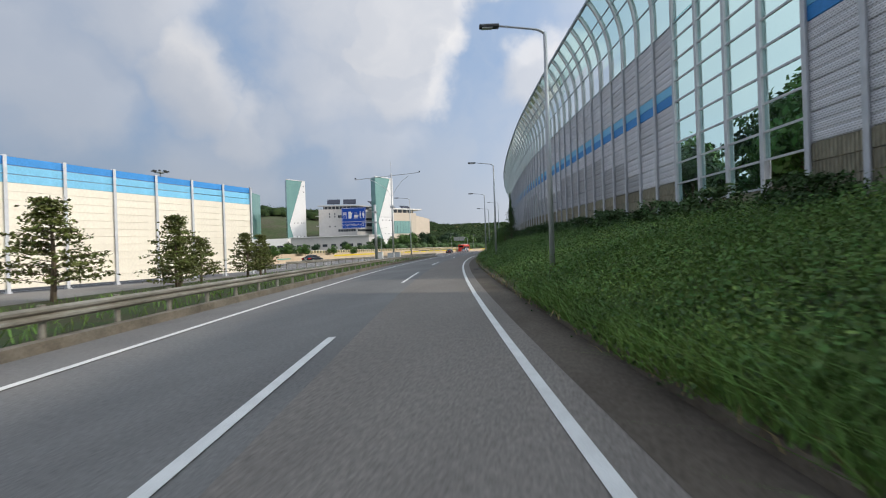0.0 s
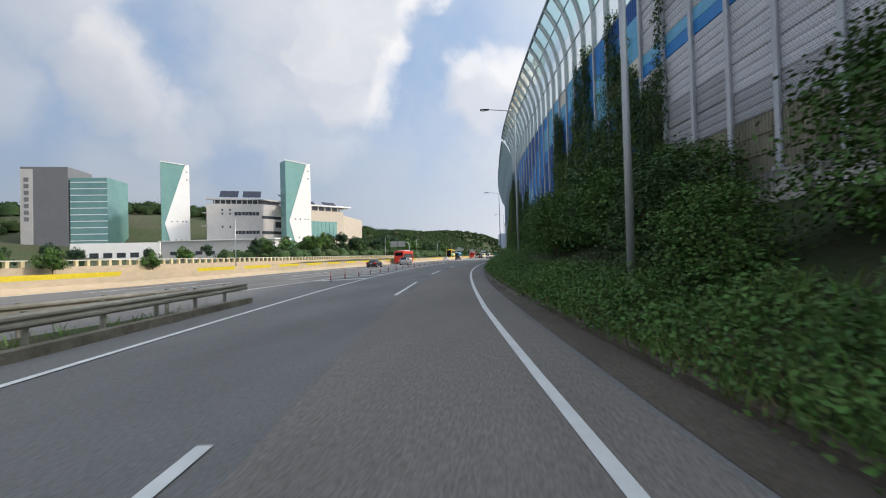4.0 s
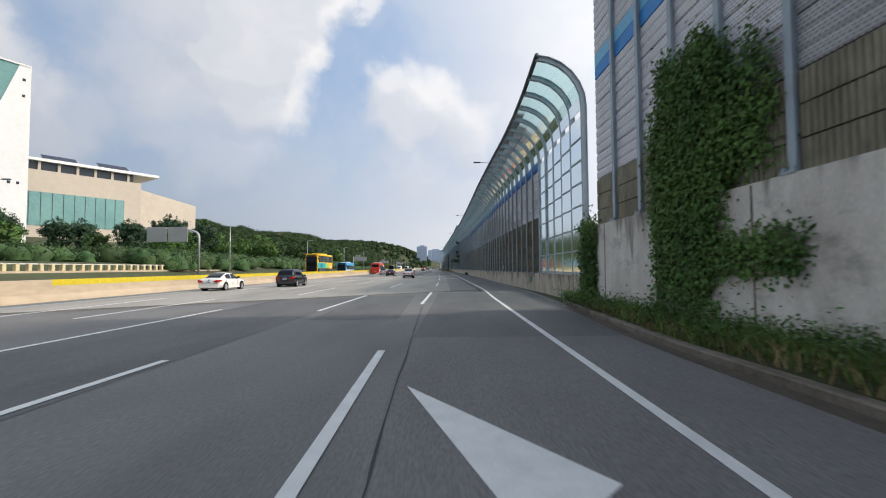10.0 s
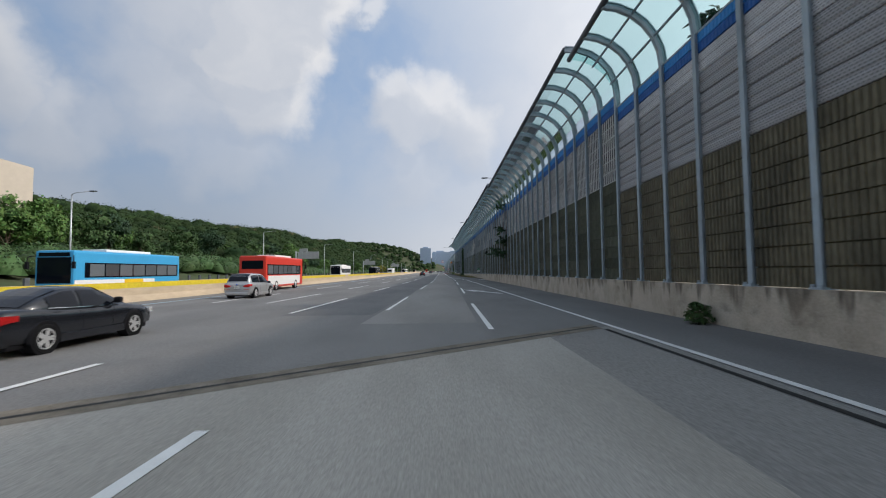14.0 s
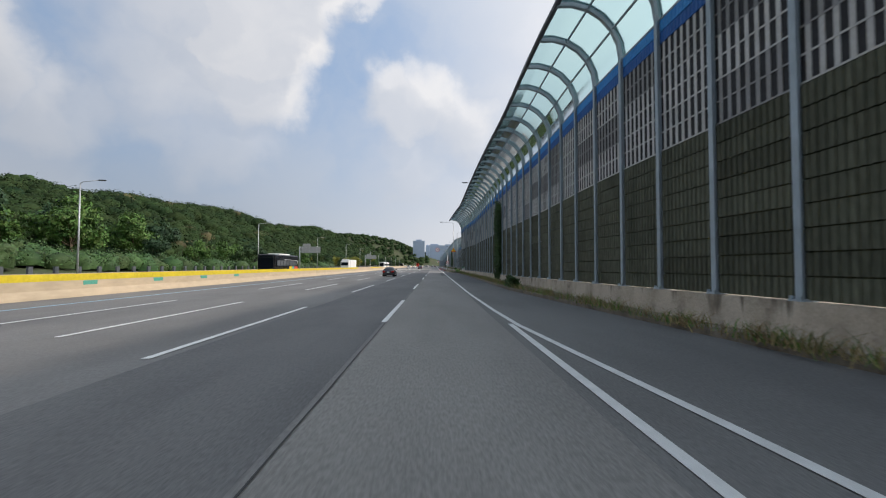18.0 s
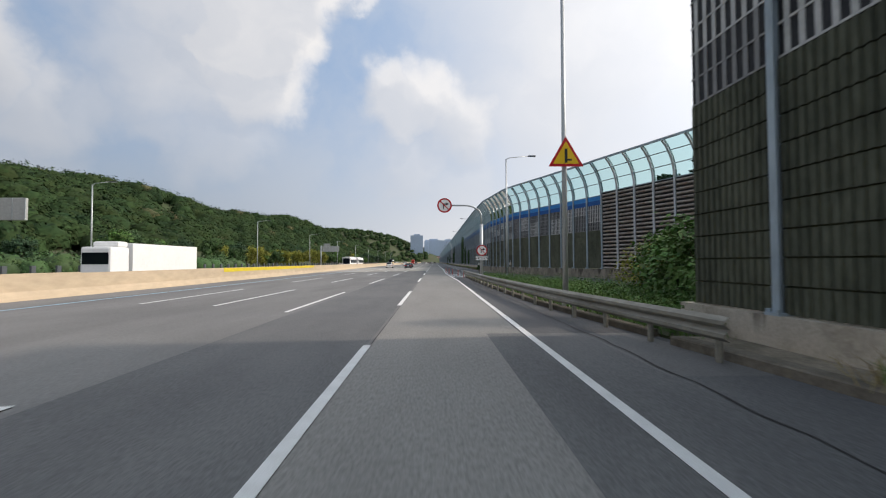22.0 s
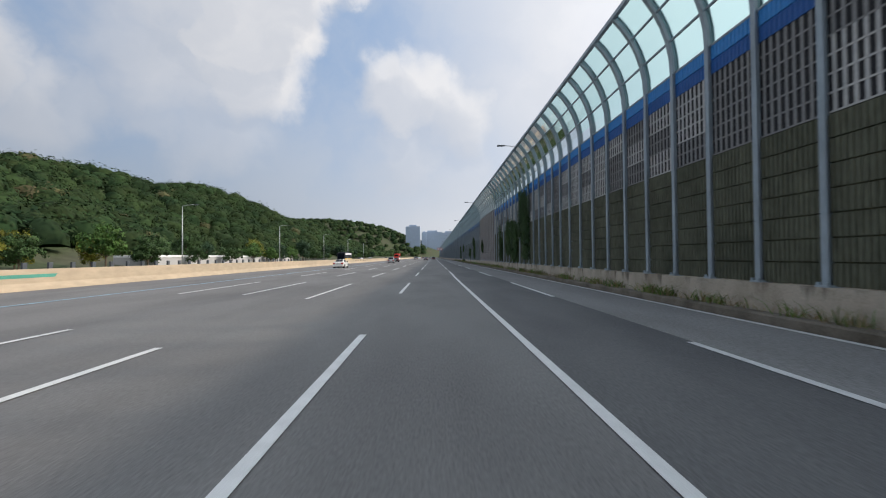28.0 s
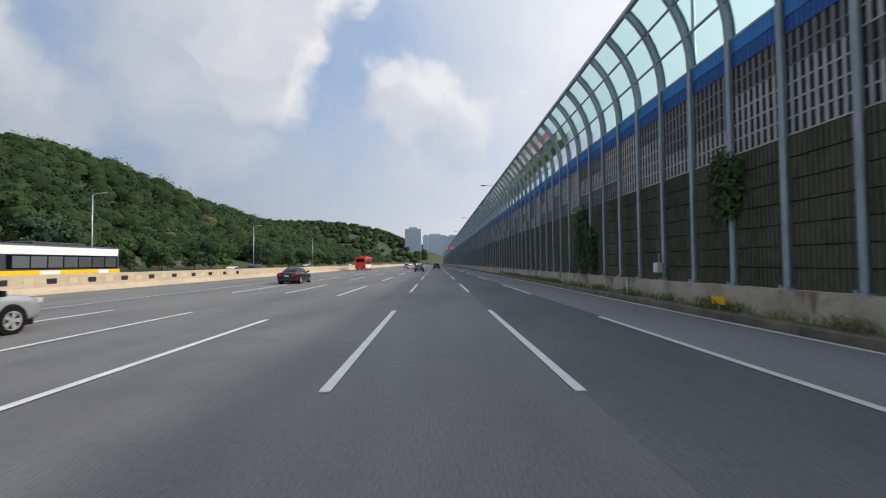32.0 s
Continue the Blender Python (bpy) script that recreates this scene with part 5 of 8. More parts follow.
w_beam("guard_rail", -128, -79, [(-128, -19.5), (-110, -16.3), (-90, -12.4), (-79, -9.6)], "weathered steel guard rail of the motorway")
w_beam("guard_rail", 318.5, 359.5, [(317, 4.6), (327, 3.65), (339, 3.15), (346, 3.1), (359.5, 2.95)], "weathered steel guard rail beside the side road", z=.40, k=1.35)
tagged(ribbon("verge", -300, -76, [(-300, -20), (-137, -17.5), (-110, -15.6), (-90, -12), (-76, -9.2)], [(s, u + .2) for s, u in GR_L], .05, EARTH), "earthy strip between ramp and motorway", "verge", kind="structure")

# blue services sign
sg = thing("services_sign", at(-116.5, -11.7), "blue motorway services sign with white symbols", "road sign")
bm = bmesh.new()
tube(bm, [(0, 0, 0), (0, 0, 8.2)], .18, 12)
part("post", bm, STEEL, sg, smooth=True)
for z in (5.75, 7.2):
    bm = bmesh.new()
    tube(bm, [(0, 0, z), (-1.6, -.02, z)], .06, 8)
    part("bracket", bm, STEEL, sg)
    part("clamp", boxed(-.24, .24, -.24, .24, z - .1, z + .1, bevel=.03), STEEL, sg)
pn = part("sign_panel", boxed(-4.75, -1.3, -.16, -.10, 5.0, 7.9, bevel=.02), SIGN_BLUE, sg)
for x0, x1, z0, z1 in ((-4.7, -1.35, 5.92, 5.97), (-4.7, -4.66, 5.05, 7.85), (-1.39, -1.35, 5.05, 7.85), (-4.7, -1.35, 7.81, 7.85), (-4.7, -1.35, 5.05, 5.09)):
    part("border", boxed(x0, x1, -.170, -.162, z0, z1), SIGN_WHITE, pn)


def icon(shapes, x, z, k=1.0):
    bm = bmesh.new()
    for a, b, c, d in shapes:
        box(bm, x + a * k, x + b * k, -.172, -.162, z + c * k, z + d * k)
    return part("symbol", bm, SIGN_WHITE, pn)


icon([(-.13, -.09, 0, .62), (-.19, -.15, .38, .62), (-.07, -.03, .38, .62), (-.19, -.03, .34, .40), (.09, .14, 0, .62), (.05, .14, .32, .62)], -4.25, 6.4, 1.45)
icon([(-.18, .10, 0, .66), (.12, .16, .1, .5), (.12, .22, .5, .55)], -3.5, 6.4, 1.45)
icon([(-.2, .16, .08, .36), (.16, .26, .18, .32), (-.2, .2, 0, .05), (-.1, -.06, .44, .62), (.02, .06, .44, .62)], -2.68, 6.4, 1.4)
icon([(-.22, -.08, .2, .52), (-.2, -.14, 0, .2), (-.12, -.08, 0, .2), (-.19, -.11, .56, .66), (.06, .24, .2, .52), (.11, .19, 0, .2), (.11, .19, .56, .66)], -1.85, 6.4, 1.45)
cu = bpy.data.curves.new("lettering", "FONT")
cu.body, cu.size, cu.align_x, cu.extrude = "\uc11c\uc6b8\ud558\uc774\ud328\uc2a4\uc13c\ud130", .36, "LEFT", .003
cu.materials.append(SIGN_WHITE)
ob = new("lettering", cu)
ob.parent = pn
ob.matrix_basis = pose(-4.55, -.166, 5.36, 90, 0, 0)
icon([(0, .07, 0, .3), (-.12, .19, .30, .36)], -1.75, 5.3, 1.3)

# mast with a cross arm for traffic sensors
ms = thing("sensor_mast", at(-106, -11.5), "tall steel mast with a cross arm of sensors", "mast")
bm = bmesh.new()
tube(bm, [(0, 0, 0), (0, 0, 14.4)], .16, 10, .10)
part("pole", bm, STEEL, ms, smooth=True)
bm = bmesh.new()
tube(bm, [(-6.1, 0, 13.6), (0, 0, 14.0), (4.7, 0, 14.3)], .05, 8)
part("cross_arm", bm, STEEL, ms)
for sgn, x in ((-1, -4.4), (1, 3.0)):
    bm = bmesh.new()
    tube(bm, [(0, 0, 10.4), (sgn * .8, 0, 11.9), (x * .6, 0, 13.1), (x, 0, 13.9)], .03, 6)
    part("stay", bm, STEEL, ms)
bm = bmesh.new()
tube(bm, [(0, 0, 14.3), (0, 0, 16.3)], .025, 6)
part("lightning_rod", bm, STEEL, ms)
bm = bmesh.new()
tube(bm, [(0, 0, 7.2), (-2.5, 0, 7.35)], .035, 6)
part("side_arm", bm, STEEL, ms)
for x, z in ((4.7, 14.35), (-6.0, 13.7)):
    part("sensor", boxed(x - .1, x + .1, -.12, .12, z, z + .22, bevel=.03), LAMP_GREY, ms)
part("control_box", boxed(-.3, .3, -.25, .1, 8.7, 9.1, bevel=.03), STEEL, ms)
cb = thing("control_cabinet", at(-112, -10.6), "grey steel roadside control cabinet", "cabinet")
part("body", boxed(-.45, .45, -.4, .4, .1, 1.35, bevel=.03), STEEL_PALE, cb)
part("lid", boxed(-.5, .5, -.45, .45, 1.35, 1.42, bevel=.02), STEEL, cb)
part("plinth", boxed(-.5, .5, -.45, .45, 0, .1), CONCRETE, cb)
copy_thing(cb, at(-101, -11.9))
kiosk = thing("white_cabinet", at(-108, -13.4), "white roadside cabinet with a sloping lid", "cabinet")
part("body", boxed(-.6, .6, -.4, .4, 0, 1.5, bevel=.03), SIGN_WHITE, kiosk)
part("lid", boxed(-.65, .65, -.45, .45, 1.5, 1.58, bevel=.02), STEEL, kiosk)

# red flexible posts on the gore
bol = thing("flexible_post", at(-61, -9.7), "faded red plastic lane post with white bands", "bollard", "posts along the gore")
bm = bmesh.new()
tube(bm, [(0, 0, .03), (0, 0, .75)], .04, 10)
part("tube", bm, BOLLARD, bol, smooth=True)
for z in (.45, .60):
    bm = bmesh.new()
    tube(bm, [(0, 0, z), (0, 0, z + .06)], .0415, 10)
    part("band", bm, SIGN_WHITE, bol)
bm = bmesh.new()
tube(bm, [(0, 0, 0), (0, 0, .035)], .10, 10, .07)
part("foot", bm, RUBBER, bol)
for i in range(1, 19):
    s = -61 + i * 4.3
    copy_thing(bol, at(s, (lerp(RAMP_L, s) + lerp(LINE_1, s)) / 2 - .3))
for s, u in ((361.0, 3.0), (365.2, 2.58), (369.9, 2.13), (374.85, 1.79), (379.8, 1.5)):
    c = copy_thing(bol, at(s, u))
    c["label"] = "red plastic lane post on painted stripes"
    for q in c.children:
        q.data = q.data.copy()
        q.data.materials[0] = BAND_DULL if q.name.startswith("band") else BOLLARD_RED

# signs on the right
def km_sign(s, u, z, on_wall):
    t = thing("distance_plate", at(s, u, 0), "small green and white distance plate", "road sign", "distance plates")
    if not on_wall:
        bm = bmesh.new()
        tube(bm, [(0, .05, 0), (0, .05, z + .4)], .03, 8)
        part("post", bm, STEEL, t)
    else:
        part("bracket", boxed(-.05, .25, .0, .06, z - .05, z + .05), STEEL, t)
    part("plate", boxed(-.36, .36, -.02, .0, z, z + .36), SIGN_GREEN, t)
    part("plate", boxed(-.36, .36, -.02, .0, z - .36, z), SIGN_WHITE, t, "white half of the plate")
    for txt, zz, mt in (("406" if s > 150 else "405", z + .07, SIGN_WHITE), (".3" if s > 300 else ".4" if s > 150 else ".6", z - .30, DARKBAR)):
        cu = bpy.data.curves.new("inscription", "FONT")
        cu.body, cu.size, cu.align_x, cu.extrude = txt, .30, "CENTER", .002
        cu.materials.append(mt)
        ob = new("inscription", cu)
        ob.parent = t
        ob.matrix_basis = pose(0, -.026, zz, 90, 0, 0)
    return t


km_sign(-34.4, 4.6, 1.65, False)
km_sign(218.9, lerp(WALL_B, 218.9) - .26, 1.8, True)
km_sign(313.0, lerp(WALL_B, 313) - .26, 1.12, True)


def round_sign(t, x, z, r, y=-.05):
    """A no-right-turn disc."""
    def disc(rad, y0, m, nm, inner=0.0):
        bm = bmesh.new()
        n = 40
        rings = []
        for yy in (y0, y0 - .006):
            for q in ((rad, inner) if inner else (rad,)):
                rings.append([bm.verts.new((x + q * math.cos(k * math.tau / n), yy, z + q * math.sin(k * math.tau / n))) for k in range(n)])
        if inner:
            a, b, c, d = rings
            for k in range(n):
                j = (k + 1) % n
                for q in ((c[k], c[j], d[j], d[k]), (a[k], a[j], c[j], c[k]), (b[j], b[k], d[k], d[j])):
                    bm.faces.new(q)
        else:
            bm.faces.new(rings[0])
            bm.faces.new(rings[1])
            for k in range(n):
                bm.faces.new((rings[0][k], rings[0][(k + 1) % n], rings[1][(k + 1) % n], rings[1][k]))
        return part(nm, bm, m, t)
    disc(r, y, SIGN_BACK, "disc")
    disc(r * .985, y - .007, SIGN_WHITE, "face")
    disc(r * .99, y - .014, SIGN_RED, "red_ring", r * .80)
    bm = bmesh.new()
    k = r
    for a, b, c, d in ((-.22, -.08, -.48, .22), (-.22, .22, .12, .26)):
        box(bm, x + a * k, x + b * k, y - .022, y - .014, z + c * k, z + d * k)
    v = [bm.verts.new((x + a * k, y - .018, z + c * k)) for a, c in ((.20, .42), (.60, .19), (.20, -.04))]
    bm.faces.new(v)
    part("turn_arrow", bm, DARKBAR, t)
    bm = boxed(-r * .82, r * .82, -.004, .004, -r * .055, r * .055)
    ob = part("slash", bm, SIGN_RED, t)
    ob.matrix_basis = pose(x, y - .027, z, 0, 45, 0)


nr = thing("no_turn_sign", at(346.9, 3.5), "round turn ban signs on a bent grey pole", "road sign")
bm = bmesh.new()
tube(bm, [(0, 0, 0), (0, 0, 4.8)], .13, 12)
tube(bm, bend([(0, 0, 4.7), (0, 0, 5.85), (-.9, 0, 6.34), (-2.5, 0, 6.34)], 6), .07, 10)
part("pole", bm, STEEL, nr, smooth=True)
round_sign(nr, -3.0, 6.34, .60)
round_sign(nr, 0.02, 2.66, .45, -.16)
part("name_plate", boxed(-.48, .48, -.17, -.14, 1.87, 2.17), SIGN_WHITE, nr)
cu = bpy.data.curves.new("lettering", "FONT")
cu.body, cu.size, cu.align_x, cu.extrude = "\uc6b0\ud68c\uc804 \uae08\uc9c0", .21, "CENTER", .003
cu.materials.append(DARKBAR)
ob = new("lettering", cu)
ob.parent = nr
ob.matrix_basis = pose(0, -.177, 1.94, 90, 0, 0)

wt = thing("warning_sign", at(326.9, 4.35), "yellow and red triangular merging warning sign", "road sign")


def tri(r, y, m, nm):
    bm = bmesh.new()
    a = [(0, r), (r * .9, -r * .55), (-r * .9, -r * .55)]
    f = [bm.verts.new((x, y, 5.5 + z)) for x, z in a]
    g = [bm.verts.new((x, y - .008, 5.5 + z)) for x, z in a]
    bm.faces.new(f)
    bm.faces.new(g)
    for k in range(3):
        bm.faces.new((f[k], f[(k + 1) % 3], g[(k + 1) % 3], g[k]))
    part(nm, bm, m, wt)


tri(.70, -.12, SIGN_RED, "border")
tri(.52, -.13, GOLD, "face")
bm = boxed(-.05, .05, -.146, -.138, 5.25, 5.75)
box(bm, .03, .20, -.146, -.138, 5.32, 5.39)
part("symbol", bm, DARKBAR, wt)
part("bracket", boxed(-.1, .1, -.12, .1, 5.4, 5.5), STEEL, wt)

sp = thing("speed_sign", at(700, 5.0), "pair of round speed limit signs", "road sign")
bm = bmesh.new()
tube(bm, [(0, 0, 0), (0, 0, 6.5)], .1, 8)
part("pole", bm, STEEL, sp)
for x in (-2.3, -.8):
    for r, y, m, nm in ((.7, -.1, SIGN_RED, "rim"), (.5, -.12, SIGN_WHITE, "face"), (.2, -.14, DARKBAR, "numeral_bar")):
        bm = bmesh.new()
        tube(bm, [(x, y, 5.8), (x, y - .02, 5.8)], r, 20)
        part(nm, bm, m, sp)


def side_gantry(s, u, label, h=7.3, w=5.8):
    """A message board on one pole, seen from its back."""
    t = thing("message_board", at(s, u), label, "message sign", "message boards")
    bm = bmesh.new()
    tube(bm, [(0, 0, 0), (0, 0, h)], .22, 10, .18)
    part("pole", bm, STEEL, t, smooth=True)
    for z in (h - .4, h - 1.7):
        bm = bmesh.new()
        tube(bm, [(0, 0, z), (w, 0, z)], .09, 8)
        part("beam", bm, STEEL, t)
    b = part("board", boxed(.5, w + .2, -.16, .14, h - 2.0, h - .15, bevel=.04), SIGN_BACK, t)
    for i in range(6):
        x = .75 + i * (w - .5) / 5
        part("stiffener", boxed(x - .04, x + .04, -.21, -.165, h - 1.95, h - .2), STEEL, b)
    part("upper_board", boxed(.9, 3.1, -.12, .10, h - .1, h + .7, bevel=.03), SIGN_BACK, t)
    return t


side_gantry(240, -38.5, "grey message board of the opposite carriageway")
side_gantry(348, -40, "grey message board of the opposite carriageway")
side_gantry(459, -38.5, "grey message board of the opposite carriageway")
vg = thing("message_gantry", at(117, -50), "curved gantry with two grey sign backs", "message sign")
bm = bmesh.new()
tube(bm, bend([(6.0, 0, 0), (6.0, 0, 8.6), (3.5, 0, 9.3), (-4, 0, 9.3)], 6), .2, 10)
part("frame", bm, STEEL, vg, smooth=True)
for x in (-3.6, .3):
    part("board", boxed(x, x + 3.6, -.2, .05, 6.9, 9.7, bevel=.04), SIGN_BACK, vg)

# marker stake, orange marker and debris by the kerb
stk = thing("marker_stake", at(-130.1, 3.1, .1), "white plastic marker stake with a round head", "marker", "verge markers")
bm = bmesh.new()
tube(bm, [(0, 0, 0), (0, 0, .70)], .045, 10)
part("stake", bm, SIGN_WHITE, stk)
bm = bmesh.new()
bmesh.ops.create_uvsphere(bm, u_segments=12, v_segments=8, radius=.075, matrix=Matrix.Translation((0, 0, .74)))
part("head", bm, STEEL_PALE, stk, smooth=True)
copy_thing(stk, at(-108, 3.6, .2))
tagged(part("drain_grate", boxed(-.3, .3, -.5, .5, 0, .02), JOINT), "black iron drain grate in the gutter", "grate").matrix_basis = at(-141, 1.95, .006)
tagged(part("rubber_mat", boxed(-.22, .22, -.55, .55, 0, .05, bevel=.02), RUBBER), "flattened strip of black tyre rubber", "debris").matrix_basis = at(-11.8, 4.0, .006, 60)
bm = bmesh.new()
bmesh.ops.create_grid(bm, x_segments=10, y_segments=6, size=.5)
for v in bm.verts:
    v.co = Vector((v.co.x * .35, v.co.y * 1.1, .05 + .05 * noise.noise(v.co * 5)))
tagged(part("crumpled_sheet", bm, SIGN_WHITE), "crumpled white plastic sheet on the shoulder", "debris").matrix_basis = at(203.4, 6.85, .04, 100)
ot = thing("orange_marker", at(594.4, 8.25, .25), "small orange marker on the plinth", "marker")
part("plate", boxed(-.03, .03, -.3, .3, .18, .42, bevel=.01), GOLD, ot)
part("stem", boxed(-.02, .02, -.03, .03, 0, .2), STEEL, ot)
for s, u, z in ((372.9, 10.45, 1.42), (598.8, 8.74, 1.48)):
    jb = thing("junction_box", at(s, u, z), "pale grey junction box on a noise wall post", "box", "wall boxes")
    part("body", boxed(-.14, .08, -.16, .16, -.2, .2, bevel=.02), BLDG_BEIGE, jb)
    part("lid", boxed(-.16, -.14, -.14, .14, -.18, .18), SIGN_WHITE, jb)
    part("conduit", boxed(-.02, .02, -.02, .02, .2, .55), STEEL, jb)
st2 = copy_thing(stk, at(601.0, 8.4, .2))
st2["label"] = "white plastic marker stake at the kerb"
gp = thing("drain_hatch", at(69.7, lerp(WALL_B, 69.7) - .25, .55), "faded green steel hatch in the stained plinth", "hatch")
part("plate", boxed(-.03, .03, -.45, .45, 0, .50, bevel=.012), HATCH, gp)
part("hinge", boxed(-.045, -.03, -.47, -.40, .06, .44), STEEL, gp)
wm = thing("wall_mark", at(83.6, lerp(WALL_B, 83.6) - .16, 1.62), "small grey mesh plate on the noise wall", "plate")
part("plate", boxed(-.03, .02, -.4, .4, 0, .34, bevel=.01), SIGN_BACK, wm)
wb = thing("white_box", at(399.5, 8.72), "small white box on the noise wall", "box")
part("body", boxed(-.1, .06, -.25, .25, 1.15, 1.40, bevel=.02), SIGN_WHITE, wb)

# noise wall on the left of the ramp, at its start
LW = [(-260, -70), (-180, -38.5), (-151, -25), (-137, -18.7)]
lw = thing("cream_noise_wall", pose(0, 0, 0), "cream noise wall with blue top bands and grey posts", "noise wall", kind="structure")
LWW = 3.6
lp = [flat_panel("cream_panel", LWW, .52, WHITE_PANEL, .015), flat_panel("blue_top_panel", LWW, .48, BLUE_LT, .015), flat_panel("deep_blue_top_panel", LWW, .48, BLUE_MID, .015)]
lpost = post_mesh("post", 0, 7.95, .05, .001, STEEL_PALE, .22, .28)
for i in range(16):
    k0, k1 = 62 - (i + 1) * LWW, 62 - i * LWW
    s_of = lambda k: -180 + (k / 62) * 43
    a, b = P(s_of(k0), lerp(LW, s_of(k0))), P(s_of(k1), lerp(LW, s_of(k1)))
    m = Matrix.Translation((b.x, b.y, 0)) @ Matrix.Rotation(math.atan2(-(a.x - b.x), a.y - b.y), 4, "Z") @ Matrix.Diagonal((1, (a - b).xy.length / LWW, 1, 1))
    m = Matrix.Translation((a.x, a.y, 0)) @ Matrix.Rotation(math.atan2(-(b.x - a.x), b.y - a.y), 4, "Z") @ Matrix.Diagonal((-1, (a - b).xy.length / LWW, 1, 1))
    share("post", lpost, m, lw)
    for r in range(15):
        share("panel", lp[0] if r < 12 else lp[(1, 1, 2)[r - 12]], m @ Matrix.Translation((0, 0, .25 + r * .515)), lw)
m = Matrix.Translation(P(-137, -18.7)) @ Matrix.Rotation(C(-137)[1], 4, "Z") @ Matrix.Diagonal((-1, 1, 1, 1))
share("post", lpost, m, lw)

# tall area lights beyond the motorway
hm = thing("high_mast_light", pose(-97.4, -67, 0), "tall steel mast with a crown of floodlights", "street lamp", "high masts")
bm = bmesh.new()
tube(bm, [(0, 0, 0), (0, 0, 15), (0, 0, 30)], .35, 10, .16)
part("pole", bm, STEEL, hm, smooth=True)
bm = bmesh.new()
tube(bm, [(0, 0, 29.2), (0, 0, 29.5)], 1.1, 16)
part("ring", bm, STEEL, hm)
for k in range(8):
    a = k * math.tau / 8
    part("floodlight", boxed(-.5, .5, -.3, .3, -.15, .2, bevel=.05), LAMP_GREY, hm).matrix_basis = pose(2.0 * math.cos(a), 2.0 * math.sin(a), 29.7, 0, 0, math.degrees(a))
copy_thing(hm, pose(-190, -10, 0) @ Matrix.Scale(.8, 4))

# ---- buildings on the left ----
def prism(name, foot, z0, z1, material, parent, label=""):
    bm = bmesh.new()
    lo = [bm.verts.new((x, y, z0)) for x, y in foot]
    hi = [bm.verts.new((x, y, z1)) for x, y in foot]
    n = len(foot)
    bm.faces.new(lo)
    bm.faces.new(hi)
    for k in range(n):
        bm.faces.new((lo[k], lo[(k + 1) % n], hi[(k + 1) % n], hi[k]))
    return part(name, bm, material, parent, label)


def on_face(name, a, b, k0, k1, z0, z1, out, material, parent, thick=.12):
    """A slab laid on the wall between the plan points a and b, from k0 to k1 of its length; out is outward to the right of a to b."""
    a, b = Vector(a), Vector(b)
    d = (b - a)
    n = Vector((d.y, -d.x)).normalized()
    p, q = a + d * k0 + n * out, a + d * k1 + n * out
    return prism(name, [p, q, q - n * (thick + out), p - n * (thick + out)], z0, z1, material, parent)


hq = thing("office_block", pose(0, 0, 0), "pale grey office block with dark window bands and roof panels", "building")
A, B, E_, D_ = (-184, 151), (-156, 166), (-140, 208), (-172, 212)
prism("wall", [A, B, E_, D_], 2, 39, BLDG_GREY, hq)
for k0, k1, z0, z1 in ((.50, .97, 31.5, 33.8), (.50, .97, 19.5, 21.6)):
    w_ = on_face("window_band", A, B, k0, k1, z0, z1, .1, BLDG_WIN, hq)
    for j in range(7):
        t0 = k0 + (k1 - k0) * j / 7
        on_face("mullion", A, B, t0, t0 + .006, z0, z1, .2, BLDG_GREY, w_)
for k in (.27, .41):
    for z in (32, 34.4, 23.5):
        on_face("window", A, B, k, k + .03, z, z + 1.3, .1, BLDG_WIN, hq)
for k0, k1, z0, z1 in ((.02, .95, 29.5, 31.5), (.02, .95, 19.5, 21.5), (.25, 1, 24, 28)):
    on_face("window_band", B, E_, k0, k1, z0, z1, .1, BLDG_WIN, hq)
prism("roof_gallery", [(-181, 153.5), (-157.5, 167), (-142, 207), (-170, 210)], 39, 41.6, BLDG_WIN, hq)
prism("roof_edge", [(-184.5, 150.5), (-155.5, 165.5), (-139, 209), (-173, 213)], 41.6, 42.4, BLDG_GREY, hq)
for j in range(9):
    on_face("gallery_post", A, B, .14 + j * .1, .155 + j * .1, 39, 41.6, -.3, BLDG_GREY, hq)
for z in (24.6, 33):
    prism("side_fin", [(-187, 150.5), (-183, 150.5), (-183, 153), (-187, 153)], z, z + .5, BLDG_GREY, hq)


def solar(x, y, w, d, z, lift, ang):
    bm = bmesh.new()
    v = [bm.verts.new(p) for p in ((0, 0, 0), (w, 0, 0), (w, d, lift), (0, d, lift), (0, 0, .3), (w, 0, .3), (w, d, lift + .3), (0, d, lift + .3))]
    for q in ((0, 1, 2, 3), (4, 5, 6, 7), (0, 1, 5, 4), (1, 2, 6, 5), (2, 3, 7, 6), (3, 0, 4, 7)):
        bm.faces.new([v[i] for i in q])
    for j in range(1, 6):
        for yy in (0,):
            box(bm, w * j / 6 - .06, w * j / 6 + .06, 0, .15, -2.0, .1)
    ob = part("roof_panel", bm, SOLAR, hq, "dark tilted solar panel")
    ob.matrix_basis = pose(x, y, z, 0, 0, ang)


solar(-179, 156.5, 11, 6, 43.6, 4.6, 28)
solar(-167, 163, 11, 6, 43.6, 4.6, 28)
solar(-147, 178, 9, 7, 43.0, 4.0, 60)

wing = thing("office_wing", pose(0, 0, 0), "beige office wing with green glass and an overhanging roof", "building")
F, G_ = (-140, 176), (-117, 209)
prism("wall", [F, G_, (-140, 228), (-163, 196)], 2, 36, BLDG_BEIGE, wing)
gl = on_face("glass_front", F, G_, .10, .86, 17, 28.5, .1, BLDG_GLASS, wing)
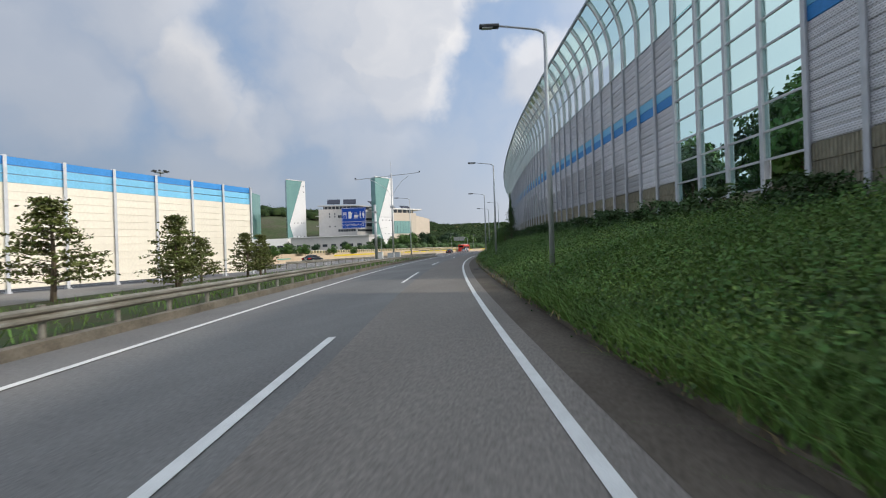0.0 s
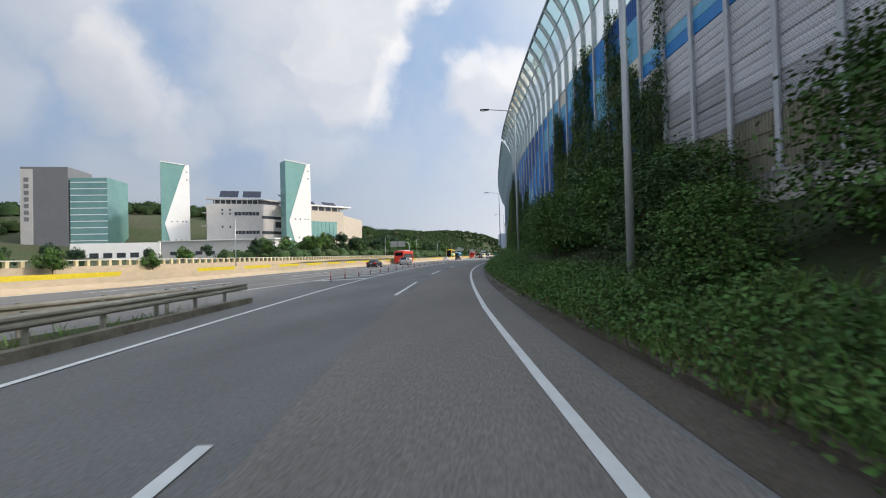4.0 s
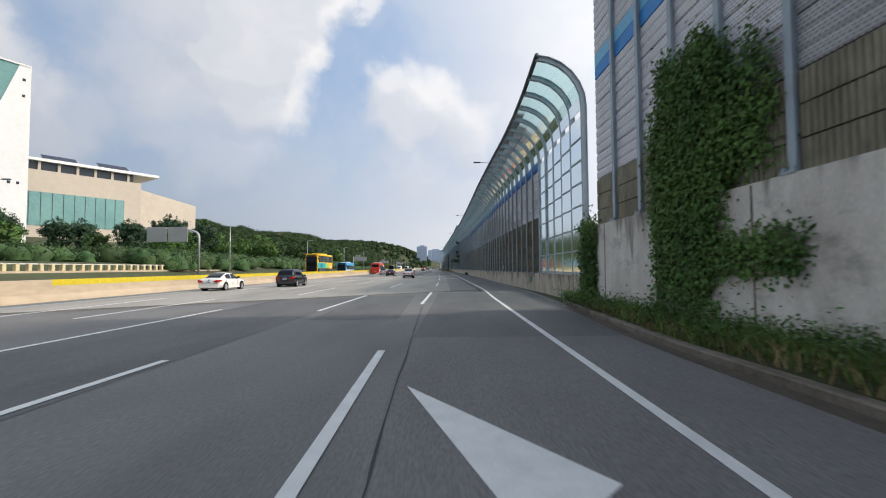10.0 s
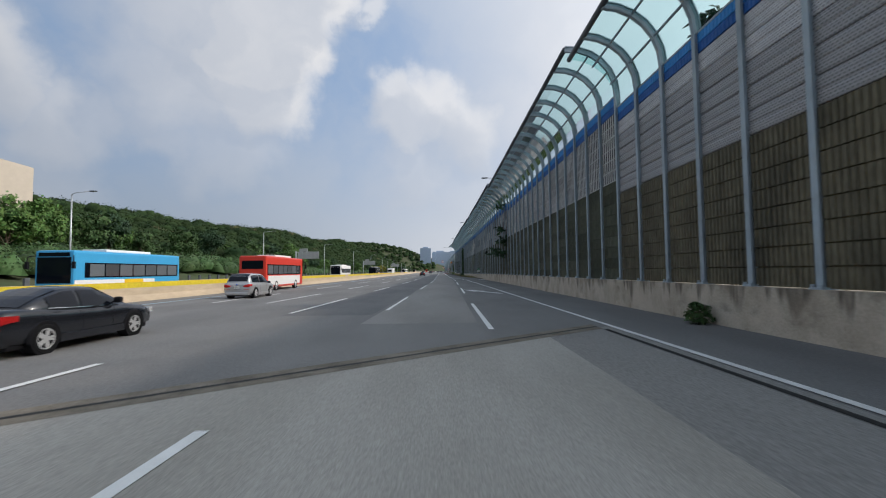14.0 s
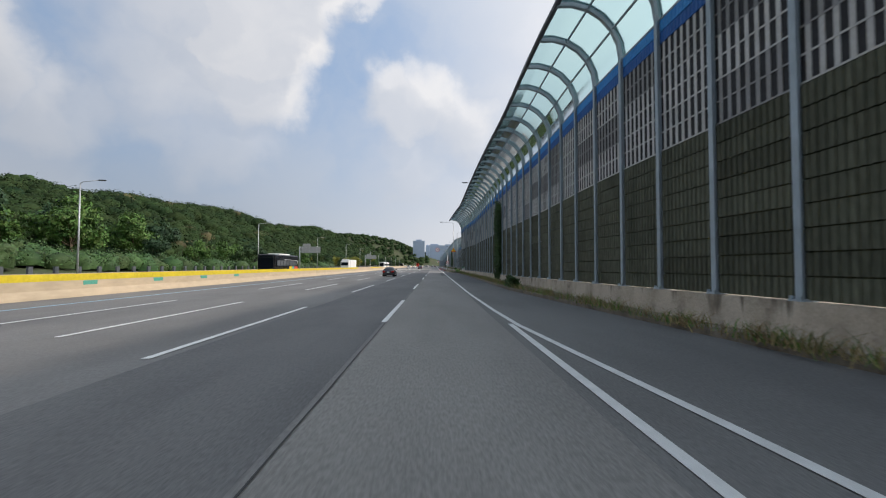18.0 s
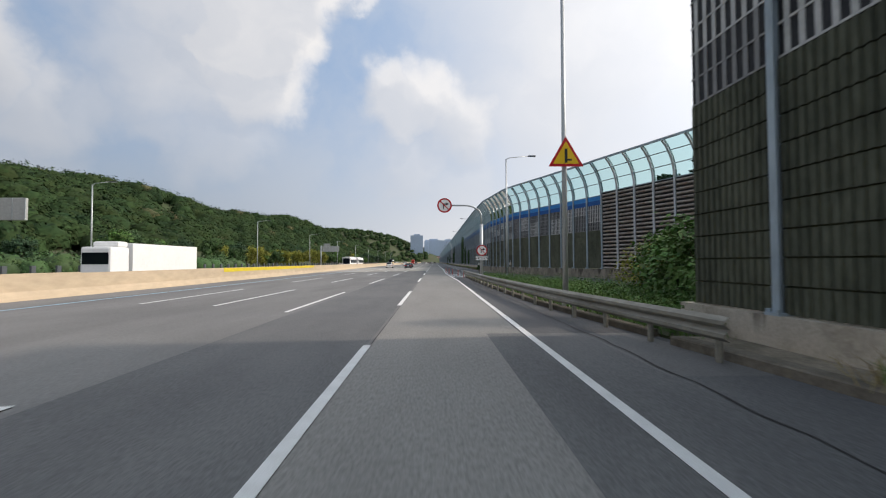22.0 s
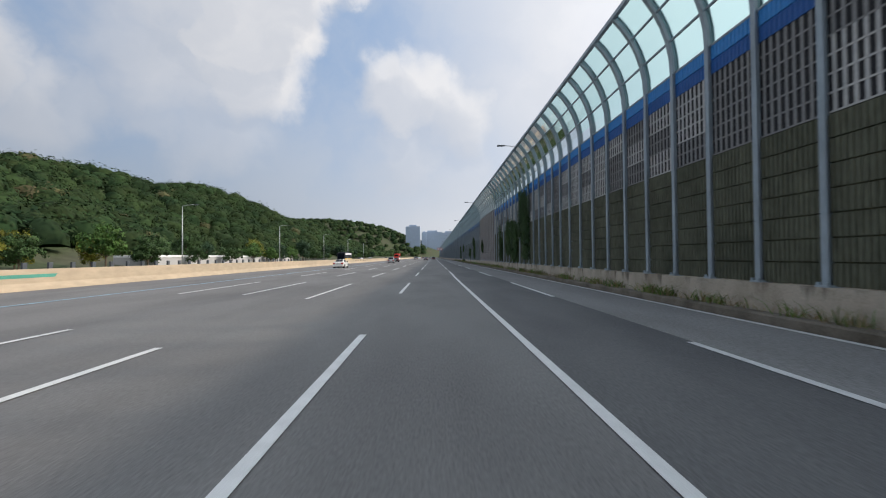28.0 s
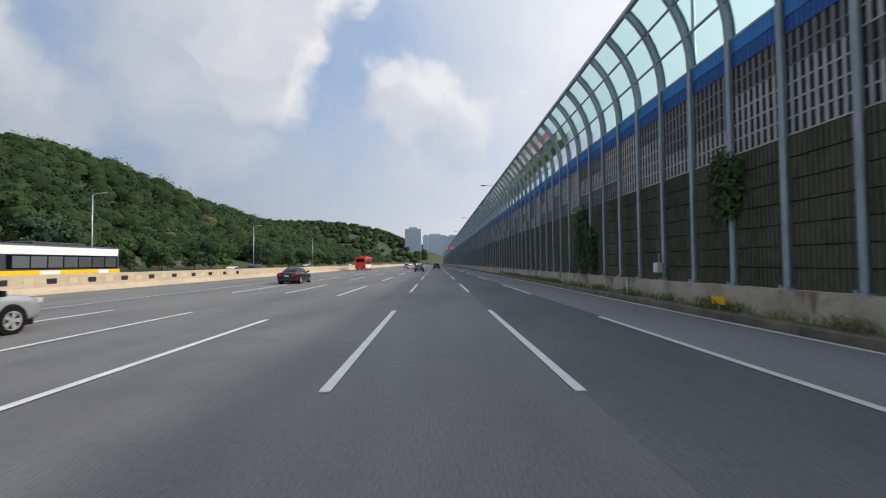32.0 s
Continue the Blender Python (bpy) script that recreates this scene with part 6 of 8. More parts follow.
for j in range(10):
    t0 = .10 + .76 * j / 10
    on_face("mullion", F, G_, t0, t0 + .004, 17, 28.5, .2, BLDG_WIN, gl)
prism("roof_gallery", [(-139.5, 178), (-119, 207), (-140, 225), (-160, 197)], 36, 39, BLDG_WIN, wing)
prism("roof", [(-142, 172), (-112.5, 213), (-138, 231), (-166, 192)], 39, 40, BLDG_WHITE, wing)
for j in range(7):
    on_face("gallery_post", F, G_, .1 + j * .13, .12 + j * .13, 36, 39, -.2, BLDG_BEIGE, wing)
for x, y in ((-138, 190), (-128, 203)):
    bm = bmesh.new()
    v = [bm.verts.new(p) for p in ((0, 0, 0), (10, 0, 0), (10, 6, 3.6), (0, 6, 3.6), (0, 0, .3), (10, 0, .3), (10, 6, 3.9), (0, 6, 3.9))]
    for q in ((0, 1, 2, 3), (4, 5, 6, 7), (0, 1, 5, 4), (1, 2, 6, 5), (2, 3, 7, 6), (3, 0, 4, 7)):
        bm.faces.new([v[i] for i in q])
    part("roof_panel", bm, SOLAR, wing).matrix_basis = pose(x, y, 40, 0, 0, 55)
hall = thing("long_hall", pose(0, 0, 0), "plain beige hall with a sloping roofline", "building")
bm = bmesh.new()
ft = [(-138, 208), (-118.8, 251.6), (-140, 264), (-160, 224)]
lo = [bm.verts.new((x, y, 2)) for x, y in ft]
hi = [bm.verts.new((x, y, z)) for (x, y), z in zip(ft, (40, 33, 33, 40))]
bm.faces.new(lo)
bm.faces.new(hi)
for k in range(4):
    bm.faces.new((lo[k], lo[(k + 1) % 4], hi[(k + 1) % 4], hi[k]))
part("wall", bm, BLDG_BEIGE, hall)
low = thing("low_annex", pose(0, 0, 0), "low pale grey annex in front of the office", "building")
prism("wall", [(-196, 128), (-132, 142), (-128, 158), (-190, 150)], 2, 14.5, BLDG_GREY, low)
prism("roof", [(-197, 127), (-131, 141.2), (-127, 159), (-191, 151)], 14.5, 15.1, BLDG_WHITE, low)
for j in range(8):
    on_face("window", (-196, 128), (-132, 142), .08 + j * .11, .14 + j * .11, 6.5, 8.5, .08, BLDG_WIN, low)


def slant_tower(x, y, ang, w, h, label):
    """A slab tower whose face is split aslant into green glass and white cladding."""
    t = thing("office_tower", pose(x, y, 2, 0, 0, ang), label, "building", "twin towers")
    bm = bmesh.new()
    top = [bm.verts.new(p) for p in ((0, 0, h + 1.2), (w, 0, h), (w, 9, h), (0, 9, h + 1.2))]
    bot = [bm.verts.new(p) for p in ((0, 0, 0), (w, 0, 0), (w, 9, 0), (0, 9, 0))]
    bm.faces.new(top)
    bm.faces.new(bot)
    for k in range(4):
        bm.faces.new((bot[k], bot[(k + 1) % 4], top[(k + 1) % 4], top[k]))
    core = part("core", bm, BLDG_GLASS, t, "green glass curtain wall")

    def plate(pts, y0, nm, m, par=t):
        bm = bmesh.new()
        f = [bm.verts.new((px, y0, pz)) for px, pz in pts]
        g = [bm.verts.new((px, y0 + .25, pz)) for px, pz in pts]
        bm.faces.new(f)
        bm.faces.new(g)
        for k in range(len(pts)):
            bm.faces.new((f[k], f[(k + 1) % len(pts)], g[(k + 1) % len(pts)], g[k]))
        return part(nm, bm, m, par)
    wp = plate([(w * .86, h + .25), (w, h), (w, 0), (w * .52, 0), (w * .12, h * .40)], -.3, "white_cladding", BLDG_WHITE)
    part("white_side", boxed(w, w + .3, -.3, 9, 0, h), BLDG_WHITE, t)
    for fx, fz in ((.92, .93), (.92, .85), (.36, .42), (.56, .42), (.76, .42), (.88, .42), (.5, .23), (.7, .23), (.88, .23), (.62, .15), (.82, .15)):
        part("window", boxed(w * fx - .35, w * fx + .35, -.36, -.28, h * fz - .4, h * fz + .4), BLDG_WIN, wp)
    for j in range(1, 22):
        plate([(0, h * j / 22), (w * .985, h * j / 22), (w * .985, h * j / 22 + .12), (0, h * j / 22 + .12)], -.06, "transom", BLDG_GLASS, core)
    plate([(-.3, h + 1.0), (w + .3, h - .2), (w + .3, h + .3), (-.3, h + 1.6)], -.4, "roof_edge", BLDG_WHITE)
    return t


slant_tower(-130, 152, 50, 15.5, 60, "slab tower of green glass and slanting white cladding")
slant_tower(-213, 147, 45, 15.5, 63.5, "slab tower of green glass and slanting white cladding")

of = thing("dark_office_tower", pose(0, 0, 0), "dark grey office tower with a pale lettered strip", "building")
prism("wall", [(-299, 130), (-274, 139), (-282, 162), (-307, 153)], 0, 65.5, BLDG_DARK, of)
on_face("pale_strip", (-299, 130), (-274, 139), .0, .26, 0, 64, .2, BLDG_GREY, of)
for j in range(7):
    on_face("lettering_bar", (-299, 130), (-274, 139), .08, .18, 56 - j * 4.2, 58.6 - j * 4.2, .4, BLDG_DARK, of)
og = thing("glass_office", pose(0, 0, 0), "green glass office block with white floor bands", "building")
prism("wall", [(-273, 139.5), (-252, 146), (-259, 168), (-280, 161)], 0, 58.5, BLDG_GLASS, og)
for j in range(13):
    on_face("floor_band", (-273, 139.5), (-252, 146), .0, 1.0, 5 + j * 4.2, 5.5 + j * 4.2, .15, BLDG_WHITE, og)
lh = thing("low_white_hall", pose(0, 0, 0), "long low white hall with dark windows", "building")
prism("wall", [(-250, 120), (-208, 140), (-214, 156), (-258, 138)], 2, 15, BLDG_WHITE, lh)
for j in range(6):
    on_face("window", (-250, 120), (-208, 140), .06 + j * .15, .16 + j * .15, 6, 9, .1, BLDG_WIN, lh)
far = []
random.seed(8)
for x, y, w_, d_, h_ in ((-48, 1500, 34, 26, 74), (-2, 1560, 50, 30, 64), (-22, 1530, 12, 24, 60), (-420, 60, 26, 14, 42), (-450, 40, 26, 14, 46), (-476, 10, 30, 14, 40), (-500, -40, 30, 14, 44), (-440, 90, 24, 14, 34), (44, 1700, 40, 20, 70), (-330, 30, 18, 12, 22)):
    fb = thing("apartment_block", pose(x, y, 0), "far tower block, the most distant painted pale blue for haze", "building", "far tower blocks")
    # blocks beyond 1000 m get the painted haze on walls, roofs and windows
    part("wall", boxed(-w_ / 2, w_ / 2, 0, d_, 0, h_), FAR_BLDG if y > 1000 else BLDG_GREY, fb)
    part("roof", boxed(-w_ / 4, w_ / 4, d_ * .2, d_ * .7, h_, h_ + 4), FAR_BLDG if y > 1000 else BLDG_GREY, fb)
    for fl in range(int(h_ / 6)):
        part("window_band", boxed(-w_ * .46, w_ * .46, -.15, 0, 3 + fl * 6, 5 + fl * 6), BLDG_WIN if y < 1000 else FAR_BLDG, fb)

# terrace wall with pale balusters beyond the opposite carriageway
TER = [(-120, -60), (-60, -52), (0, -47.5), (70, -46), (140, -46)]
tagged(sweep("terrace_wall", -120, 130, TER, [(0, -.2), (0, 1.7), (-.4, 1.7), (-.4, -.2)], CONCRETE_TAN, step=8), "tan concrete terrace wall", "wall", kind="structure")
bal = thing("balustrade", pose(0, 0, 0), "row of pale yellow balusters on the terrace wall", "railing", kind="structure")
bmesh_b = bpy.data.meshes.new("baluster")
bm = boxed(-.2, .2, -.22, .22, 0, .75, bevel=.04)
bm.to_mesh(bmesh_b)
bm.free()
bmesh_b.materials.append(mat("pale_yellow_paint", (.66, .56, .33), .7, var=.1, scale=1))
s = -60
while s < 110:
    share("baluster", bmesh_b, at(s, lerp(TER, s) - .2, 1.7), bal)
    s += 1.5
sweep("top_rail", -60, 110, TER, [(.02, 2.45), (.02, 2.57), (-.42, 2.57), (-.42, 2.45)], CONCRETE, bal, step=8)

# fence with dark posts beyond the opposite carriageway
fen = thing("verge_fence", pose(0, 0, 0), "row of dark verge posts on a low concrete edge", "fence", kind="structure")
FEN = [(150, -39.6), (1000, -43.2)]
tagged(sweep("edge_wall", 150, 1000, FEN, [(0, -.1), (0, .75), (-.3, .75), (-.3, -.1)], CONCRETE_TAN, step=20), "low tan concrete edge wall", "wall", kind="structure")
fm = bpy.data.meshes.new("fence_post")
bm = boxed(-.12, .12, -.25, .25, 0, .75, bevel=.03)
bm.to_mesh(fm)
bm.free()
fm.materials.append(RAIL_DARK)
s = 152
while s < 640:
    share("fence_post", fm, at(s, lerp(FEN, s) - .15, .74), fen)
    s += 3.0
sheds = thing("long_greenhouse", at(590, -56, 0), "long low pale greenhouse at the foot of the hill", "greenhouse")
part("roof", boxed(-4, 4, -40, 40, 2.0, 2.5, bevel=.15), BLDG_WHITE, sheds)
part("wall", boxed(-3.9, 3.9, -40, 40, 0, 2.0), BLDG_GREY, sheds)

# ---- vehicles ----
def loft(bm, rings, cap=True):
    rows = [[bm.verts.new(p) for p in r] for r in rings]
    n = len(rows[0])
    for a, b in zip(rows, rows[1:]):
        for k in range(n):
            bm.faces.new((a[k], a[(k + 1) % n], b[(k + 1) % n], b[k]))
    if cap:
        bm.faces.new(rows[0])
        bm.faces.new(rows[-1])
    return rows


def wheel(parent, x, y, r, w, side, name="wheel"):
    hub = new(name)
    hub.parent = parent
    hub.matrix_basis = pose(x, y, r) @ Matrix.Diagonal((side, 1, 1, 1))
    bm = bmesh.new()
    n = 28
    prof = [(-w / 2 + .0, r * .66), (-w / 2, r * .92), (-w / 2 + .03, r), (w / 2 - .03, r), (w / 2, r * .92), (w / 2, r * .70), (w / 2 - .03, r * .66)]
    loft(bm, [[(px, pr * math.cos(k * math.tau / n), pr * math.sin(k * math.tau / n)) for px, pr in prof] for k in range(n)] + [[(px, pr, 0) for px, pr in prof]], cap=False)
    bmesh.ops.remove_doubles(bm, verts=bm.verts, dist=1e-5)
    part("tyre", bm, RUBBER, hub, smooth=False)
    bm = bmesh.new()
    tube(bm, [(w / 2 - .10, 0, 0), (w / 2 - .09, 0, 0)], r * .66, n)
    part("brake_disc", bm, TRIM, hub)
    bm = bmesh.new()
    for k in range(n):
        a, b = k * math.tau / n, (k + 1) * math.tau / n
        q = [(w / 2 - .005, r * .70), (w / 2 - .005, r * .62), (w / 2 - .06, r * .61)]
        pa = [bm.verts.new((px, pr * math.cos(a), pr * math.sin(a))) for px, pr in q]
        pb = [bm.verts.new((px, pr * math.cos(b), pr * math.sin(b))) for px, pr in q]
        for i in range(2):
            bm.faces.new((pa[i], pa[i + 1], pb[i + 1], pb[i]))
    for k in range(5):
        for off in (-.16, .16):
            a = k * math.tau / 5 + off
            ca, sa = math.cos(a), math.sin(a)
            vs = []
            for px in (w / 2 - .05, w / 2 - .015):
                for rr, hw in ((r * .12, .035), (r * .65, .022)):
                    vs += [bm.verts.new((px, rr * ca - hw * sa, rr * sa + hw * ca)), bm.verts.new((px, rr * ca + hw * sa, rr * sa - hw * ca))]
            for q in ((4, 5, 7, 6), (0, 4, 6, 2), (1, 3, 7, 5), (0, 1, 5, 4), (2, 6, 7, 3)):
                bm.faces.new([vs[i] for i in q])
    tube(bm, [(w / 2 - .05, 0, 0), (w / 2 - .008, 0, 0)], r * .16, 12)
    part("rim", bm, RIM, hub)
    return hub


CAR_KINDS = {
    # half width, then body (y, low, shoulder, width share) from the tail, cabin (y, foot, roof, foot width, roof width), axles, wheel radius
    "coupe_suv": (.94, [(0, .46, .72, .74), (.04, .38, .93, .88), (.14, .33, 1.08, .95), (.42, .30, 1.12, .985), (.9, .28, 1.10, 1.0), (1.9, .28, 1.05, 1.0), (3.1, .28, 1.03, 1.0), (3.5, .28, 1.04, .99), (4.1, .30, .99, .97), (4.5, .34, .88, .90), (4.64, .40, .72, .78), (4.67, .46, .60, .70)],
                  [(.22, 1.09, 1.11, .74, .66), (.75, 1.11, 1.40, .83, .68), (1.35, 1.08, 1.61, .86, .67), (1.9, 1.06, 1.69, .865, .66), (2.4, 1.05, 1.70, .865, .65), (2.85, 1.04, 1.64, .86, .64), (3.35, 1.03, 1.30, .84, .68), (3.68, 1.02, 1.05, .80, .72)], (.92, 3.73), .365),
    "sedan": (.93, [(0, .45, .72, .74), (.05, .34, .92, .88), (.2, .28, 1.0, .94), (.7, .24, 1.01, .985), (1.4, .22, .96, 1.0), (2.6, .22, .93, 1.0), (3.6, .22, .93, .99), (4.3, .24, .85, .95), (4.75, .28, .72, .86), (4.86, .36, .58, .74)],
              [(.62, .99, 1.01, .72, .64), (1.1, .98, 1.23, .80, .62), (1.7, .95, 1.42, .84, .60), (2.2, .93, 1.455, .845, .595), (2.7, .92, 1.43, .845, .59), (3.2, .92, 1.22, .83, .62), (3.75, .91, .94, .79, .68)], (1.0, 3.86), .335),
    "suv": (.93, [(0, .46, .80, .84), (.04, .38, 1.0, .93), (.12, .33, 1.08, .965), (.5, .30, 1.08, .99), (1.4, .28, 1.04, 1.0), (2.7, .28, 1.02, 1.0), (3.5, .28, 1.02, .99), (4.1, .30, .97, .96), (4.5, .34, .86, .89), (4.62, .42, .68, .78)],
            [(.10, 1.07, 1.10, .78, .70), (.36, 1.07, 1.52, .83, .67), (.7, 1.06, 1.67, .85, .66), (1.6, 1.03, 1.70, .86, .655), (2.4, 1.02, 1.68, .86, .65), (2.85, 1.02, 1.60, .855, .64), (3.3, 1.01, 1.28, .84, .68), (3.62, 1.0, 1.03, .80, .72)], (.9, 3.6), .355),
}


def car(kind, paint, label, m, group="traffic", detail=True, roof=None, clad=False):
    hw, body, cabin, axles, wr = CAR_KINDS[kind]
    t = thing("car", m, label, "car", group)
    rings = []
    for y, lo, hi, k in body:
        w, h = hw * k, hi - lo
        half = [(0, lo), (w * .86, lo), (w * .955, lo + h * .10), (w * .99, lo + h * .30), (w, lo + h * .52), (w * .985, lo + h * .74), (w * .955, lo + h * .90), (w * .89, hi - h * .015), (w * .70, hi + .012), (0, hi + .022)]
        rings.append([(x, y, z) for x, z in half] + [(-x, y, z) for x, z in half[-2:0:-1]])
    bm = bmesh.new()
    loft(bm, rings)
    part("body", bm, paint, t, smooth=True)
    rings = []
    for y, lo, hi, a, b in cabin:
        h = hi - lo
        half = [(0, lo - .06), (a, lo - .06), (a * .99, lo), (a + (b - a) * .55, lo + h * .6), (b, lo + h * .90), (b * .90, hi - h * .015), (b * .5, hi + .012), (0, hi + .018)]
        rings.append([(x, y, z) for x, z in half] + [(-x, y, z) for x, z in half[-2:0:-1]])
    bm = bmesh.new()
    loft(bm, rings)
    cab = part("cabin", bm, roof or paint, t, smooth=True)

    def cab_at(y):
        ys = [c[0] for c in cabin]
        return [float(np.interp(y, ys, [c[i] for c in cabin])) for i in range(1, 5)]

    def side_pt(y, k, side):
        lo, hi, a, b = cab_at(y)
        h = hi - lo
        kk = k * .90
        x = np.interp(kk, [0, .6, .9], [a * .99, a + (b - a) * .55, b])
        return Vector((side * (x + .016), y, lo + h * kk + .004))
    y0, y1 = cabin[1][0], cabin[-2][0]
    mid = (y0 + y1) / 2 - .1
    for side in (-1, 1):
        for ya, yb, nm in ((y0 + .12, mid - (.015 if clad else .05), "rear_window"), (mid + (.015 if clad else .05), y1 + .16, "front_window")):
            bm = bmesh.new()
            ys = sorted({ya, yb} | {c[0] for c in cabin if ya < c[0] < yb} | {ya + (yb - ya) * i / 6 for i in range(1, 6)})
            rows = [[bm.verts.new(side_pt(y, k, side)) for y in ys] for k in (.07, .36, .6 / .9, .93)]
            for r0, r1 in zip(rows, rows[1:]):
                for i in range(len(ys) - 1):
                    bm.faces.new((r0[i], r0[i + 1], r1[i + 1], r1[i]))
            part(nm, bm, CARGLASS, t)
        if detail:
            bm = bmesh.new()
            tube(bm, [side_pt(y0 + .08 + (y1 + .1 - y0) * i / 10, .035, side) for i in range(11)], .012, 5)
            part("window_trim", bm, CHROME, t)
            for ys in (mid - .75, mid + .28):
                part("door_handle", boxed(side * hw * .99 - .012, side * hw * .99 + .012, ys, ys + .2, .93, .965, bevel=.008), paint, t)
            bm = bmesh.new()
            for yy in (mid, mid - 1.05, mid + 1.0):
                box(bm, side * hw * .998 - .004, side * hw * .998 + .004, yy - .004, yy + .004, .42, .95)
            part("door_gap", bm, TRIM, t)
    # front and rear screens
    for a, b, nm in ((0, 3 if kind == "coupe_suv" else 2, "rear_screen"), (len(cabin) - 1, len(cabin) - 3, "windscreen")) + (((2, 5, "roof_panel"),) if clad else ()):
        bm = bmesh.new()
        rows = []
        ya, yb = cabin[a][0], cabin[b][0]
        for i in range(7):
            y = ya + (yb - ya) * ((.06 + .90 * i / 6) if nm != "roof_panel" else i / 6)
            lo, hi, aw, bw = cab_at(y)
            h = hi - lo
            off = .012
            rows.append([bm.verts.new((k * bw * .93, y + (-off if a == 0 else 0 if nm == "roof_panel" else off), np.interp(abs(k), [0, .55, 1], [hi + .018, hi + .014, hi - h * .015]) + (.010 if nm != "roof_panel" else .006))) for k in np.linspace(-1, 1, 9)])
        for r0, r1 in zip(rows, rows[1:]):
            for k in range(8):
                bm.faces.new((r0[k], r0[k + 1], r1[k + 1], r1[k]))
        part(nm, bm, CARGLASS, t)
    for y in axles:
        for side in (-1, 1):
            wheel(t, side * (hw - .098), y, wr, .235, side)
            bm = bmesh.new()
            n = 16
            for k in range(n):
                a, b = math.pi * k / n - .15, math.pi * (k + 1) / n - .15 + (.3 if k == n - 1 else 0)
                q = [bm.verts.new((side * xx, y + rr * math.cos(c), wr + rr * math.sin(c))) for c in (a, b) for xx, rr in ((hw * .93, wr + .035), (hw * 1.004, wr + .035), (hw * 1.008, wr + .085 if clad else wr + .055), (hw * .95, wr + .085))]
                for i in range(3):
                    bm.faces.new((q[i], q[i + 1], q[i + 5], q[i + 4]))
            bmesh.ops.remove_doubles(bm, verts=bm.verts, dist=1e-4)
            part("wheel_arch", bm, TRIM, t)
            bm = bmesh.new()
            tube(bm, [(side * (hw * .70), y, wr), (side * (hw * 1.001), y, wr)], wr + .03, 24)
            part("arch_lining", bm, TRIM, t)
    L = body[-1][0]
    for side in (-1, 1):
        part("sill", boxed(side * hw * .95 - .05, side * hw * .95 + .05, axles[0] + wr + .05, axles[1] - wr - .05, .20, .45 if clad else .40, bevel=.02), TRIM if clad else paint, t)
        bm = bmesh.new()
        ym = cabin[-2][0] - .02
        box(bm, side * (hw + .02) - .10, side * (hw + .02) + .10, ym - .07, ym + .06, .98, 1.14, bevel=.05)
        box(bm, side * (hw - .12), side * (hw - .04), ym - .03, ym + .03, .99, 1.03)
        part("mirror", bm, TRIM, t)
    # tail
    w = hw
    z1 = body[2][2]
    for side in (-1, 1):
        bm = bmesh.new()
        rows = []
        for k in np.linspace(.46, .985, 9):
            y = float(np.interp(k, [.46, .74, .88, .95, 1.0], [-.045, -.04, -.015, .08, .30]))
            lo_z, hi_z = float(np.interp(k, [.46, .62, .85, .985], [z1 - .26, z1 - .31, z1 - .31, z1 - .22])), float(np.interp(k, [.46, .62, .9, .985], [z1 - .21, z1 - .13, z1 - .09, z1 - .10]))
            rows.append([bm.verts.new(p) for p in ((side * w * k, y, lo_z), (side * w * k * 1.005, y - .012, (lo_z + hi_z) / 2), (side * w * k, y + .01, hi_z), (side * w * k * .97, y + .16, hi_z), (side * w * k * .97, y + .16, lo_z))])
        for r0, r1 in zip(rows, rows[1:]):
            for i in range(5):
                bm.faces.new((r0[i], r0[(i + 1) % 5], r1[(i + 1) % 5], r1[i]))
        bm.faces.new(rows[0])
        bm.faces.new(rows[-1])
        part("tail_lamp", bm, LAMP_RED, t)
        bm = bmesh.new()
        box(bm, side * w * .74 - .16, side * w * .74 + .16, L - .22, L - .06, body[-2][2] - .12, body[-2][2] + .02, bevel=.03)
        part("headlamp", bm, LAMP_CLEAR, t)
        if detail:
            part("reflector", boxed(side * w * .70 - .17, side * w * .70 + .17, -.02, .08, .62, .642), LAMP_RED, t)
    part("rear_bumper", boxed(-w * .86, w * .86, -.02, .40, .24, .60 if clad else .48, bevel=.09), TRIM if clad else paint, t)
    # black underside block, added to deepen the shadow beneath the car
    part("underbody", boxed(-w * .84, w * .84, .25, L - .25, .17, .36, bevel=.04), TRIM, t)
    if clad:
        part("skid_plate", boxed(-w * .55, w * .55, -.05, .05, .32, .42, bevel=.02), RIM, t, "silver skid plate")
        bm = bmesh.new()
        for x in (-.70, -.61):
            tube(bm, [(x, -.05, .31), (x, .2, .31)], .035, 10)
        part("exhaust", bm, CHROME, t)
        part("spoiler", boxed(-w * .74, w * .74, .14, .26, 1.115, 1.14, bevel=.01), paint, t)
        bm = bmesh.new()
        v = [bm.verts.new(p) for p in ((-.03, 1.30, 1.66), (.03, 1.30, 1.66), (.0, 1.42, 1.66), (0, 1.24, 1.74))]
        for q in ((0, 1, 3), (1, 2, 3), (2, 0, 3)):
            bm.faces.new([v[i] for i in q])
        box(bm, -.04, .04, 1.24, 1.46, 1.58, 1.67, bevel=.01)
        part("antenna_fin", bm, WHITE, t)
    pl = part("number_plate", boxed(-.17, .17, -.028, .0, z1 - .37, z1 - .20), PLATE, t)
    for i in range(5):
        part("plate_bar", boxed(-.13 + i * .055, -.095 + i * .055, -.031, -.026, z1 - .325, z1 - .245), DARKBAR, pl)
    if detail:
        bm = bmesh.new()
        tube(bm, [(0, -.02, z1 - .11), (0, -.005, z1 - .11)], .042, 14)
        part("round_emblem", bm, SIGN_BLUE, t)
        bm = bmesh.new()
        box(bm, -w * .66, w * .66, -.016, .0, z1 - .165, z1 - .155)
        box(bm, -w * .60, w * .60, -.019, .0, .62, .63)
        part("tailgate_gap", bm, TRIM, t)
    return t


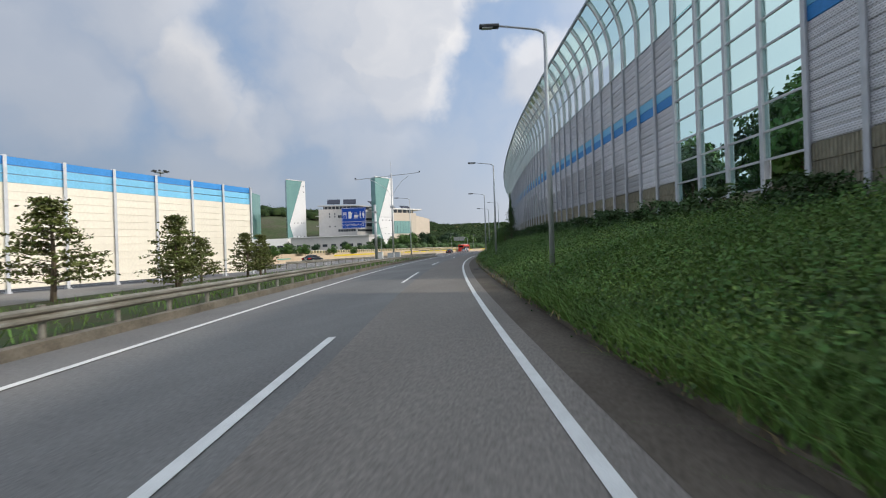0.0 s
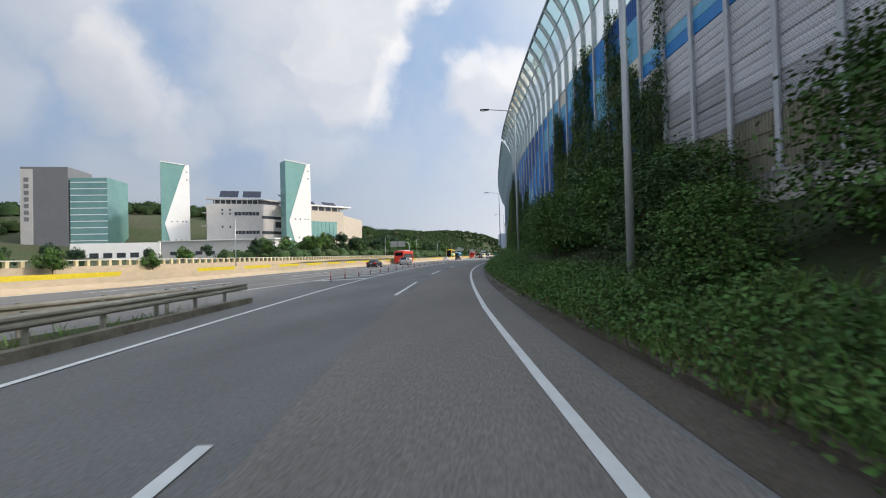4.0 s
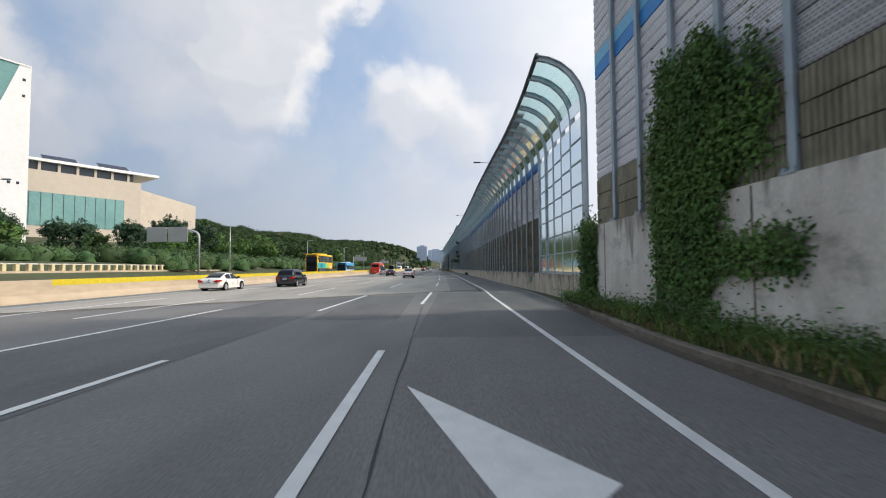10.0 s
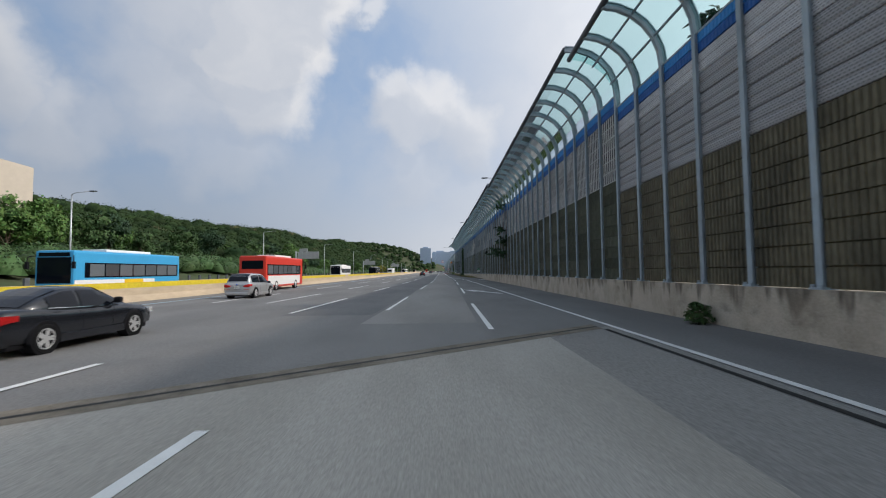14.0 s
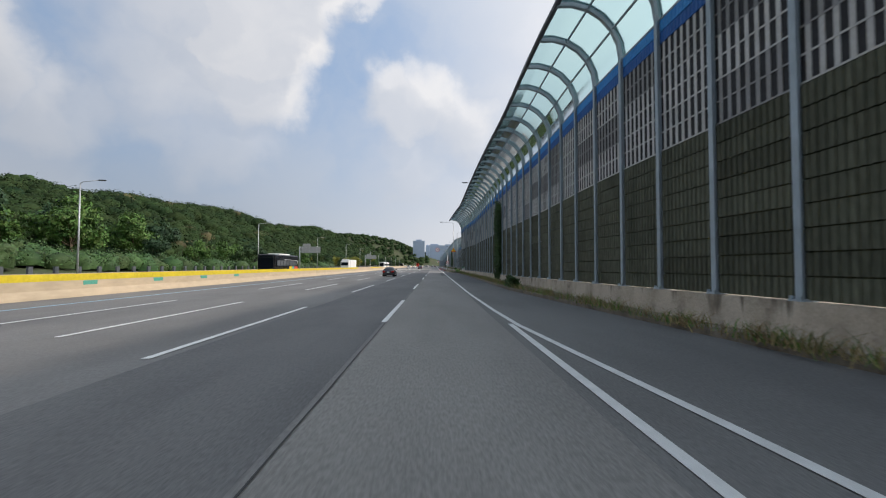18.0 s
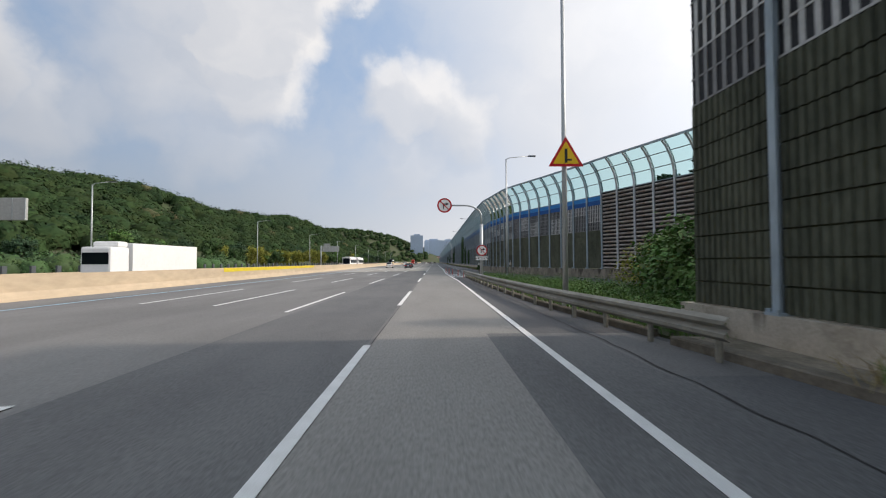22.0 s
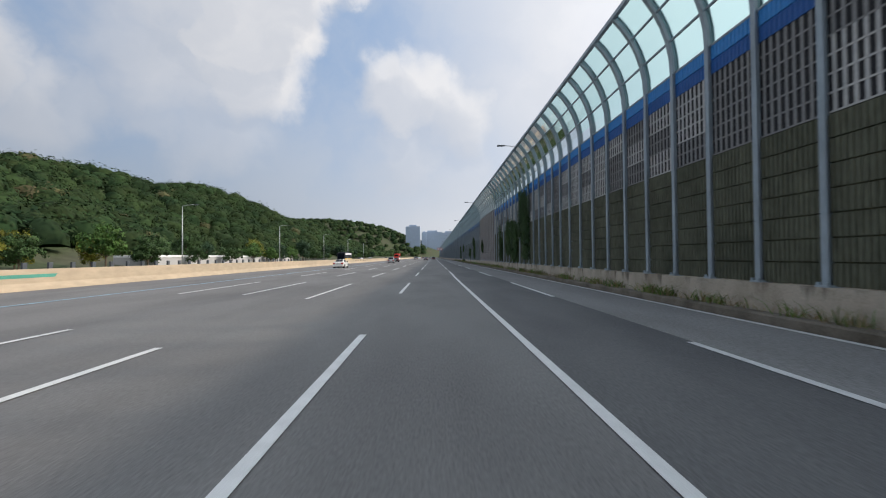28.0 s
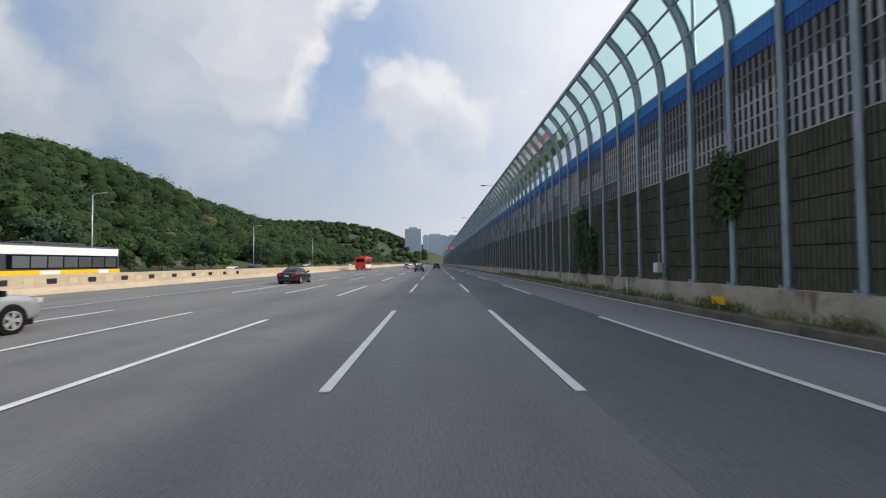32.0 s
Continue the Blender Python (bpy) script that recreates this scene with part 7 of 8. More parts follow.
def bus(paint, label, m, L=11.4, W=2.5, H=3.35, stripes=(), band=(1.55, 2.55), group="traffic", roof_white=False, deck2=None):
    """A coach: rounded body, window panes, skirt stripes, wheels, lamps, mirrors and roof unit. y runs to the front."""
    t = thing("bus", m, label, "bus", group)
    bm = bmesh.new()
    box(bm, -W / 2, W / 2, 0, L, .34, H, bevel=.16)
    part("body", bm, paint, t, smooth=False)
    part("roof_unit", boxed(-W * .36, W * .36, L * .30, L * .72, H - .02, H + .20, bevel=.06), SIGN_WHITE if roof_white else paint, t)
    for zb, zt in ([band] + ([deck2] if deck2 else [])):
        n = 7
        for side in (-1, 1):
            x = side * W / 2
            bd = part("window_band", boxed(x - .012, x + .012, .35, L - .9, zb, zt), CARGLASS, t)
            for i in range(n):
                y0 = .5 + (L - 1.7) * i / n
                part("pane", boxed(x - .02, x + .02, y0, y0 + (L - 1.7) / n - .12, zb + .08, zt - .08), BUS_PANE, bd)
    part("rear_window", boxed(-W * .40, W * .40, -.015, .05, H - 1.25, H - .45, bevel=.03), CARGLASS, t)
    part("windscreen", boxed(-W * .44, W * .44, L - .05, L + .02, 1.2, H - .45, bevel=.03), CARGLASS, t)
    part("front_panel", boxed(-W * .40, W * .40, L - .04, L + .015, H - .40, H - .15), CARGLASS, t)
    for i, (mt, y0, y1, z0, z1) in enumerate(stripes):
        for side in (-1, 1):
            x = side * W / 2
            d = .006 + .001 * i
            part("painted_panel", boxed(x - d, x + d, y0 * L, y1 * L, z0, z1), mt, t)
    for y in (L * .24, L * .77):
        for side in (-1, 1):
            wheel(t, side * (W / 2 - .12), y, .48, .28, side)
            bm = bmesh.new()
            tube(bm, [(side * (W / 2 - .25), y, .48), (side * (W / 2 + .003), y, .48)], .56, 20)
            part("arch_lining", bm, TRIM, t)
    for side in (-1, 1):
        part("tail_lamp", boxed(side * W * .42 - .1, side * W * .42 + .1, -.02, .05, .75, 1.15, bevel=.02), LAMP_RED, t)
        part("headlamp", boxed(side * W * .38 - .18, side * W * .38 + .18, L - .03, L + .02, .65, .88, bevel=.03), LAMP_CLEAR, t)
        bm = bmesh.new()
        tube(bm, bend([(side * W * .45, L - .1, H - .35), (side * (W * .5 + .22), L + .25, H - .4), (side * (W * .5 + .24), L + .28, H - .75)]), .03, 6)
        box(bm, side * (W * .5 + .24) - .1, side * (W * .5 + .24) + .1, L + .2, L + .34, H - 1.2, H - .75, bevel=.03)
        part("mirror", bm, TRIM, t)
    part("rear_bumper", boxed(-W * .48, W * .48, -.05, .2, .36, .60, bevel=.04), paint, t)
    pl = part("number_plate", boxed(-.26, .26, -.03, 0, .72, .86), PLATE, t)
    part("plate_bar", boxed(-.2, .2, -.034, -.03, .76, .82), DARKBAR, pl)
    return t


def flip(s, u, z=0.0):
    """A pose for what comes towards the camera."""
    return at(s, u, z, 180)


car("coupe_suv", WHITE, "pearl white coupe SUV with black roof and lower trim", at(109.8, -4.5, 0, 1.0), roof=None, clad=True)
cs = bpy.data.objects["cabin"]
cs.data.materials[0] = WHITE
car("sedan", BLACK, "black saloon car with chrome window trim", at(134.2, -10.2, 0, 1.0))
car("suv", SILVER, "silver SUV with red tail lamps", at(155.0, -14.3, 0, 1.0))
car("sedan", WHITE, "white saloon car with red tail lamps", at(539.6, -15.9))
car("suv", SILVER, "silver SUV in the next lane", at(589.2, -12.0))
car("sedan", BLACK, "black saloon car further along the motorway", at(619.5, -13.2))
car("sedan", BLACK, "black saloon car on the main carriageway", at(-100.6, -29.0, 0, -8))
car("sedan", BLACK, "black saloon car on the main carriageway", at(-17.5, -17.5, 0, -2))
car("suv", SILVER, "silver SUV on the main carriageway", at(-2.0, -15.0))
car("sedan", WHITE, "white saloon car on the main carriageway", at(70, -17.8))
car("suv", BLACK, "black SUV on the main carriageway", at(77, -14.2))
car("sedan", BLACK, "black saloon car in the next lane", at(286.5, -7.4))
car("sedan", GREY_CAR, "dark grey saloon car in the traffic", at(428, -7.4))
car("suv", WHITE, "white SUV in the traffic", at(437.5, -13.4))
car("sedan", GREY_CAR, "dark saloon car in the traffic", at(459.8, -8.6))
bus_white = [(SIGN_WHITE, .02, .98, .40, 1.1)]
bus(RED_PAINT, "red and white commuter bus", at(166, -18.0, 0, 1), stripes=[(SIGN_WHITE, .05, .9, .55, 1.45)], roof_white=True)
bus(RED_PAINT, "red and white commuter bus beside the median", at(14, -20.2, 0, 1), stripes=[(SIGN_WHITE, .05, .85, .55, 1.45)], roof_white=True)
bus(SIGN_WHITE, "white coach beyond the median", flip(241, -25.6), stripes=[(SIGN_BACK, .02, .98, .40, .7)])
dd = bus(GOLD, "double deck bus in yellow, green and teal", flip(137.2, -25.2), L=12.6, H=4.8, band=(3.1, 4.45), deck2=(.85, 1.75),
         stripes=[(TEAL, .45, .99, 1.86, 2.98), (LIME, .30, .50, 1.86, 2.7), (CARGLASS, .26, .99, .75, 1.82), (SIGN_WHITE, .08, .13, 1.1, 2.4), (SIGN_WHITE, .10, .2, 2.2, 2.4)])
cu = bpy.data.curves.new("route_number", "FONT")
cu.body, cu.size, cu.align_x, cu.extrude = "5003", .75, "CENTER", .004
cu.materials.append(DARKBAR)
ob = new("route_number", cu)
ob.parent = dd
ob.matrix_basis = pose(-1.27, 9.6, 2.15, 90, 0, -90)
bus(SKYBLUE, "white and blue bus with a painted picture", flip(165.0, -25.4), stripes=[(SIGN_WHITE, .3, .99, .5, 1.4), (GOLD, .42, .60, .7, 1.4)], roof_white=True)
bus(BLACK, "black and white coach with coloured bands", flip(296.5, -25.6), stripes=[(SIGN_WHITE, .02, .62, 1.9, 2.6), (LIME, .2, .3, .6, 1.5), (GOLD, .3, .4, .6, 1.5), (RED_PAINT, .02, .18, .6, 1.5), (SKYBLUE, .18, .24, .6, 1.5)], roof_white=True)
bus(SIGN_WHITE, "white coach beyond the median", flip(463, -28.5), stripes=bus_white)
bus(SIGN_WHITE, "white coach following beyond the median", flip(477, -28.5), stripes=bus_white)
bus(GREY_CAR, "grey and yellow bus beyond the median", flip(621.5, -30.2), stripes=[(SIGN_WHITE, .02, .98, 2.6, 3.2), (GOLD, .0, .99, .5, 1.45), (SIGN_WHITE, .12, .22, .55, 1.4), (SIGN_WHITE, .55, .7, .55, 1.4)])
bus(RED_PAINT, "red and white bus far ahead in the bus lane", at(690, -19.0), stripes=[(SIGN_WHITE, .05, .9, .55, 1.45)])
tk = thing("box_truck", flip(357.2, -26.2), "white box truck beyond the median", "truck", "traffic")
part("cargo_box", boxed(-1.2, 1.2, 0, 9.6, 1.0, 3.35, bevel=.05), SIGN_WHITE, tk)
part("chassis", boxed(-.9, .9, .1, 12, .6, 1.0), TRIM, tk)
part("cab", boxed(-1.15, 1.15, 9.9, 12.0, .55, 3.0, bevel=.18), SIGN_WHITE, tk)
part("windscreen", boxed(-1.0, 1.0, 11.97, 12.03, 1.65, 2.55, bevel=.02), CARGLASS, tk)
part("deflector", boxed(-1.0, 1.0, 9.9, 11.0, 3.0, 3.45, bevel=.15), SIGN_WHITE, tk)
for y in (1.4, 2.6, 10.9):
    for side in (-1, 1):
        wheel(tk, side * 1.0, y, .48, .3, side)
for k in range(6):
    part("side_guard", boxed(-1.23, -1.2, 3.4 + k * 1.0, 3.9 + k * 1.0, .55, 1.0), SIGN_BACK, tk)
# the queue far ahead
random.seed(21)
def far_car(kind, paint, label, m):
    """A car of the far queue: body, cabin, glass, wheels, lamps and plate."""
    hw, body, cabin, axles, wr = CAR_KINDS[kind]
    t = thing("car", m, label, "car", "traffic")
    for nm, rings, mt in (("body", [[(hw * k * a, y, lo + (hi - lo) * b) for a, b in ((-.9, 0), (.9, 0), (1, .5), (.92, .95), (.6, 1), (-.6, 1), (-.92, .95), (-1, .5))] for y, lo, hi, k in body], paint),
                          ("glasshouse", [[(-a, y, lo - .03), (a, y, lo - .03), (b, y, lo + (hi - lo) * .86), (-b, y, lo + (hi - lo) * .86)] for y, lo, hi, a, b in cabin], CARGLASS),
                          ("roof", [[(-b, y, lo + (hi - lo) * .86), (b, y, lo + (hi - lo) * .86), (b * .8, y, hi + .02), (-b * .8, y, hi + .02)] for y, lo, hi, a, b in cabin[1:-1]], paint)):
        bm = bmesh.new()
        loft(bm, rings)
        part(nm, bm, mt, t)
    for y in axles:
        for side in (-1, 1):
            bm = bmesh.new()
            tube(bm, [(side * (hw - .22), y, wr), (side * (hw + .01), y, wr)], wr, 16)
            part("wheel", bm, RUBBER, t)
    for side in (-1, 1):
        part("tail_lamp", boxed(side * hw * .70 - .17, side * hw * .70 + .17, -.02, .12, .74, .88), LAMP_RED, t)
        part("headlamp", boxed(side * hw * .62 - .16, side * hw * .62 + .16, body[-1][0] - .2, body[-1][0] + .01, .56, .68), LAMP_CLEAR, t)
    part("number_plate", boxed(-.2, .2, -.02, .03, .56, .68), PLATE, t)
    return t


base_far = [far_car("sedan", GREY_CAR, "dark car far ahead in the traffic", at(668, -3.6)), far_car("sedan", WHITE, "white car far ahead in the traffic", at(706, -7.5)),
            far_car("suv", BLACK, "black SUV far ahead in the traffic", at(700, 0.0)), far_car("suv", SILVER, "silver SUV far ahead in the traffic", at(745, -11.2))]
for i in range(24):
    copy_thing(base_far[i % 4], at(760 + i * 17 + random.uniform(-6, 6), random.choice((0, -3.6, -7.4, -11, -14.8)), 0))
for i in range(10):
    copy_thing(base_far[(i + 1) % 4], flip(640 + i * 26 + random.uniform(-6, 6), random.choice((-29, -32.5, -36))))

# ---- plants ----
def leaf_cloud(name, centres, normals, size, per, spread, material, parent=None, seed=1, droop=0.0, kind="stuff", tall=1.0, ruffle=.75):
    """Many small leaf blades round the given centres, as one mesh. Each leaf is a bent diamond of two triangles."""
    rng = np.random.default_rng(seed)
    c = np.repeat(np.asarray(centres, float), per, axis=0)
    nrm = np.repeat(np.asarray(normals, float), per, axis=0)
    n = len(c)
    sp = np.repeat(np.broadcast_to(np.asarray(spread, float), (len(centres), 3)), per, axis=0)
    c = c + rng.normal(size=(n, 3)) * sp
    d = nrm + rng.normal(size=(n, 3)) * ruffle
    d /= np.linalg.norm(d, axis=1)[:, None]
    t = rng.normal(size=(n, 3))
    t[:, 2] -= droop
    t -= d * np.sum(t * d, axis=1)[:, None]
    t /= np.linalg.norm(t, axis=1)[:, None]
    b = np.cross(d, t)
    sz = (np.repeat(np.broadcast_to(np.asarray(size, float), (len(centres),)), per) * rng.uniform(.55, 1.25, n))[:, None]
    v = np.empty((n, 4, 3))
    v[:, 0] = c - t * sz * .6 * tall
    v[:, 1] = c + b * sz * .36 + d * sz * .10
    v[:, 2] = c + t * sz * .6 * tall
    v[:, 3] = c - b * sz * .36 + d * sz * .10
    f = np.arange(4 * n).reshape(n, 4)
    me = bpy.data.meshes.new(name)
    me.vertices.add(4 * n)
    me.vertices.foreach_set("co", v.reshape(-1))
    me.loops.add(4 * n)
    me.loops.foreach_set("vertex_index", f.reshape(-1).astype(np.int32))
    me.polygons.add(n)
    me.polygons.foreach_set("loop_start", (np.arange(n) * 4).astype(np.int32))
    me.materials.append(material)
    me.update(calc_edges=True)
    ob = new(name, me)
    if parent is not None:
        ob.parent = parent
    if kind:
        ob["kind"] = kind
    return ob


def blades(name, roots, height, lean, width, material, parent=None, seed=1):
    """Upright grass blades: tapered bent strips."""
    rng = np.random.default_rng(seed)
    r = np.asarray(roots, float)
    n = len(r)
    h = np.broadcast_to(np.asarray(height, float), (n,)) * rng.uniform(.5, 1.3, n)
    a = rng.uniform(0, math.tau, n)
    side = np.stack([np.cos(a), np.sin(a), 0 * a], 1) * (width * rng.uniform(.6, 1.3, n))[:, None]
    ln = rng.normal(size=(n, 3)) * lean
    ln[:, 2] = 0
    up = np.zeros((n, 3))
    up[:, 2] = h
    v = np.empty((n, 5, 3))
    v[:, 0], v[:, 1] = r - side, r + side
    v[:, 2], v[:, 3] = r + up * .6 + ln * .35 * h[:, None] + side * .7, r + up * .6 + ln * .35 * h[:, None] - side * .7
    v[:, 4] = r + up * .95 + ln * h[:, None]
    base = (np.arange(n) * 5)[:, None]
    idx = np.concatenate([base + np.array([[0, 1, 2, 3]]), base + np.array([[3, 2, 4]])], axis=1)
    me = bpy.data.meshes.new(name)
    me.vertices.add(5 * n)
    me.vertices.foreach_set("co", v.reshape(-1))
    me.loops.add(7 * n)
    me.loops.foreach_set("vertex_index", idx.reshape(-1).astype(np.int32))
    me.polygons.add(2 * n)
    st = np.empty(2 * n, np.int32)
    st[0::2], st[1::2] = np.arange(n) * 7, np.arange(n) * 7 + 4
    me.polygons.foreach_set("loop_start", st)
    me.materials.append(material)
    me.update(calc_edges=True)
    ob = new(name, me)
    if parent is not None:
        ob.parent = parent
    ob["kind"] = "stuff"
    return ob




def bank_z(s, k):
    """Height of the bank's earth from the kerb (k = 0) to the wall (1)."""
    top = lerp([(-420, 2.6), (-153, 2.9), (-117, 3.3), (-60, 2.9), (-30, 2.3), (-8, 2.1), (5, 1.7), (22, .9), (50, .3), (58, .2)], s)
    return .12 + (top - .12) * (max(k, 0.0) ** .85) + .12 * noise.noise(Vector((s * .35, k * 3, 0)))


bv, bf, nk = [], [], 9
ss = np.arange(-300, 57, 2.0)
for s in ss:
    a, b = lerp(KERB_R, s) + .22, lerp(WALL_A, s) - .2
    for j in range(nk):
        k = j / (nk - 1)
        bv.append(P(s, a + (b - a) * k, bank_z(s, k)))
for i in range(len(ss) - 1):
    for j in range(nk - 1):
        bf.append((i * nk + j, i * nk + j + 1, (i + 1) * nk + j + 1, (i + 1) * nk + j))
tagged(link("bank", bv, bf, EARTH, smooth=True), "earth bank under grass and shrubs", "bank", kind="structure")
rng = np.random.default_rng(5)


def on_bank(n, s0, s1, k0, k1, lift=0.0):
    out = []
    for s, k in zip(rng.uniform(s0, s1, n), rng.uniform(k0, k1, n)):
        a, b = lerp(KERB_R, s) + .25, lerp(WALL_A, s) - .2
        p = P(s, a + (b - a) * k, bank_z(s, k) + lift)
        out.append((p.x, p.y, p.z))
    return out


up = lambda n: [(-.35, -.2, .9)] * n
# long grass low on the bank, leafy cover above
pts = on_bank(30000, -160, -95, .015, .6)
tagged(blades("low_grass", pts, .28, .6, .011, GRASS, seed=29), "low green grass on the bank", "grass", kind="stuff")
pts = on_bank(15000, -178, -160, -.03, .72)
tagged(blades("long_grass", pts, .46, .6, .011, GRASS, seed=2), "long green grass on the bank", "grass", kind="stuff")
pts = on_bank(14000, -95, -20, -.05, .30)
tagged(blades("long_grass", pts, .34, .5, .014, GRASS, seed=12), "green weeds at the foot of the bank", "grass", kind="stuff")
pts = on_bank(1500, 2, 54, 0.05, .9)
tagged(blades("weeds", on_bank(8000, 2, 56, 0.0, .97), .50, .5, .010, GRASS, seed=22), "tall green weeds before the concrete wall", "weeds", kind="stuff")
tagged(blades("dry_weeds", on_bank(1500, 12, 54, 0.0, .30), .40, .6, .013, DRY, seed=23), "dry brown weeds along the kerb", "weeds", kind="stuff")
pts = on_bank(9500, -178, -95, .0, 1.0, .20)
tagged(leaf_cloud("ground_cover", pts, up(len(pts)), .085, 18, (.26, .26, .20), LEAF, seed=3, ruffle=.6), "low green leafy cover on the bank", "shrubs", kind="stuff")
pts = [q for q in on_bank(9000, -178, -95, .03, .95, .24) if noise.noise(Vector((q[0] * .35, q[1] * .35, 0))) > -.02]
tagged(leaf_cloud("ground_cover", pts, up(len(pts)), .06, 18, (.25, .25, .13), LEAF_LT, seed=4, ruffle=.6), "bright leafy weeds on the bank", "weeds", kind="stuff")
pts = on_bank(6200, -60, 3, .05, 1.0, .26)
tagged(leaf_cloud("creeper_cover", pts, up(len(pts)), .075, 26, (.26, .26, .22), LEAF, seed=6, ruffle=.6), "dense creeper leaves over the bank", "creeper", kind="stuff")
pts = on_bank(1900, -60, 3, .0, .9, .38)
tagged(leaf_cloud("creeper_cover", pts, up(len(pts)), .07, 20, (.22, .30, .16), LEAF_LT, seed=7, ruffle=.6), "bright creeper leaves over the bank", "creeper", kind="stuff")


pts = on_bank(1000, 0, 18, -.06, .95, .26) + on_bank(700, 18, 56, .45, 1.0, .12)
tagged(leaf_cloud("bushy_weeds", pts, up(len(pts)), .065, 28, (.24, .28, .18), LEAF_DK, seed=8), "bushy dark weeds before the concrete wall", "weeds", kind="stuff")
pts = on_bank(450, 0, 18, -.06, .9, .34) + on_bank(350, 18, 56, .35, 1.0, .16)
tagged(leaf_cloud("bushy_weeds", pts, up(len(pts)), .075, 20, (.26, .26, .22), LEAF, seed=9), "bushy green weeds before the concrete wall", "weeds", kind="stuff")
pts = on_bank(1500, -100, -56, -.03, .22, .26)
tagged(leaf_cloud("overhanging_weeds", pts, up(len(pts)), .08, 24, (.24, .3, .22), LEAF, seed=10), "green weeds hanging over the kerb", "weeds", kind="stuff")
pts = on_bank(420, -100, -56, -.05, .25, .36)
tagged(leaf_cloud("overhanging_weeds", pts, up(len(pts)), .08, 20, (.24, .3, .2), LEAF, seed=11), "leafy weeds hanging over the kerb", "weeds", kind="stuff")
pts = on_bank(900, -56, 3, -.06, .12, .16)
tagged(leaf_cloud("overhanging_weeds", pts, up(len(pts)), .08, 22, (.2, .3, .18), LEAF, seed=13), "green creeper hanging over the kerb", "weeds", kind="stuff")
tagged(blades("overhanging_grass", on_bank(4000, -178, -162, -.035, .05), .58, .95, .010, GRASS, seed=27), "long grass drooping over the kerb", "grass", kind="stuff")
pts = on_bank(180, -178, -162, -.02, .08, .16)
tagged(leaf_cloud("kerb_weeds", pts, up(len(pts)), .08, 14, (.16, .26, .12), LEAF_DK, seed=28), "dark low weeds over the kerb", "weeds", kind="stuff")
tagged(blades("dry_weeds", on_bank(2600, -178, -60, -.05, .10), .26, .7, .010, DRY, seed=21), "dry straw along the kerb", "weeds", kind="stuff")


DIRT = mat("washed_dirt", (.17, .145, .115), .9, var=.25, scale=1.4, bump=.5, bump_scale=24, col2=(.115, .10, .085))
dirt_edge = [(s, lerp(KERB_R, s) - max(.04, .34 + .75 * noise.noise(Vector((s * .23, 3.1, 0))) + .3 * noise.noise(Vector((s * .9, 1.7, 0))))) for s in np.arange(-76, 4, .8)]
tagged(ribbon("dirt_strip", -76, 3, dirt_edge, KERB_R, .013, DIRT, step=.8), "dry earth washed out along the kerb", "dirt", kind="structure")


def shrub(m, w, h, label, material=LEAF, n=170, seed=1, leaf=.2, category="shrub", group="shrubs on the bank"):
    t = thing("shrub", m, label, category, group)
    r2 = np.random.default_rng(seed)
    bm = bmesh.new()
    cs = []
    for i in range(7):
        a = r2.uniform(0, math.tau)
        e = Vector((math.cos(a) * w * .38 * r2.uniform(.3, 1), math.sin(a) * w * .38 * r2.uniform(.3, 1), h * r2.uniform(.55, .9)))
        tube(bm, [(0, 0, 0), e * .5 + Vector((0, 0, .1)), e], .035, 5, .008)
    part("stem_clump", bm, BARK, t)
    a, rr, z = r2.uniform(0, math.tau, n), np.sqrt(r2.uniform(0.05, 1, n)), r2.uniform(.12, 1, n)
    taper = np.sqrt(np.clip(1 - (z - .35) ** 2 / .5, .08, 1))
    cs = np.stack([np.cos(a) * rr * w / 2 * taper, np.sin(a) * rr * w / 2 * taper, z * h], 1)
    nr = cs / np.maximum(np.linalg.norm(cs, axis=1), .1)[:, None] + np.array([0, 0, .5])
    leaf_cloud("leaves", cs, nr, leaf, 16, (w * .07, w * .07, h * .06), material, t, seed, kind="")
    return t


sh = [shrub(at(-88, 6.6, 1.6), 3.4, 3.4, "bushy green shrub on the bank below the wall", LEAF, 620, 31, .105),
      shrub(at(-82, 5.6, 1.2), 3.0, 3.0, "dark green shrub on the bank", LEAF_DK, 560, 32, .10),
      shrub(at(-73, 6.4, 1.9), 3.2, 2.6, "green shrub on the bank below the wall", LEAF, 560, 36, .10)]
for i, (s, k, sc) in enumerate(((-93, .6, .9), (-78, .55, 1.1), (-75, .7, 1.2), (-71, .45, 1.0), (-68, .75, 1.15), (-60, .8, 1.0), (-86, .3, .7), (-99, .8, .8), (-53, .7, .8), (-80, .85, 1.0))):
    a, b = lerp(KERB_R, s) + .3, lerp(WALL_A, s) - .6
    copy_thing(sh[(0, 2, 1, 0, 2)[i % 5]], at(s, a + (b - a) * k, bank_z(s, k) - .1, i * 67) @ Matrix.Scale(sc, 4))
low_sh = shrub(at(-150, 9.8, 2.3), 2.2, 1.3, "low dark shrub by the foot of the wall", LEAF_DK, 90, 33, .16)
for i in range(34):
    s = -178 + i * 2.6 + (i % 3) * .5
    copy_thing(low_sh, at(s, lerp(WALL_A, s) - 1.0 - .5 * (i % 2), bank_z(s, .86) - .1, i * 50) @ Matrix.Scale(.8 + .3 * ((i * 7) % 5) / 5, 4))
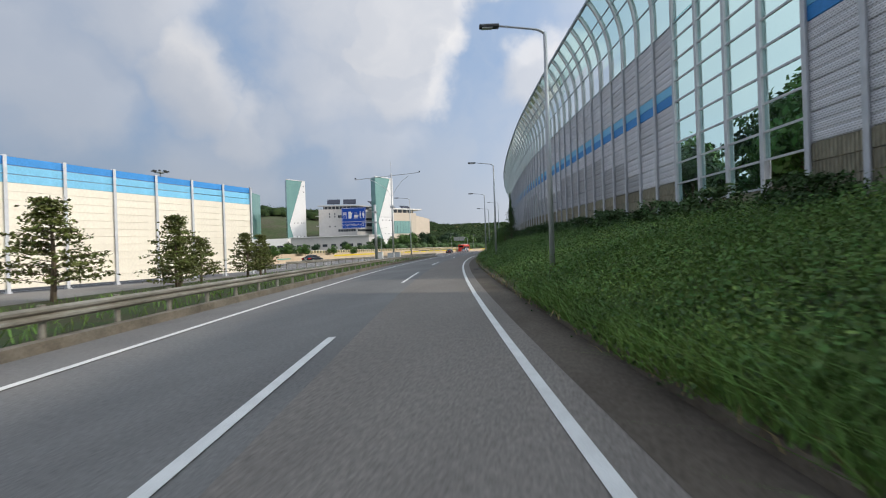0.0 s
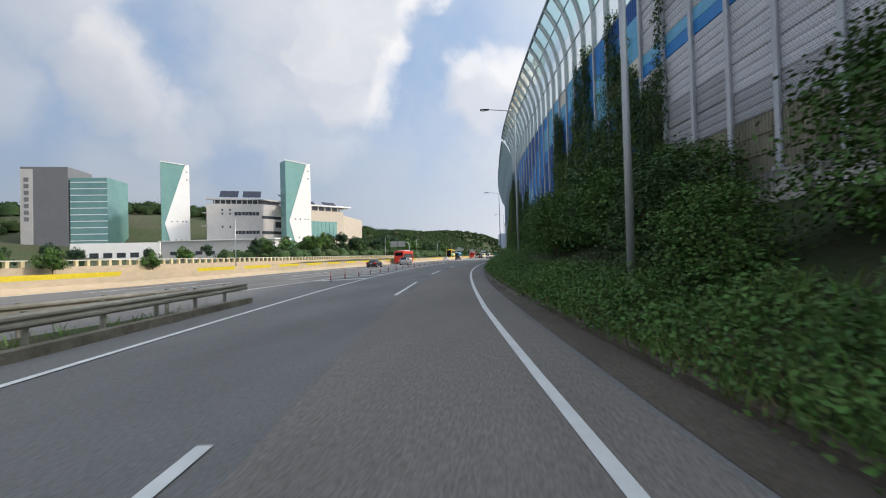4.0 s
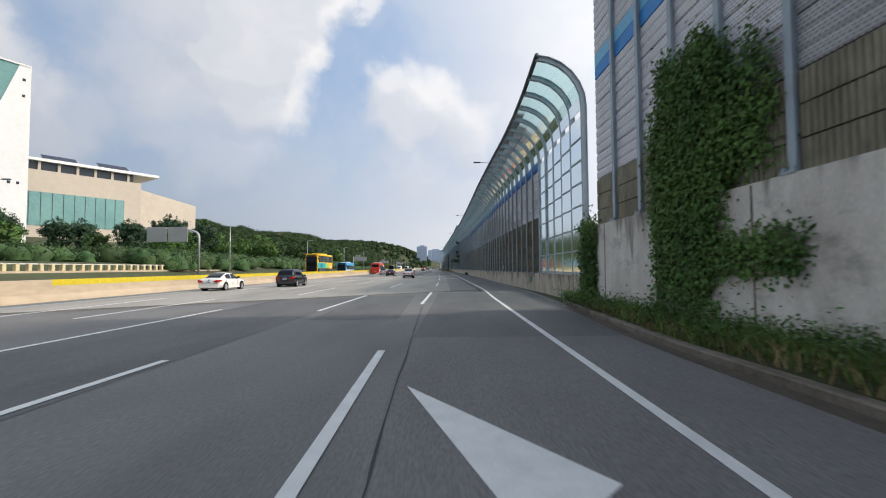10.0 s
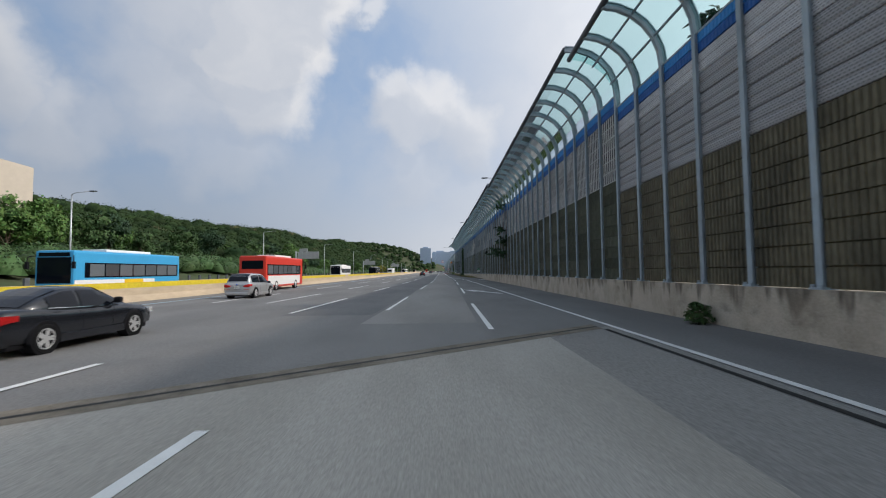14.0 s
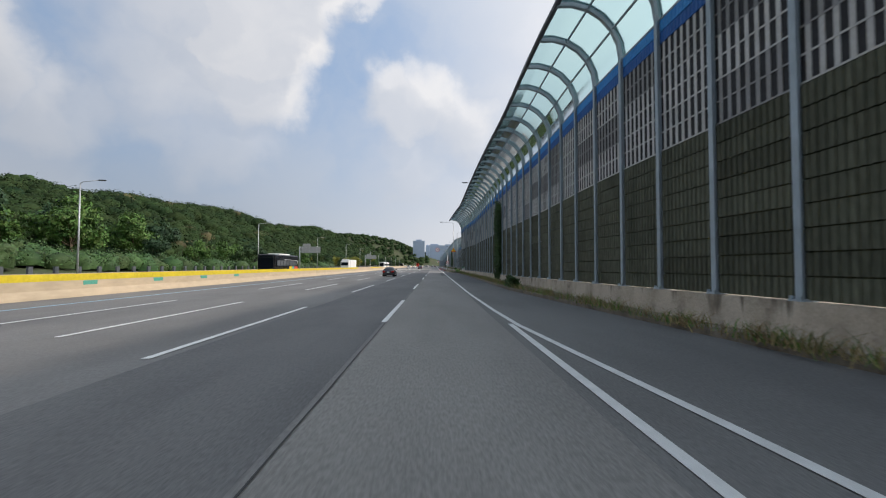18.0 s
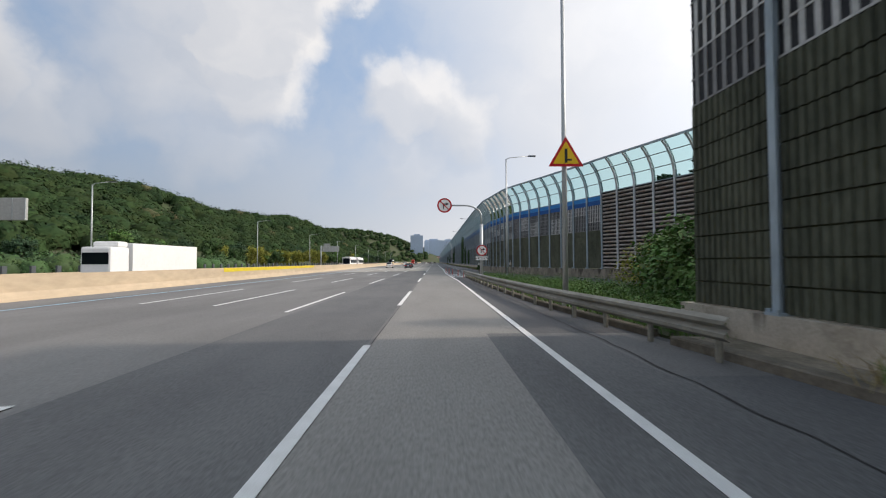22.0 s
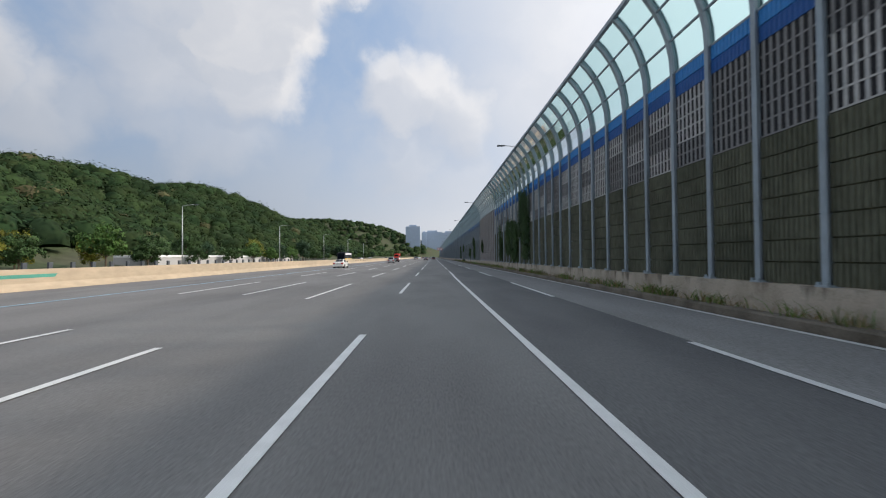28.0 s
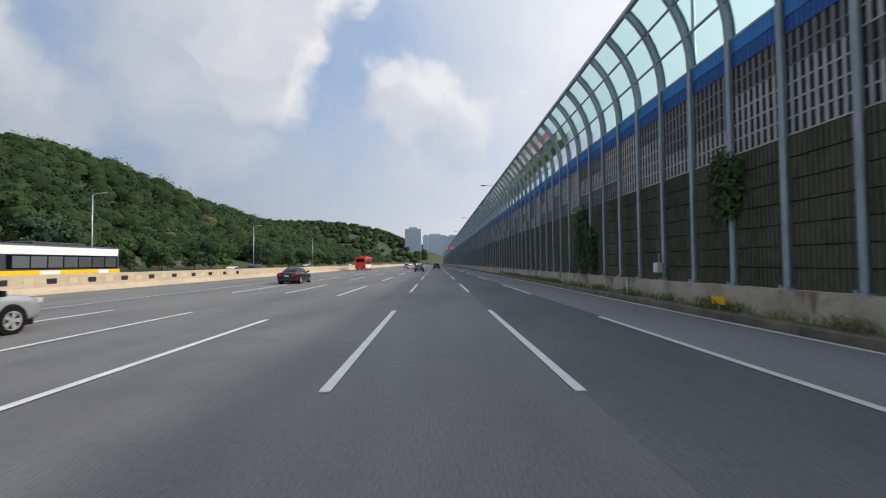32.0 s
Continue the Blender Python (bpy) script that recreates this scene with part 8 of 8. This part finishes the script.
# young trees on the bank before the wall
def layered_tree(m, h, w, label, material, seed=1, tiers=7, trunk=.09, group="young trees", flat=False):
    t = thing("tree", m, label, "tree", group)
    r2 = np.random.default_rng(seed)
    bm = bmesh.new()
    tube(bm, [(0, 0, 0), (.05, 0, h * .4), (0, .05, h * .75), (0, 0, h)], trunk, 7, .015)
    cs = []
    for i in range(tiers):
        lowest = .22 if flat else .06
        z = h * (lowest + (.96 - lowest) * i / (tiers - 1))
        rad = w / 2 * (1 - .78 * i / (tiers - 1)) * r2.uniform(.8, 1.1)
        for j in range(6 if flat else 9):
            a = r2.uniform(0, math.tau)
            z2 = z if flat else z + r2.uniform(-.6, .6) * h / tiers
            rise = .12 if flat else r2.uniform(.3, .9)
            e = Vector((math.cos(a) * rad, math.sin(a) * rad, z2 + rise * rad))
            tube(bm, [(0, 0, z - .15), e], .018, 4, .006)
            for q in (.45, .7, 1.0):
                cs.append(((e.x * q), (e.y * q), z2 - .1 + rise * rad * q))
    part("trunk", bm, BARK, t)
    leaf_cloud("crown", cs, [(0, 0, 1 if flat else .3)] * len(cs), (.17 if flat else .12) * (h / 4.5), 16, (.16 * h / 4.5, .16 * h / 4.5, (.07 if flat else .2) * h / 4.5), material, t, seed, kind="")
    return t


layered_tree(at(-111, 7.4, 2.6), 4.6, 2.6, "young tree with feathery dark leaves before the wall", LEAF_DK, 41)
layered_tree(at(-107.5, 6.6, 2.0), 3.0, 2.2, "small leafy tree before the wall", LEAF, 42)
# thin trees before the cream wall
yt = layered_tree(at(-146, -14.5), 3.4, 3.0, "feathery young evergreen before the cream wall", FEATHER, 43, 12, flat=True)
for i, (s, u, k) in enumerate(((-152, -15.4, 1.25), (-158, -17, 1.35), (-149, -16.0, .9), (-143, -15.0, 1.0), (-140.5, -15.8, .75), (-155, -13.6, .8), (-163, -18.5, 1.3), (-168, -20, 1.2))):
    copy_thing(yt, at(s, u, 0, i * 40) @ Matrix.Scale(k, 4))
tagged(blades("rough_grass", [tuple(P(s, u, .05)) for s, u in zip(rng.uniform(-178, -78, 6500), rng.uniform(0, 1, 6500) * -6.5 - 8.6) if u > lerp([(-180, -20), (-110, -15.4), (-78, -9.3)], s)], .34, .5, .014, GRASS, seed=52), "rough grass behind the guard rail", "grass", kind="stuff")

# ivy on the walls
def ivy(label, s0, s1, z_top, off, seed, n, z_low=2.0, lean=0.0, material=LEAF_DK, base=0.0, size=.145, thick=.14):
    """Ivy that climbs in ragged tongues: z_top is a function of s."""
    r2 = np.random.default_rng(seed)
    cs, out = [], 0
    while len(cs) < n:
        s = r2.uniform(s0, s1)
        top = z_top(s)
        z = z_low + (max(top, z_low + .1) - z_low) * r2.uniform(0, 1) ** .9
        if r2.uniform() < .12:
            z += r2.uniform(0, .5)
        p = P(s, lerp(off, s) - .12 - thick * r2.uniform(0, 1), z)
        cs.append((p.x, p.y, p.z))
    nr = [(-.95, -.15, .35)] * len(cs)
    ob = leaf_cloud("ivy", cs, nr, size * .8, 16, (.10, .17, .17), material, None, seed, droop=1.2, kind="stuff", ruffle=.55)
    return tagged(ob, label, "ivy", kind="stuff")


def tongues(s0, s1, low, high, seed, width=2.2, keep=.75):
    """Ragged heights: pointed tongues beside deep notches."""
    r2 = random.Random(seed)
    ks = []
    s = s0
    while s <= s1 + width:
        ks.append((s, r2.uniform(low + (high - low) * .3, high) if r2.random() < keep else low, width * r2.uniform(.35, .7)))
        s += width * r2.uniform(.35, .75)
    return lambda q: max([low] + [low + (h - low) * (1 - min(1, abs(q - c) / w) ** 2.2) for c, h, w in ks])


ivy("ivy in tall tongues over the blue wall", -76, -58, tongues(-76, -58, 6.0, 15.5, 3, 2.4, .9), WALL_A, 61, 4200, 2.4)
ivy("low ivy at the foot of the blue wall", -58, -45, tongues(-58, -45, 3.6, 7.4, 14, 1.9), WALL_A, 65, 2300, 1.4)
ivy("ivy in tall tongues over the blue wall", -45, -27, tongues(-45, -27, 4.0, 13.6, 4, 1.9, .8), WALL_A, 62, 3600, 1.4)
BROWN_LEAF = mat("brown_leaf", (.20, .105, .045), .7, var=.15, scale=.6, col2=(.11, .065, .035), island=.4)
SHEET = [(-30, 11.5), (-24, 10.8), (-22.2, 9.6), (-21.2, 7.3), (-20.4, 6.5), (-19.3, 7.4), (-18.6, 6.3), (-17.9, 7.9), (-17.3, 6.0), (-16.3, 5.9), (-15.2, 4.4)]
sheet_top = lambda s: lerp(SHEET, s) + .35 * noise.noise(Vector((s * 2.1, 0, 5)))
ivy("thick sheet of ivy over the grey wall", -29, -15.3, sheet_top, WALL_A, 63, 3700, 3.5, material=LEAF, size=.14)
ivy("green ivy leaves in the thick sheet", -29, -15.8, sheet_top, WALL_A, 66, 1400, 3.2, material=LEAF_LT, size=.14, thick=.18)
ivy("withered brown ivy along the sheet's lower edge", -29, -17, lambda s: lerp([(-29, 7.5), (-21, 6.5), (-17, 4.0)], s) + .7 * noise.noise(Vector((s * .9, 2, 0))), WALL_A, 67, 900, 3.0, material=BROWN_LEAF, size=.13, thick=.2)
ivy("ivy hanging over the concrete wall", -21.4, -15.4, lambda s: 4.2, WALL_A, 97, 800, 2.2, material=LEAF, size=.14, thick=.25)
ivy("ivy hanging over the concrete wall", -30, -24.2, lambda s: 4.4, WALL_A, 98, 700, 2.4, material=LEAF, size=.14, thick=.25)
ivy("ivy climbing the grey wall in a spire", -12.4, -9.2, tongues(-12, -9.4, 4.0, 7.2, 5, 1.2), WALL_A, 68, 520, 2.0, material=LEAF, size=.15)
ivy("bright ivy leaves over the blue wall", -74, -58, tongues(-76, -58, 5.0, 13.5, 6, 2.0), WALL_A, 64, 1000, 2.2, material=LEAF_LT, size=.15)
COLUMN = [(43.6, 5.0), (44.2, 6.2), (44.8, 7.2), (45.2, 6.9), (45.8, 6.5), (46.4, 7.3), (47.0, 5.0), (47.2, 3.6)]
column_top = lambda s: lerp(COLUMN, s) + .3 * noise.noise(Vector((s * 3.1, 0, 2)))
ivy("thick ivy column on the concrete wall", 44.1, 47.0, column_top, WALL_A, 112, 1500, 2.7, material=LEAF, size=.13, thick=.25)
ivy("thick ivy trunk at the foot of the concrete wall", 44.5, 46.9, lambda s: 3.2, WALL_A, 113, 620, .8, material=LEAF, size=.13, thick=.25)
ivy("loose ivy shoots on the tan panels", 42.9, 44.5, lambda s: 6.0 + .5 * math.sin(s * 7), WALL_A, 114, 170, 3.6, material=LEAF, size=.13)
ivy("ivy branch across the concrete wall", 42.2, 44.6, lambda s: 2.25 + .1 * math.sin(s * 9), WALL_A, 115, 260, 1.65, material=LEAF, size=.13)
ivy("ivy at the end of the concrete wall", 51.6, 52.9, lambda s: 3.4, WALL_A, 116, 420, .6, material=LEAF, size=.13, thick=.3)
ivy("dark ivy column on the mossy wall", 266.4, 268.9, tongues(266.4, 269, 7.4, 9.2, 9, .8), WALL_B, 81, 900, .3, size=.21, thick=.3)
for s0, s1, lo, top, n, sd in ((397.0, 397.7, 3.1, 4.5, 26, 82), (447.5, 455.5, 1.5, 10.2, 1500, 83), (508.0, 510.6, 1.6, 9.0, 420, 84), (510.2, 512.2, 3.4, 8.6, 260, 94), (513.6, 516.6, 1.3, 6.6, 420, 85), (517.0, 520.2, 2.0, 7.2, 420, 95), (524.0, 525.6, 1.4, 6.4, 200, 86), (560.0, 562.4, 1.6, 5.8, 320, 87), (563.0, 564.2, 4.3, 5.8, 90, 96), (545.6, 546.8, 2.6, 4.8, 110, 88), (571.8, 573.6, 1.6, 3.8, 120, 89), (594.3, 595.3, 3.2, 6.0, 110, 90), (437.5, 440.5, 1.4, 6.5, 420, 91), (425.5, 427.5, 1.4, 5.0, 200, 92), (606, 609, 1.4, 6.0, 260, 93)):
    ivy("dark ivy climbing the olive wall", s0, s1, tongues(s0, s1, lo + (top - lo) * .25, top, sd, 1.3, .9), WALL_C, sd, n, lo, size=.17)

# weeds along the kerbs and the verge of the side road
def line_pts(n, s0, s1, off, spread, z=.02):
    return [tuple(P(s, lerp(off, s) + d, z)) for s, d in zip(rng.uniform(s0, s1, n), rng.normal(size=n) * spread)]


WEED = [(222, 7.1), (240, 6.0), (250, 5.55), (290, 5.55), (318, 5.3)]
tufts = []
for c in np.arange(224, 318, 1.7):
    q, n = c + rng.uniform(-.8, .8), int(rng.uniform(8, 34) ** 1.35)
    tufts += [tuple(P(a, lerp(WEED, a) + b, .16)) for a, b in zip(rng.normal(q, .42, n), rng.normal(0, .16, n))]
tagged(blades("weed_tufts", tufts[::3], .42, .7, .014, GRASS, seed=124), "green weed tufts on the broken kerb", "weeds", kind="stuff")
tagged(blades("dry_tufts", [q for i, q in enumerate(tufts) if i % 3], .40, .8, .013, DRY, seed=125), "dry weed tufts on the broken kerb", "weeds", kind="stuff")
tagged(blades("dry_weeds", line_pts(1800, 222, 317, WEED, .30, .16), .30, .6, .012, DRY, seed=24), "dry weeds in the joint of the kerb", "weeds", kind="stuff")
tagged(blades("green_weeds", line_pts(900, 222, 317, WEED, .25, .16), .26, .5, .012, GRASS, seed=25), "green weeds in the joint of the kerb", "weeds", kind="stuff")
W5L = [(372, 8.5), (1600, 8.55)]
tagged(blades("kerb_weeds", line_pts(2200, 540, 640, W5L, .12, .22), .24, .6, .012, GRASS, seed=26), "weeds on the kerb at the wall's foot", "weeds", kind="stuff")
tagged(blades("dry_kerb_weeds", line_pts(1300, 440, 640, W5L, .12, .22), .22, .6, .012, DRY, seed=27), "dry weeds on the kerb at the wall's foot", "weeds", kind="stuff")
VERGE_R = [(316, 24), (330, 13.5), (345, 9.2), (356, 6.0), (360, 4.2)]
vg_pts = [(s, u) for s, u in zip(rng.uniform(320, 359.5, 26000), rng.uniform(3.2, 22, 26000)) if lerp(KERB_R, s) + .2 < u < lerp(VERGE_R, s) - .1]
tagged(ribbon("side_verge", 320.6, 360, [(s, u + .3) for s, u in KERB_R], VERGE_R, .06, EARTH, step=2.4, under=.1), "grassy verge between motorway and side road", "verge", kind="structure")
tagged(sweep("kerb", 328, 359.8, VERGE_R, [(0, -.05), (0, .14), (.03, .17), (.2, .17), (.24, -.05)], KERB), "weathered kerb along the side road", "kerb", kind="structure")
tagged(blades("verge_grass", [tuple(P(s, u, .06)) for s, u in vg_pts], .42, .5, .017, GRASS, seed=28), "green grass on the verge", "grass", kind="stuff")
lp_ = [(s, u) for s, u in zip(rng.uniform(321, 359.3, 4200), rng.uniform(3.9, 20, 4200)) if lerp(KERB_R, s) + .45 < u < lerp(VERGE_R, s) - .2]
tagged(leaf_cloud("verge_weeds", [tuple(P(s, u, .3 + .25 * noise.noise(Vector((s * .4, u * .4, 0))))) for s, u in lp_], [(0, 0, 1)] * len(lp_), .085, 22, (.22, .22, .2), LEAF, seed=29), "leafy green weeds on the verge", "weeds", kind="stuff")
vs_ = shrub(at(322, 10.5), 5.0, 3.6, "spreading green bush behind the guard rail", LEAF, 220, 34, .24, group="bushes by the side road")
for i, (s, u, k) in enumerate(((318.5, 8.6, .8), (326, 13, .9), (331, 16, .8), (321, 15, 1.2), (325, 9.0, .55), (336, 19, .7), (319, 12, 1.3))):
    copy_thing(vs_, at(s, u, 0, i * 50) @ Matrix.Scale(k, 4))
for s, u, w, h, sd in ((-68.5, 6.5, 3.2, 2.0, 41), (-65.0, 6.5, 3.4, 2.2, 42), (-61.0, 6.8, 3.0, 1.9, 43)):
    shrub(at(s, u, bank_z(s, .5) - .1), w, h, "green bush arching out below the ivy", LEAF, 420, sd, .10)
roots = []
for c in np.arange(396, 640, 1.9):
    s, n = c + rng.uniform(-.9, .9), int(rng.uniform(6, 60) ** 1.25)
    for a, b in zip(rng.normal(s, .34, n), rng.uniform(8.22, 8.74, n)):
        q = P(a, min(b, 8.74), .2)
        roots.append((q.x, q.y, q.z))
tagged(blades("kerb_weeds", roots[::2], .42, .7, .015, GRASS, seed=91), "green weed tufts on the kerb by the noise wall", "weeds", kind="stuff")
tagged(blades("dry_weeds", roots[1::2], .36, .8, .014, DRY, seed=92), "dry weed tufts on the kerb by the noise wall", "weeds", kind="stuff")
layered_tree(at(324.6, 10.6), 7.8, 4.2, "dark ragged pine behind the guard rail", LEAF_DK, 48, 10, .14, "trees by the side road")
for s, u, k, a in ((328.6, 10.7, .95, 20), (332.8, 11.6, .85, 130), (330.2, 12.6, .8, 250)):
    copy_thing(vs_, at(s, u, 0, a) @ Matrix.Scale(k, 4))
shrub(at(337.5, 13.4), 5.2, 2.7, "yellowish green bush behind the guard rail", LEAF_YEL, 240, 49, .16, group="bushes by the side road")
dk = shrub(at(395.2, 8.35, .1), 1.1, .9, "dark bush at the wall's foot", LEAF_DK, 60, 35, .14)
copy_thing(dk, at(139, 7.5, 0) @ Matrix.Scale(.7, 4))
copy_thing(dk, at(251.0, 5.5, .12) @ Matrix.Diagonal((1.0, 1.7, .85, 1)))
copy_thing(dk, at(254.3, 5.9, .12) @ Matrix.Scale(.9, 4))
copy_thing(dk, at(588.5, 8.4, .2) @ Matrix.Scale(.9, 4))


def crown_tree(m, h, w, label, material, seed=1, n=170, leaf=.5, group="roadside trees", trunk=.18):
    """A broad tree: tapered trunk, limbs, and a crown of leaf clumps with gaps."""
    t = thing("tree", m, label, "tree", group)
    r2 = np.random.default_rng(seed)
    bm = bmesh.new()
    tube(bm, [(0, 0, -.3), (.08, 0, h * .25), (-.05, .08, h * .5), (0, 0, h * .8)], trunk, 8, .04)
    cs, nr = [], []
    lobes = []
    for i in range(8):
        a = i * 2.4 + r2.uniform(-.4, .4)
        z = h * r2.uniform(.35, .85)
        rad = w / 2 * r2.uniform(.35, .75) * (1 if z < h * .65 else .7)
        c = np.array([math.cos(a) * rad, math.sin(a) * rad, z])
        lobes.append((c, w * r2.uniform(.20, .30)))
        tube(bm, [(0, 0, h * .3), tuple(c * .6 + np.array([0, 0, h * .1])), tuple(c)], .06, 5, .015)
    lobes.append((np.array([0, 0, h * .82]), w * .24))
    part("trunk", bm, BARK, t)
    for i in range(n):
        c, rad = lobes[r2.integers(len(lobes))]
        d = r2.normal(size=3)
        d /= np.linalg.norm(d)
        d[2] = d[2] * .8 + .15
        cs.append(c + d * rad * r2.uniform(.65, 1.05))
        nr.append(d)
    leaf_cloud("crown", cs, nr, leaf * .72, 26, (w * .04, w * .04, w * .034), material, t, seed, kind="", ruffle=.42)
    return t


rows_t = [crown_tree(at(48, -57, 3.0), 8.0, 6.5, "broad green roadside tree", LEAF, 51),
          crown_tree(at(56, -59, 3.0), 7.0, 6.0, "dark green roadside tree", LEAF_DK, 52),
          crown_tree(at(64, -57, 3.0), 9.0, 6.5, "olive green roadside tree", LEAF_PINE, 53),
          crown_tree(at(600, -54), 7.0, 6.5, "yellowing broad roadside tree in leaf", LEAF_YEL, 54)]
random.seed(77)
for i in range(64):                      # before the offices and on along the bank
    s = 30 + i * 4.6 + random.uniform(-1.5, 1.5)
    u = -56 - random.uniform(0, 16)
    x, y = P(s, u).xy
    k = random.uniform(.75, 1.15) * (1.0 if s < 120 else 1.25)
    copy_thing(rows_t[random.choice((0, 1, 1, 2))], pose(x, y, height(x, y) - .1, 0, 0, random.uniform(0, 360)) @ Matrix.Scale(k, 4))
for i in range(100):                     # along the foot of the hill
    s = 300 + i * 5.2 + random.uniform(-2, 2)
    u = -48.5 - random.uniform(0, 10)
    x, y = P(s, u).xy
    yel = 430 < s < 560 and random.random() < .45
    copy_thing(rows_t[3 if yel else random.choice((0, 1, 2, 1))], pose(x, y, height(x, y) - .1, 0, 0, random.uniform(0, 360)) @ Matrix.Scale(random.uniform(.6, 1.0), 4))
for i in range(22):                      # left of the ramp, among the offices
    s, u = -140 + i * 9 + random.uniform(-3, 3), -62 - random.uniform(0, 40)
    x, y = P(s, u).xy
    copy_thing(rows_t[random.choice((0, 1, 2))], pose(x, y, height(x, y) - .1, 0, 0, random.uniform(0, 360)) @ Matrix.Scale(random.uniform(.5, .8), 4))
for s, u, k in ((-60, -50, .55), (-72, -52, .5), (-45, -49, .5), (-90, -56, .6), (-30, -49, .45)):
    copy_thing(rows_t[0], at(s, u, 0, s) @ Matrix.Scale(k, 4))
# pines and trees that show above and through the panes on the right
pine = layered_tree(at(150, 16), 16.5, 6.5, "tall pine behind the noise wall", LEAF_PINE, 56, 9, .2, "trees behind the noise wall", flat=True)
for s, u, k in ((183.7, 10.5, 1.05), (330, 34, .85), (338, 30, .8), (345, 31, .75), (351, 25, .7), (322, 40, .9), (356, 24, .65), (316, 36, .8), (480, 13, .68), (487, 13.5, .62), (472, 14, .66), (462, 13, .6), (505, 13, .7)):
    copy_thing(pine, at(s, u, 0, s * 3) @ Matrix.Scale(k, 4))
bt = [rows_t[0], rows_t[1]]
for i in range(26):
    s = -176 + i * 3.4
    copy_thing(bt[i % 2], at(s, lerp(WALL_A, s) + 5.5 + (i % 3) * 1.5, 2.2, i * 70) @ Matrix.Scale(.72 + .1 * (i % 4), 4))
for i in range(20):
    s = 44 + i * 3.2
    copy_thing(bt[i % 2], at(s, 13.5 + (i % 3) * 1.2, 0, i * 70) @ Matrix.Scale(.62 + .12 * (i % 3), 4))
for i in range(34):
    s = 384 + i * 7.2
    copy_thing(bt[i % 2], at(s, 15.5 + (i % 3) * 1.5, 0, i * 70) @ Matrix.Scale(1.15 + .1 * (i % 4), 4))

# woods on the hills: thousands of crowns as one mesh
def woods(name, n, x0, x1, y0, y1, size, seed, lift, per=20, minz=2.5, material=HILL_LEAF, leaf=.32, ruffle=.28):
    r2 = np.random.default_rng(seed)
    cs, sz, sp = [], [], []
    tries = 0
    while len(cs) < n and tries < n * 6:
        tries += 1
        x, y = r2.uniform(x0, x1), r2.uniform(y0, y1)
        z = height(x, y)
        if z < minz:
            continue
        k = r2.uniform(.7, 1.3)
        cs.append((x, y, z + lift * k))
        sz.append(size * k)
        sp.append((size * .95 * k, size * .95 * k, size * .62 * k))
    base, ks = np.array(cs), np.array(sz)
    # a solid lumpy dome carries the leaves of each crown
    ang = np.arange(8) * math.tau / 8
    ring = np.array([[r * math.cos(a), r * math.sin(a), z] for r, z in ((.95, -.55), (1.0, .1), (.86, .58), (.5, .92), (.1, 1.02)) for a in ang])
    lumps = r2.uniform(.72, 1.12, (len(base), 40, 1))
    dome = base[:, None, :] + ring[None] * np.array([1.38, 1.38, 1.08]) * ks[:, None, None] * lumps
    quad = np.array([[8 * i + k, 8 * i + (k + 1) % 8, 8 * i + 8 + (k + 1) % 8, 8 * i + 8 + k] for i in range(4) for k in range(8)])
    idx = (np.arange(len(base)) * 40)[:, None, None] + quad[None]
    me = bpy.data.meshes.new(name)
    me.vertices.add(len(base) * 40)
    me.vertices.foreach_set("co", dome.reshape(-1))
    me.loops.add(idx.size)
    me.loops.foreach_set("vertex_index", idx.reshape(-1).astype(np.int32))
    me.polygons.add(idx.size // 4)
    me.polygons.foreach_set("loop_start", (np.arange(idx.size // 4) * 4).astype(np.int32))
    me.materials.append(material)
    me.update(calc_edges=True)
    tagged(new(name, me), "dense dark green crowns of the woods", "woods", kind="stuff")
    # leaf clumps make it ragged
    m = per
    d = r2.normal(size=(len(base), m, 3))
    d[:, :, 2] = np.abs(d[:, :, 2]) - .15
    d /= np.linalg.norm(d, axis=2)[:, :, None]
    lump = 1 + .30 * np.sin(d[:, :, :1] * 5 + ks[:, None, None] * 40) * np.sin(d[:, :, 1:2] * 6)
    pts = base[:, None, :] + d * (ks[:, None, None] * np.array([1.7, 1.7, 1.35])) * lump * r2.uniform(.82, 1.05, (len(base), m, 1))
    ob = leaf_cloud(name, pts.reshape(-1, 3), (d + np.array([.1, -.1, .25])).reshape(-1, 3), np.repeat(ks, m) * leaf, 1, (.05, .05, .05), material, None, seed, ruffle=ruffle)
    return tagged(ob, "dense dark green woods on the hill", "woods", kind="stuff")


woods("roadside_thicket", 900, -64, -46, 110, 420, 1.25, 98, .9, 190, -1.0, LEAF_DK, .22, .6)
woods("roadside_thicket", 260, -80, -54, 20, 150, 1.2, 99, .8, 190, -1.0, LEAF_DK, .22, .6)
woods("hill_woods", 3000, -190, -54, 240, 760, 2.3, 91, 2.4, 120)
woods("hill_woods", 2600, -230, -54, 760, 1250, 2.7, 92, 2.6, 60)
woods("hill_woods", 1800, -420, -190, 240, 1000, 3.4, 95, 3.0, 50)
woods("far_woods", 2600, -760, -20, 1250, 1950, 4.2, 93, 3.5, 40)
woods("far_woods", 1400, -900, -330, 60, 900, 4.2, 94, 3.5, 40, 8)
woods("far_woods", 900, 60, 700, 1700, 2500, 6.0, 96, 4.0, 40, 5)
woods("autumn_crowns", 45, -180, -56, 300, 760, 2.0, 97, 3.0, 90, material=AUTUMN)
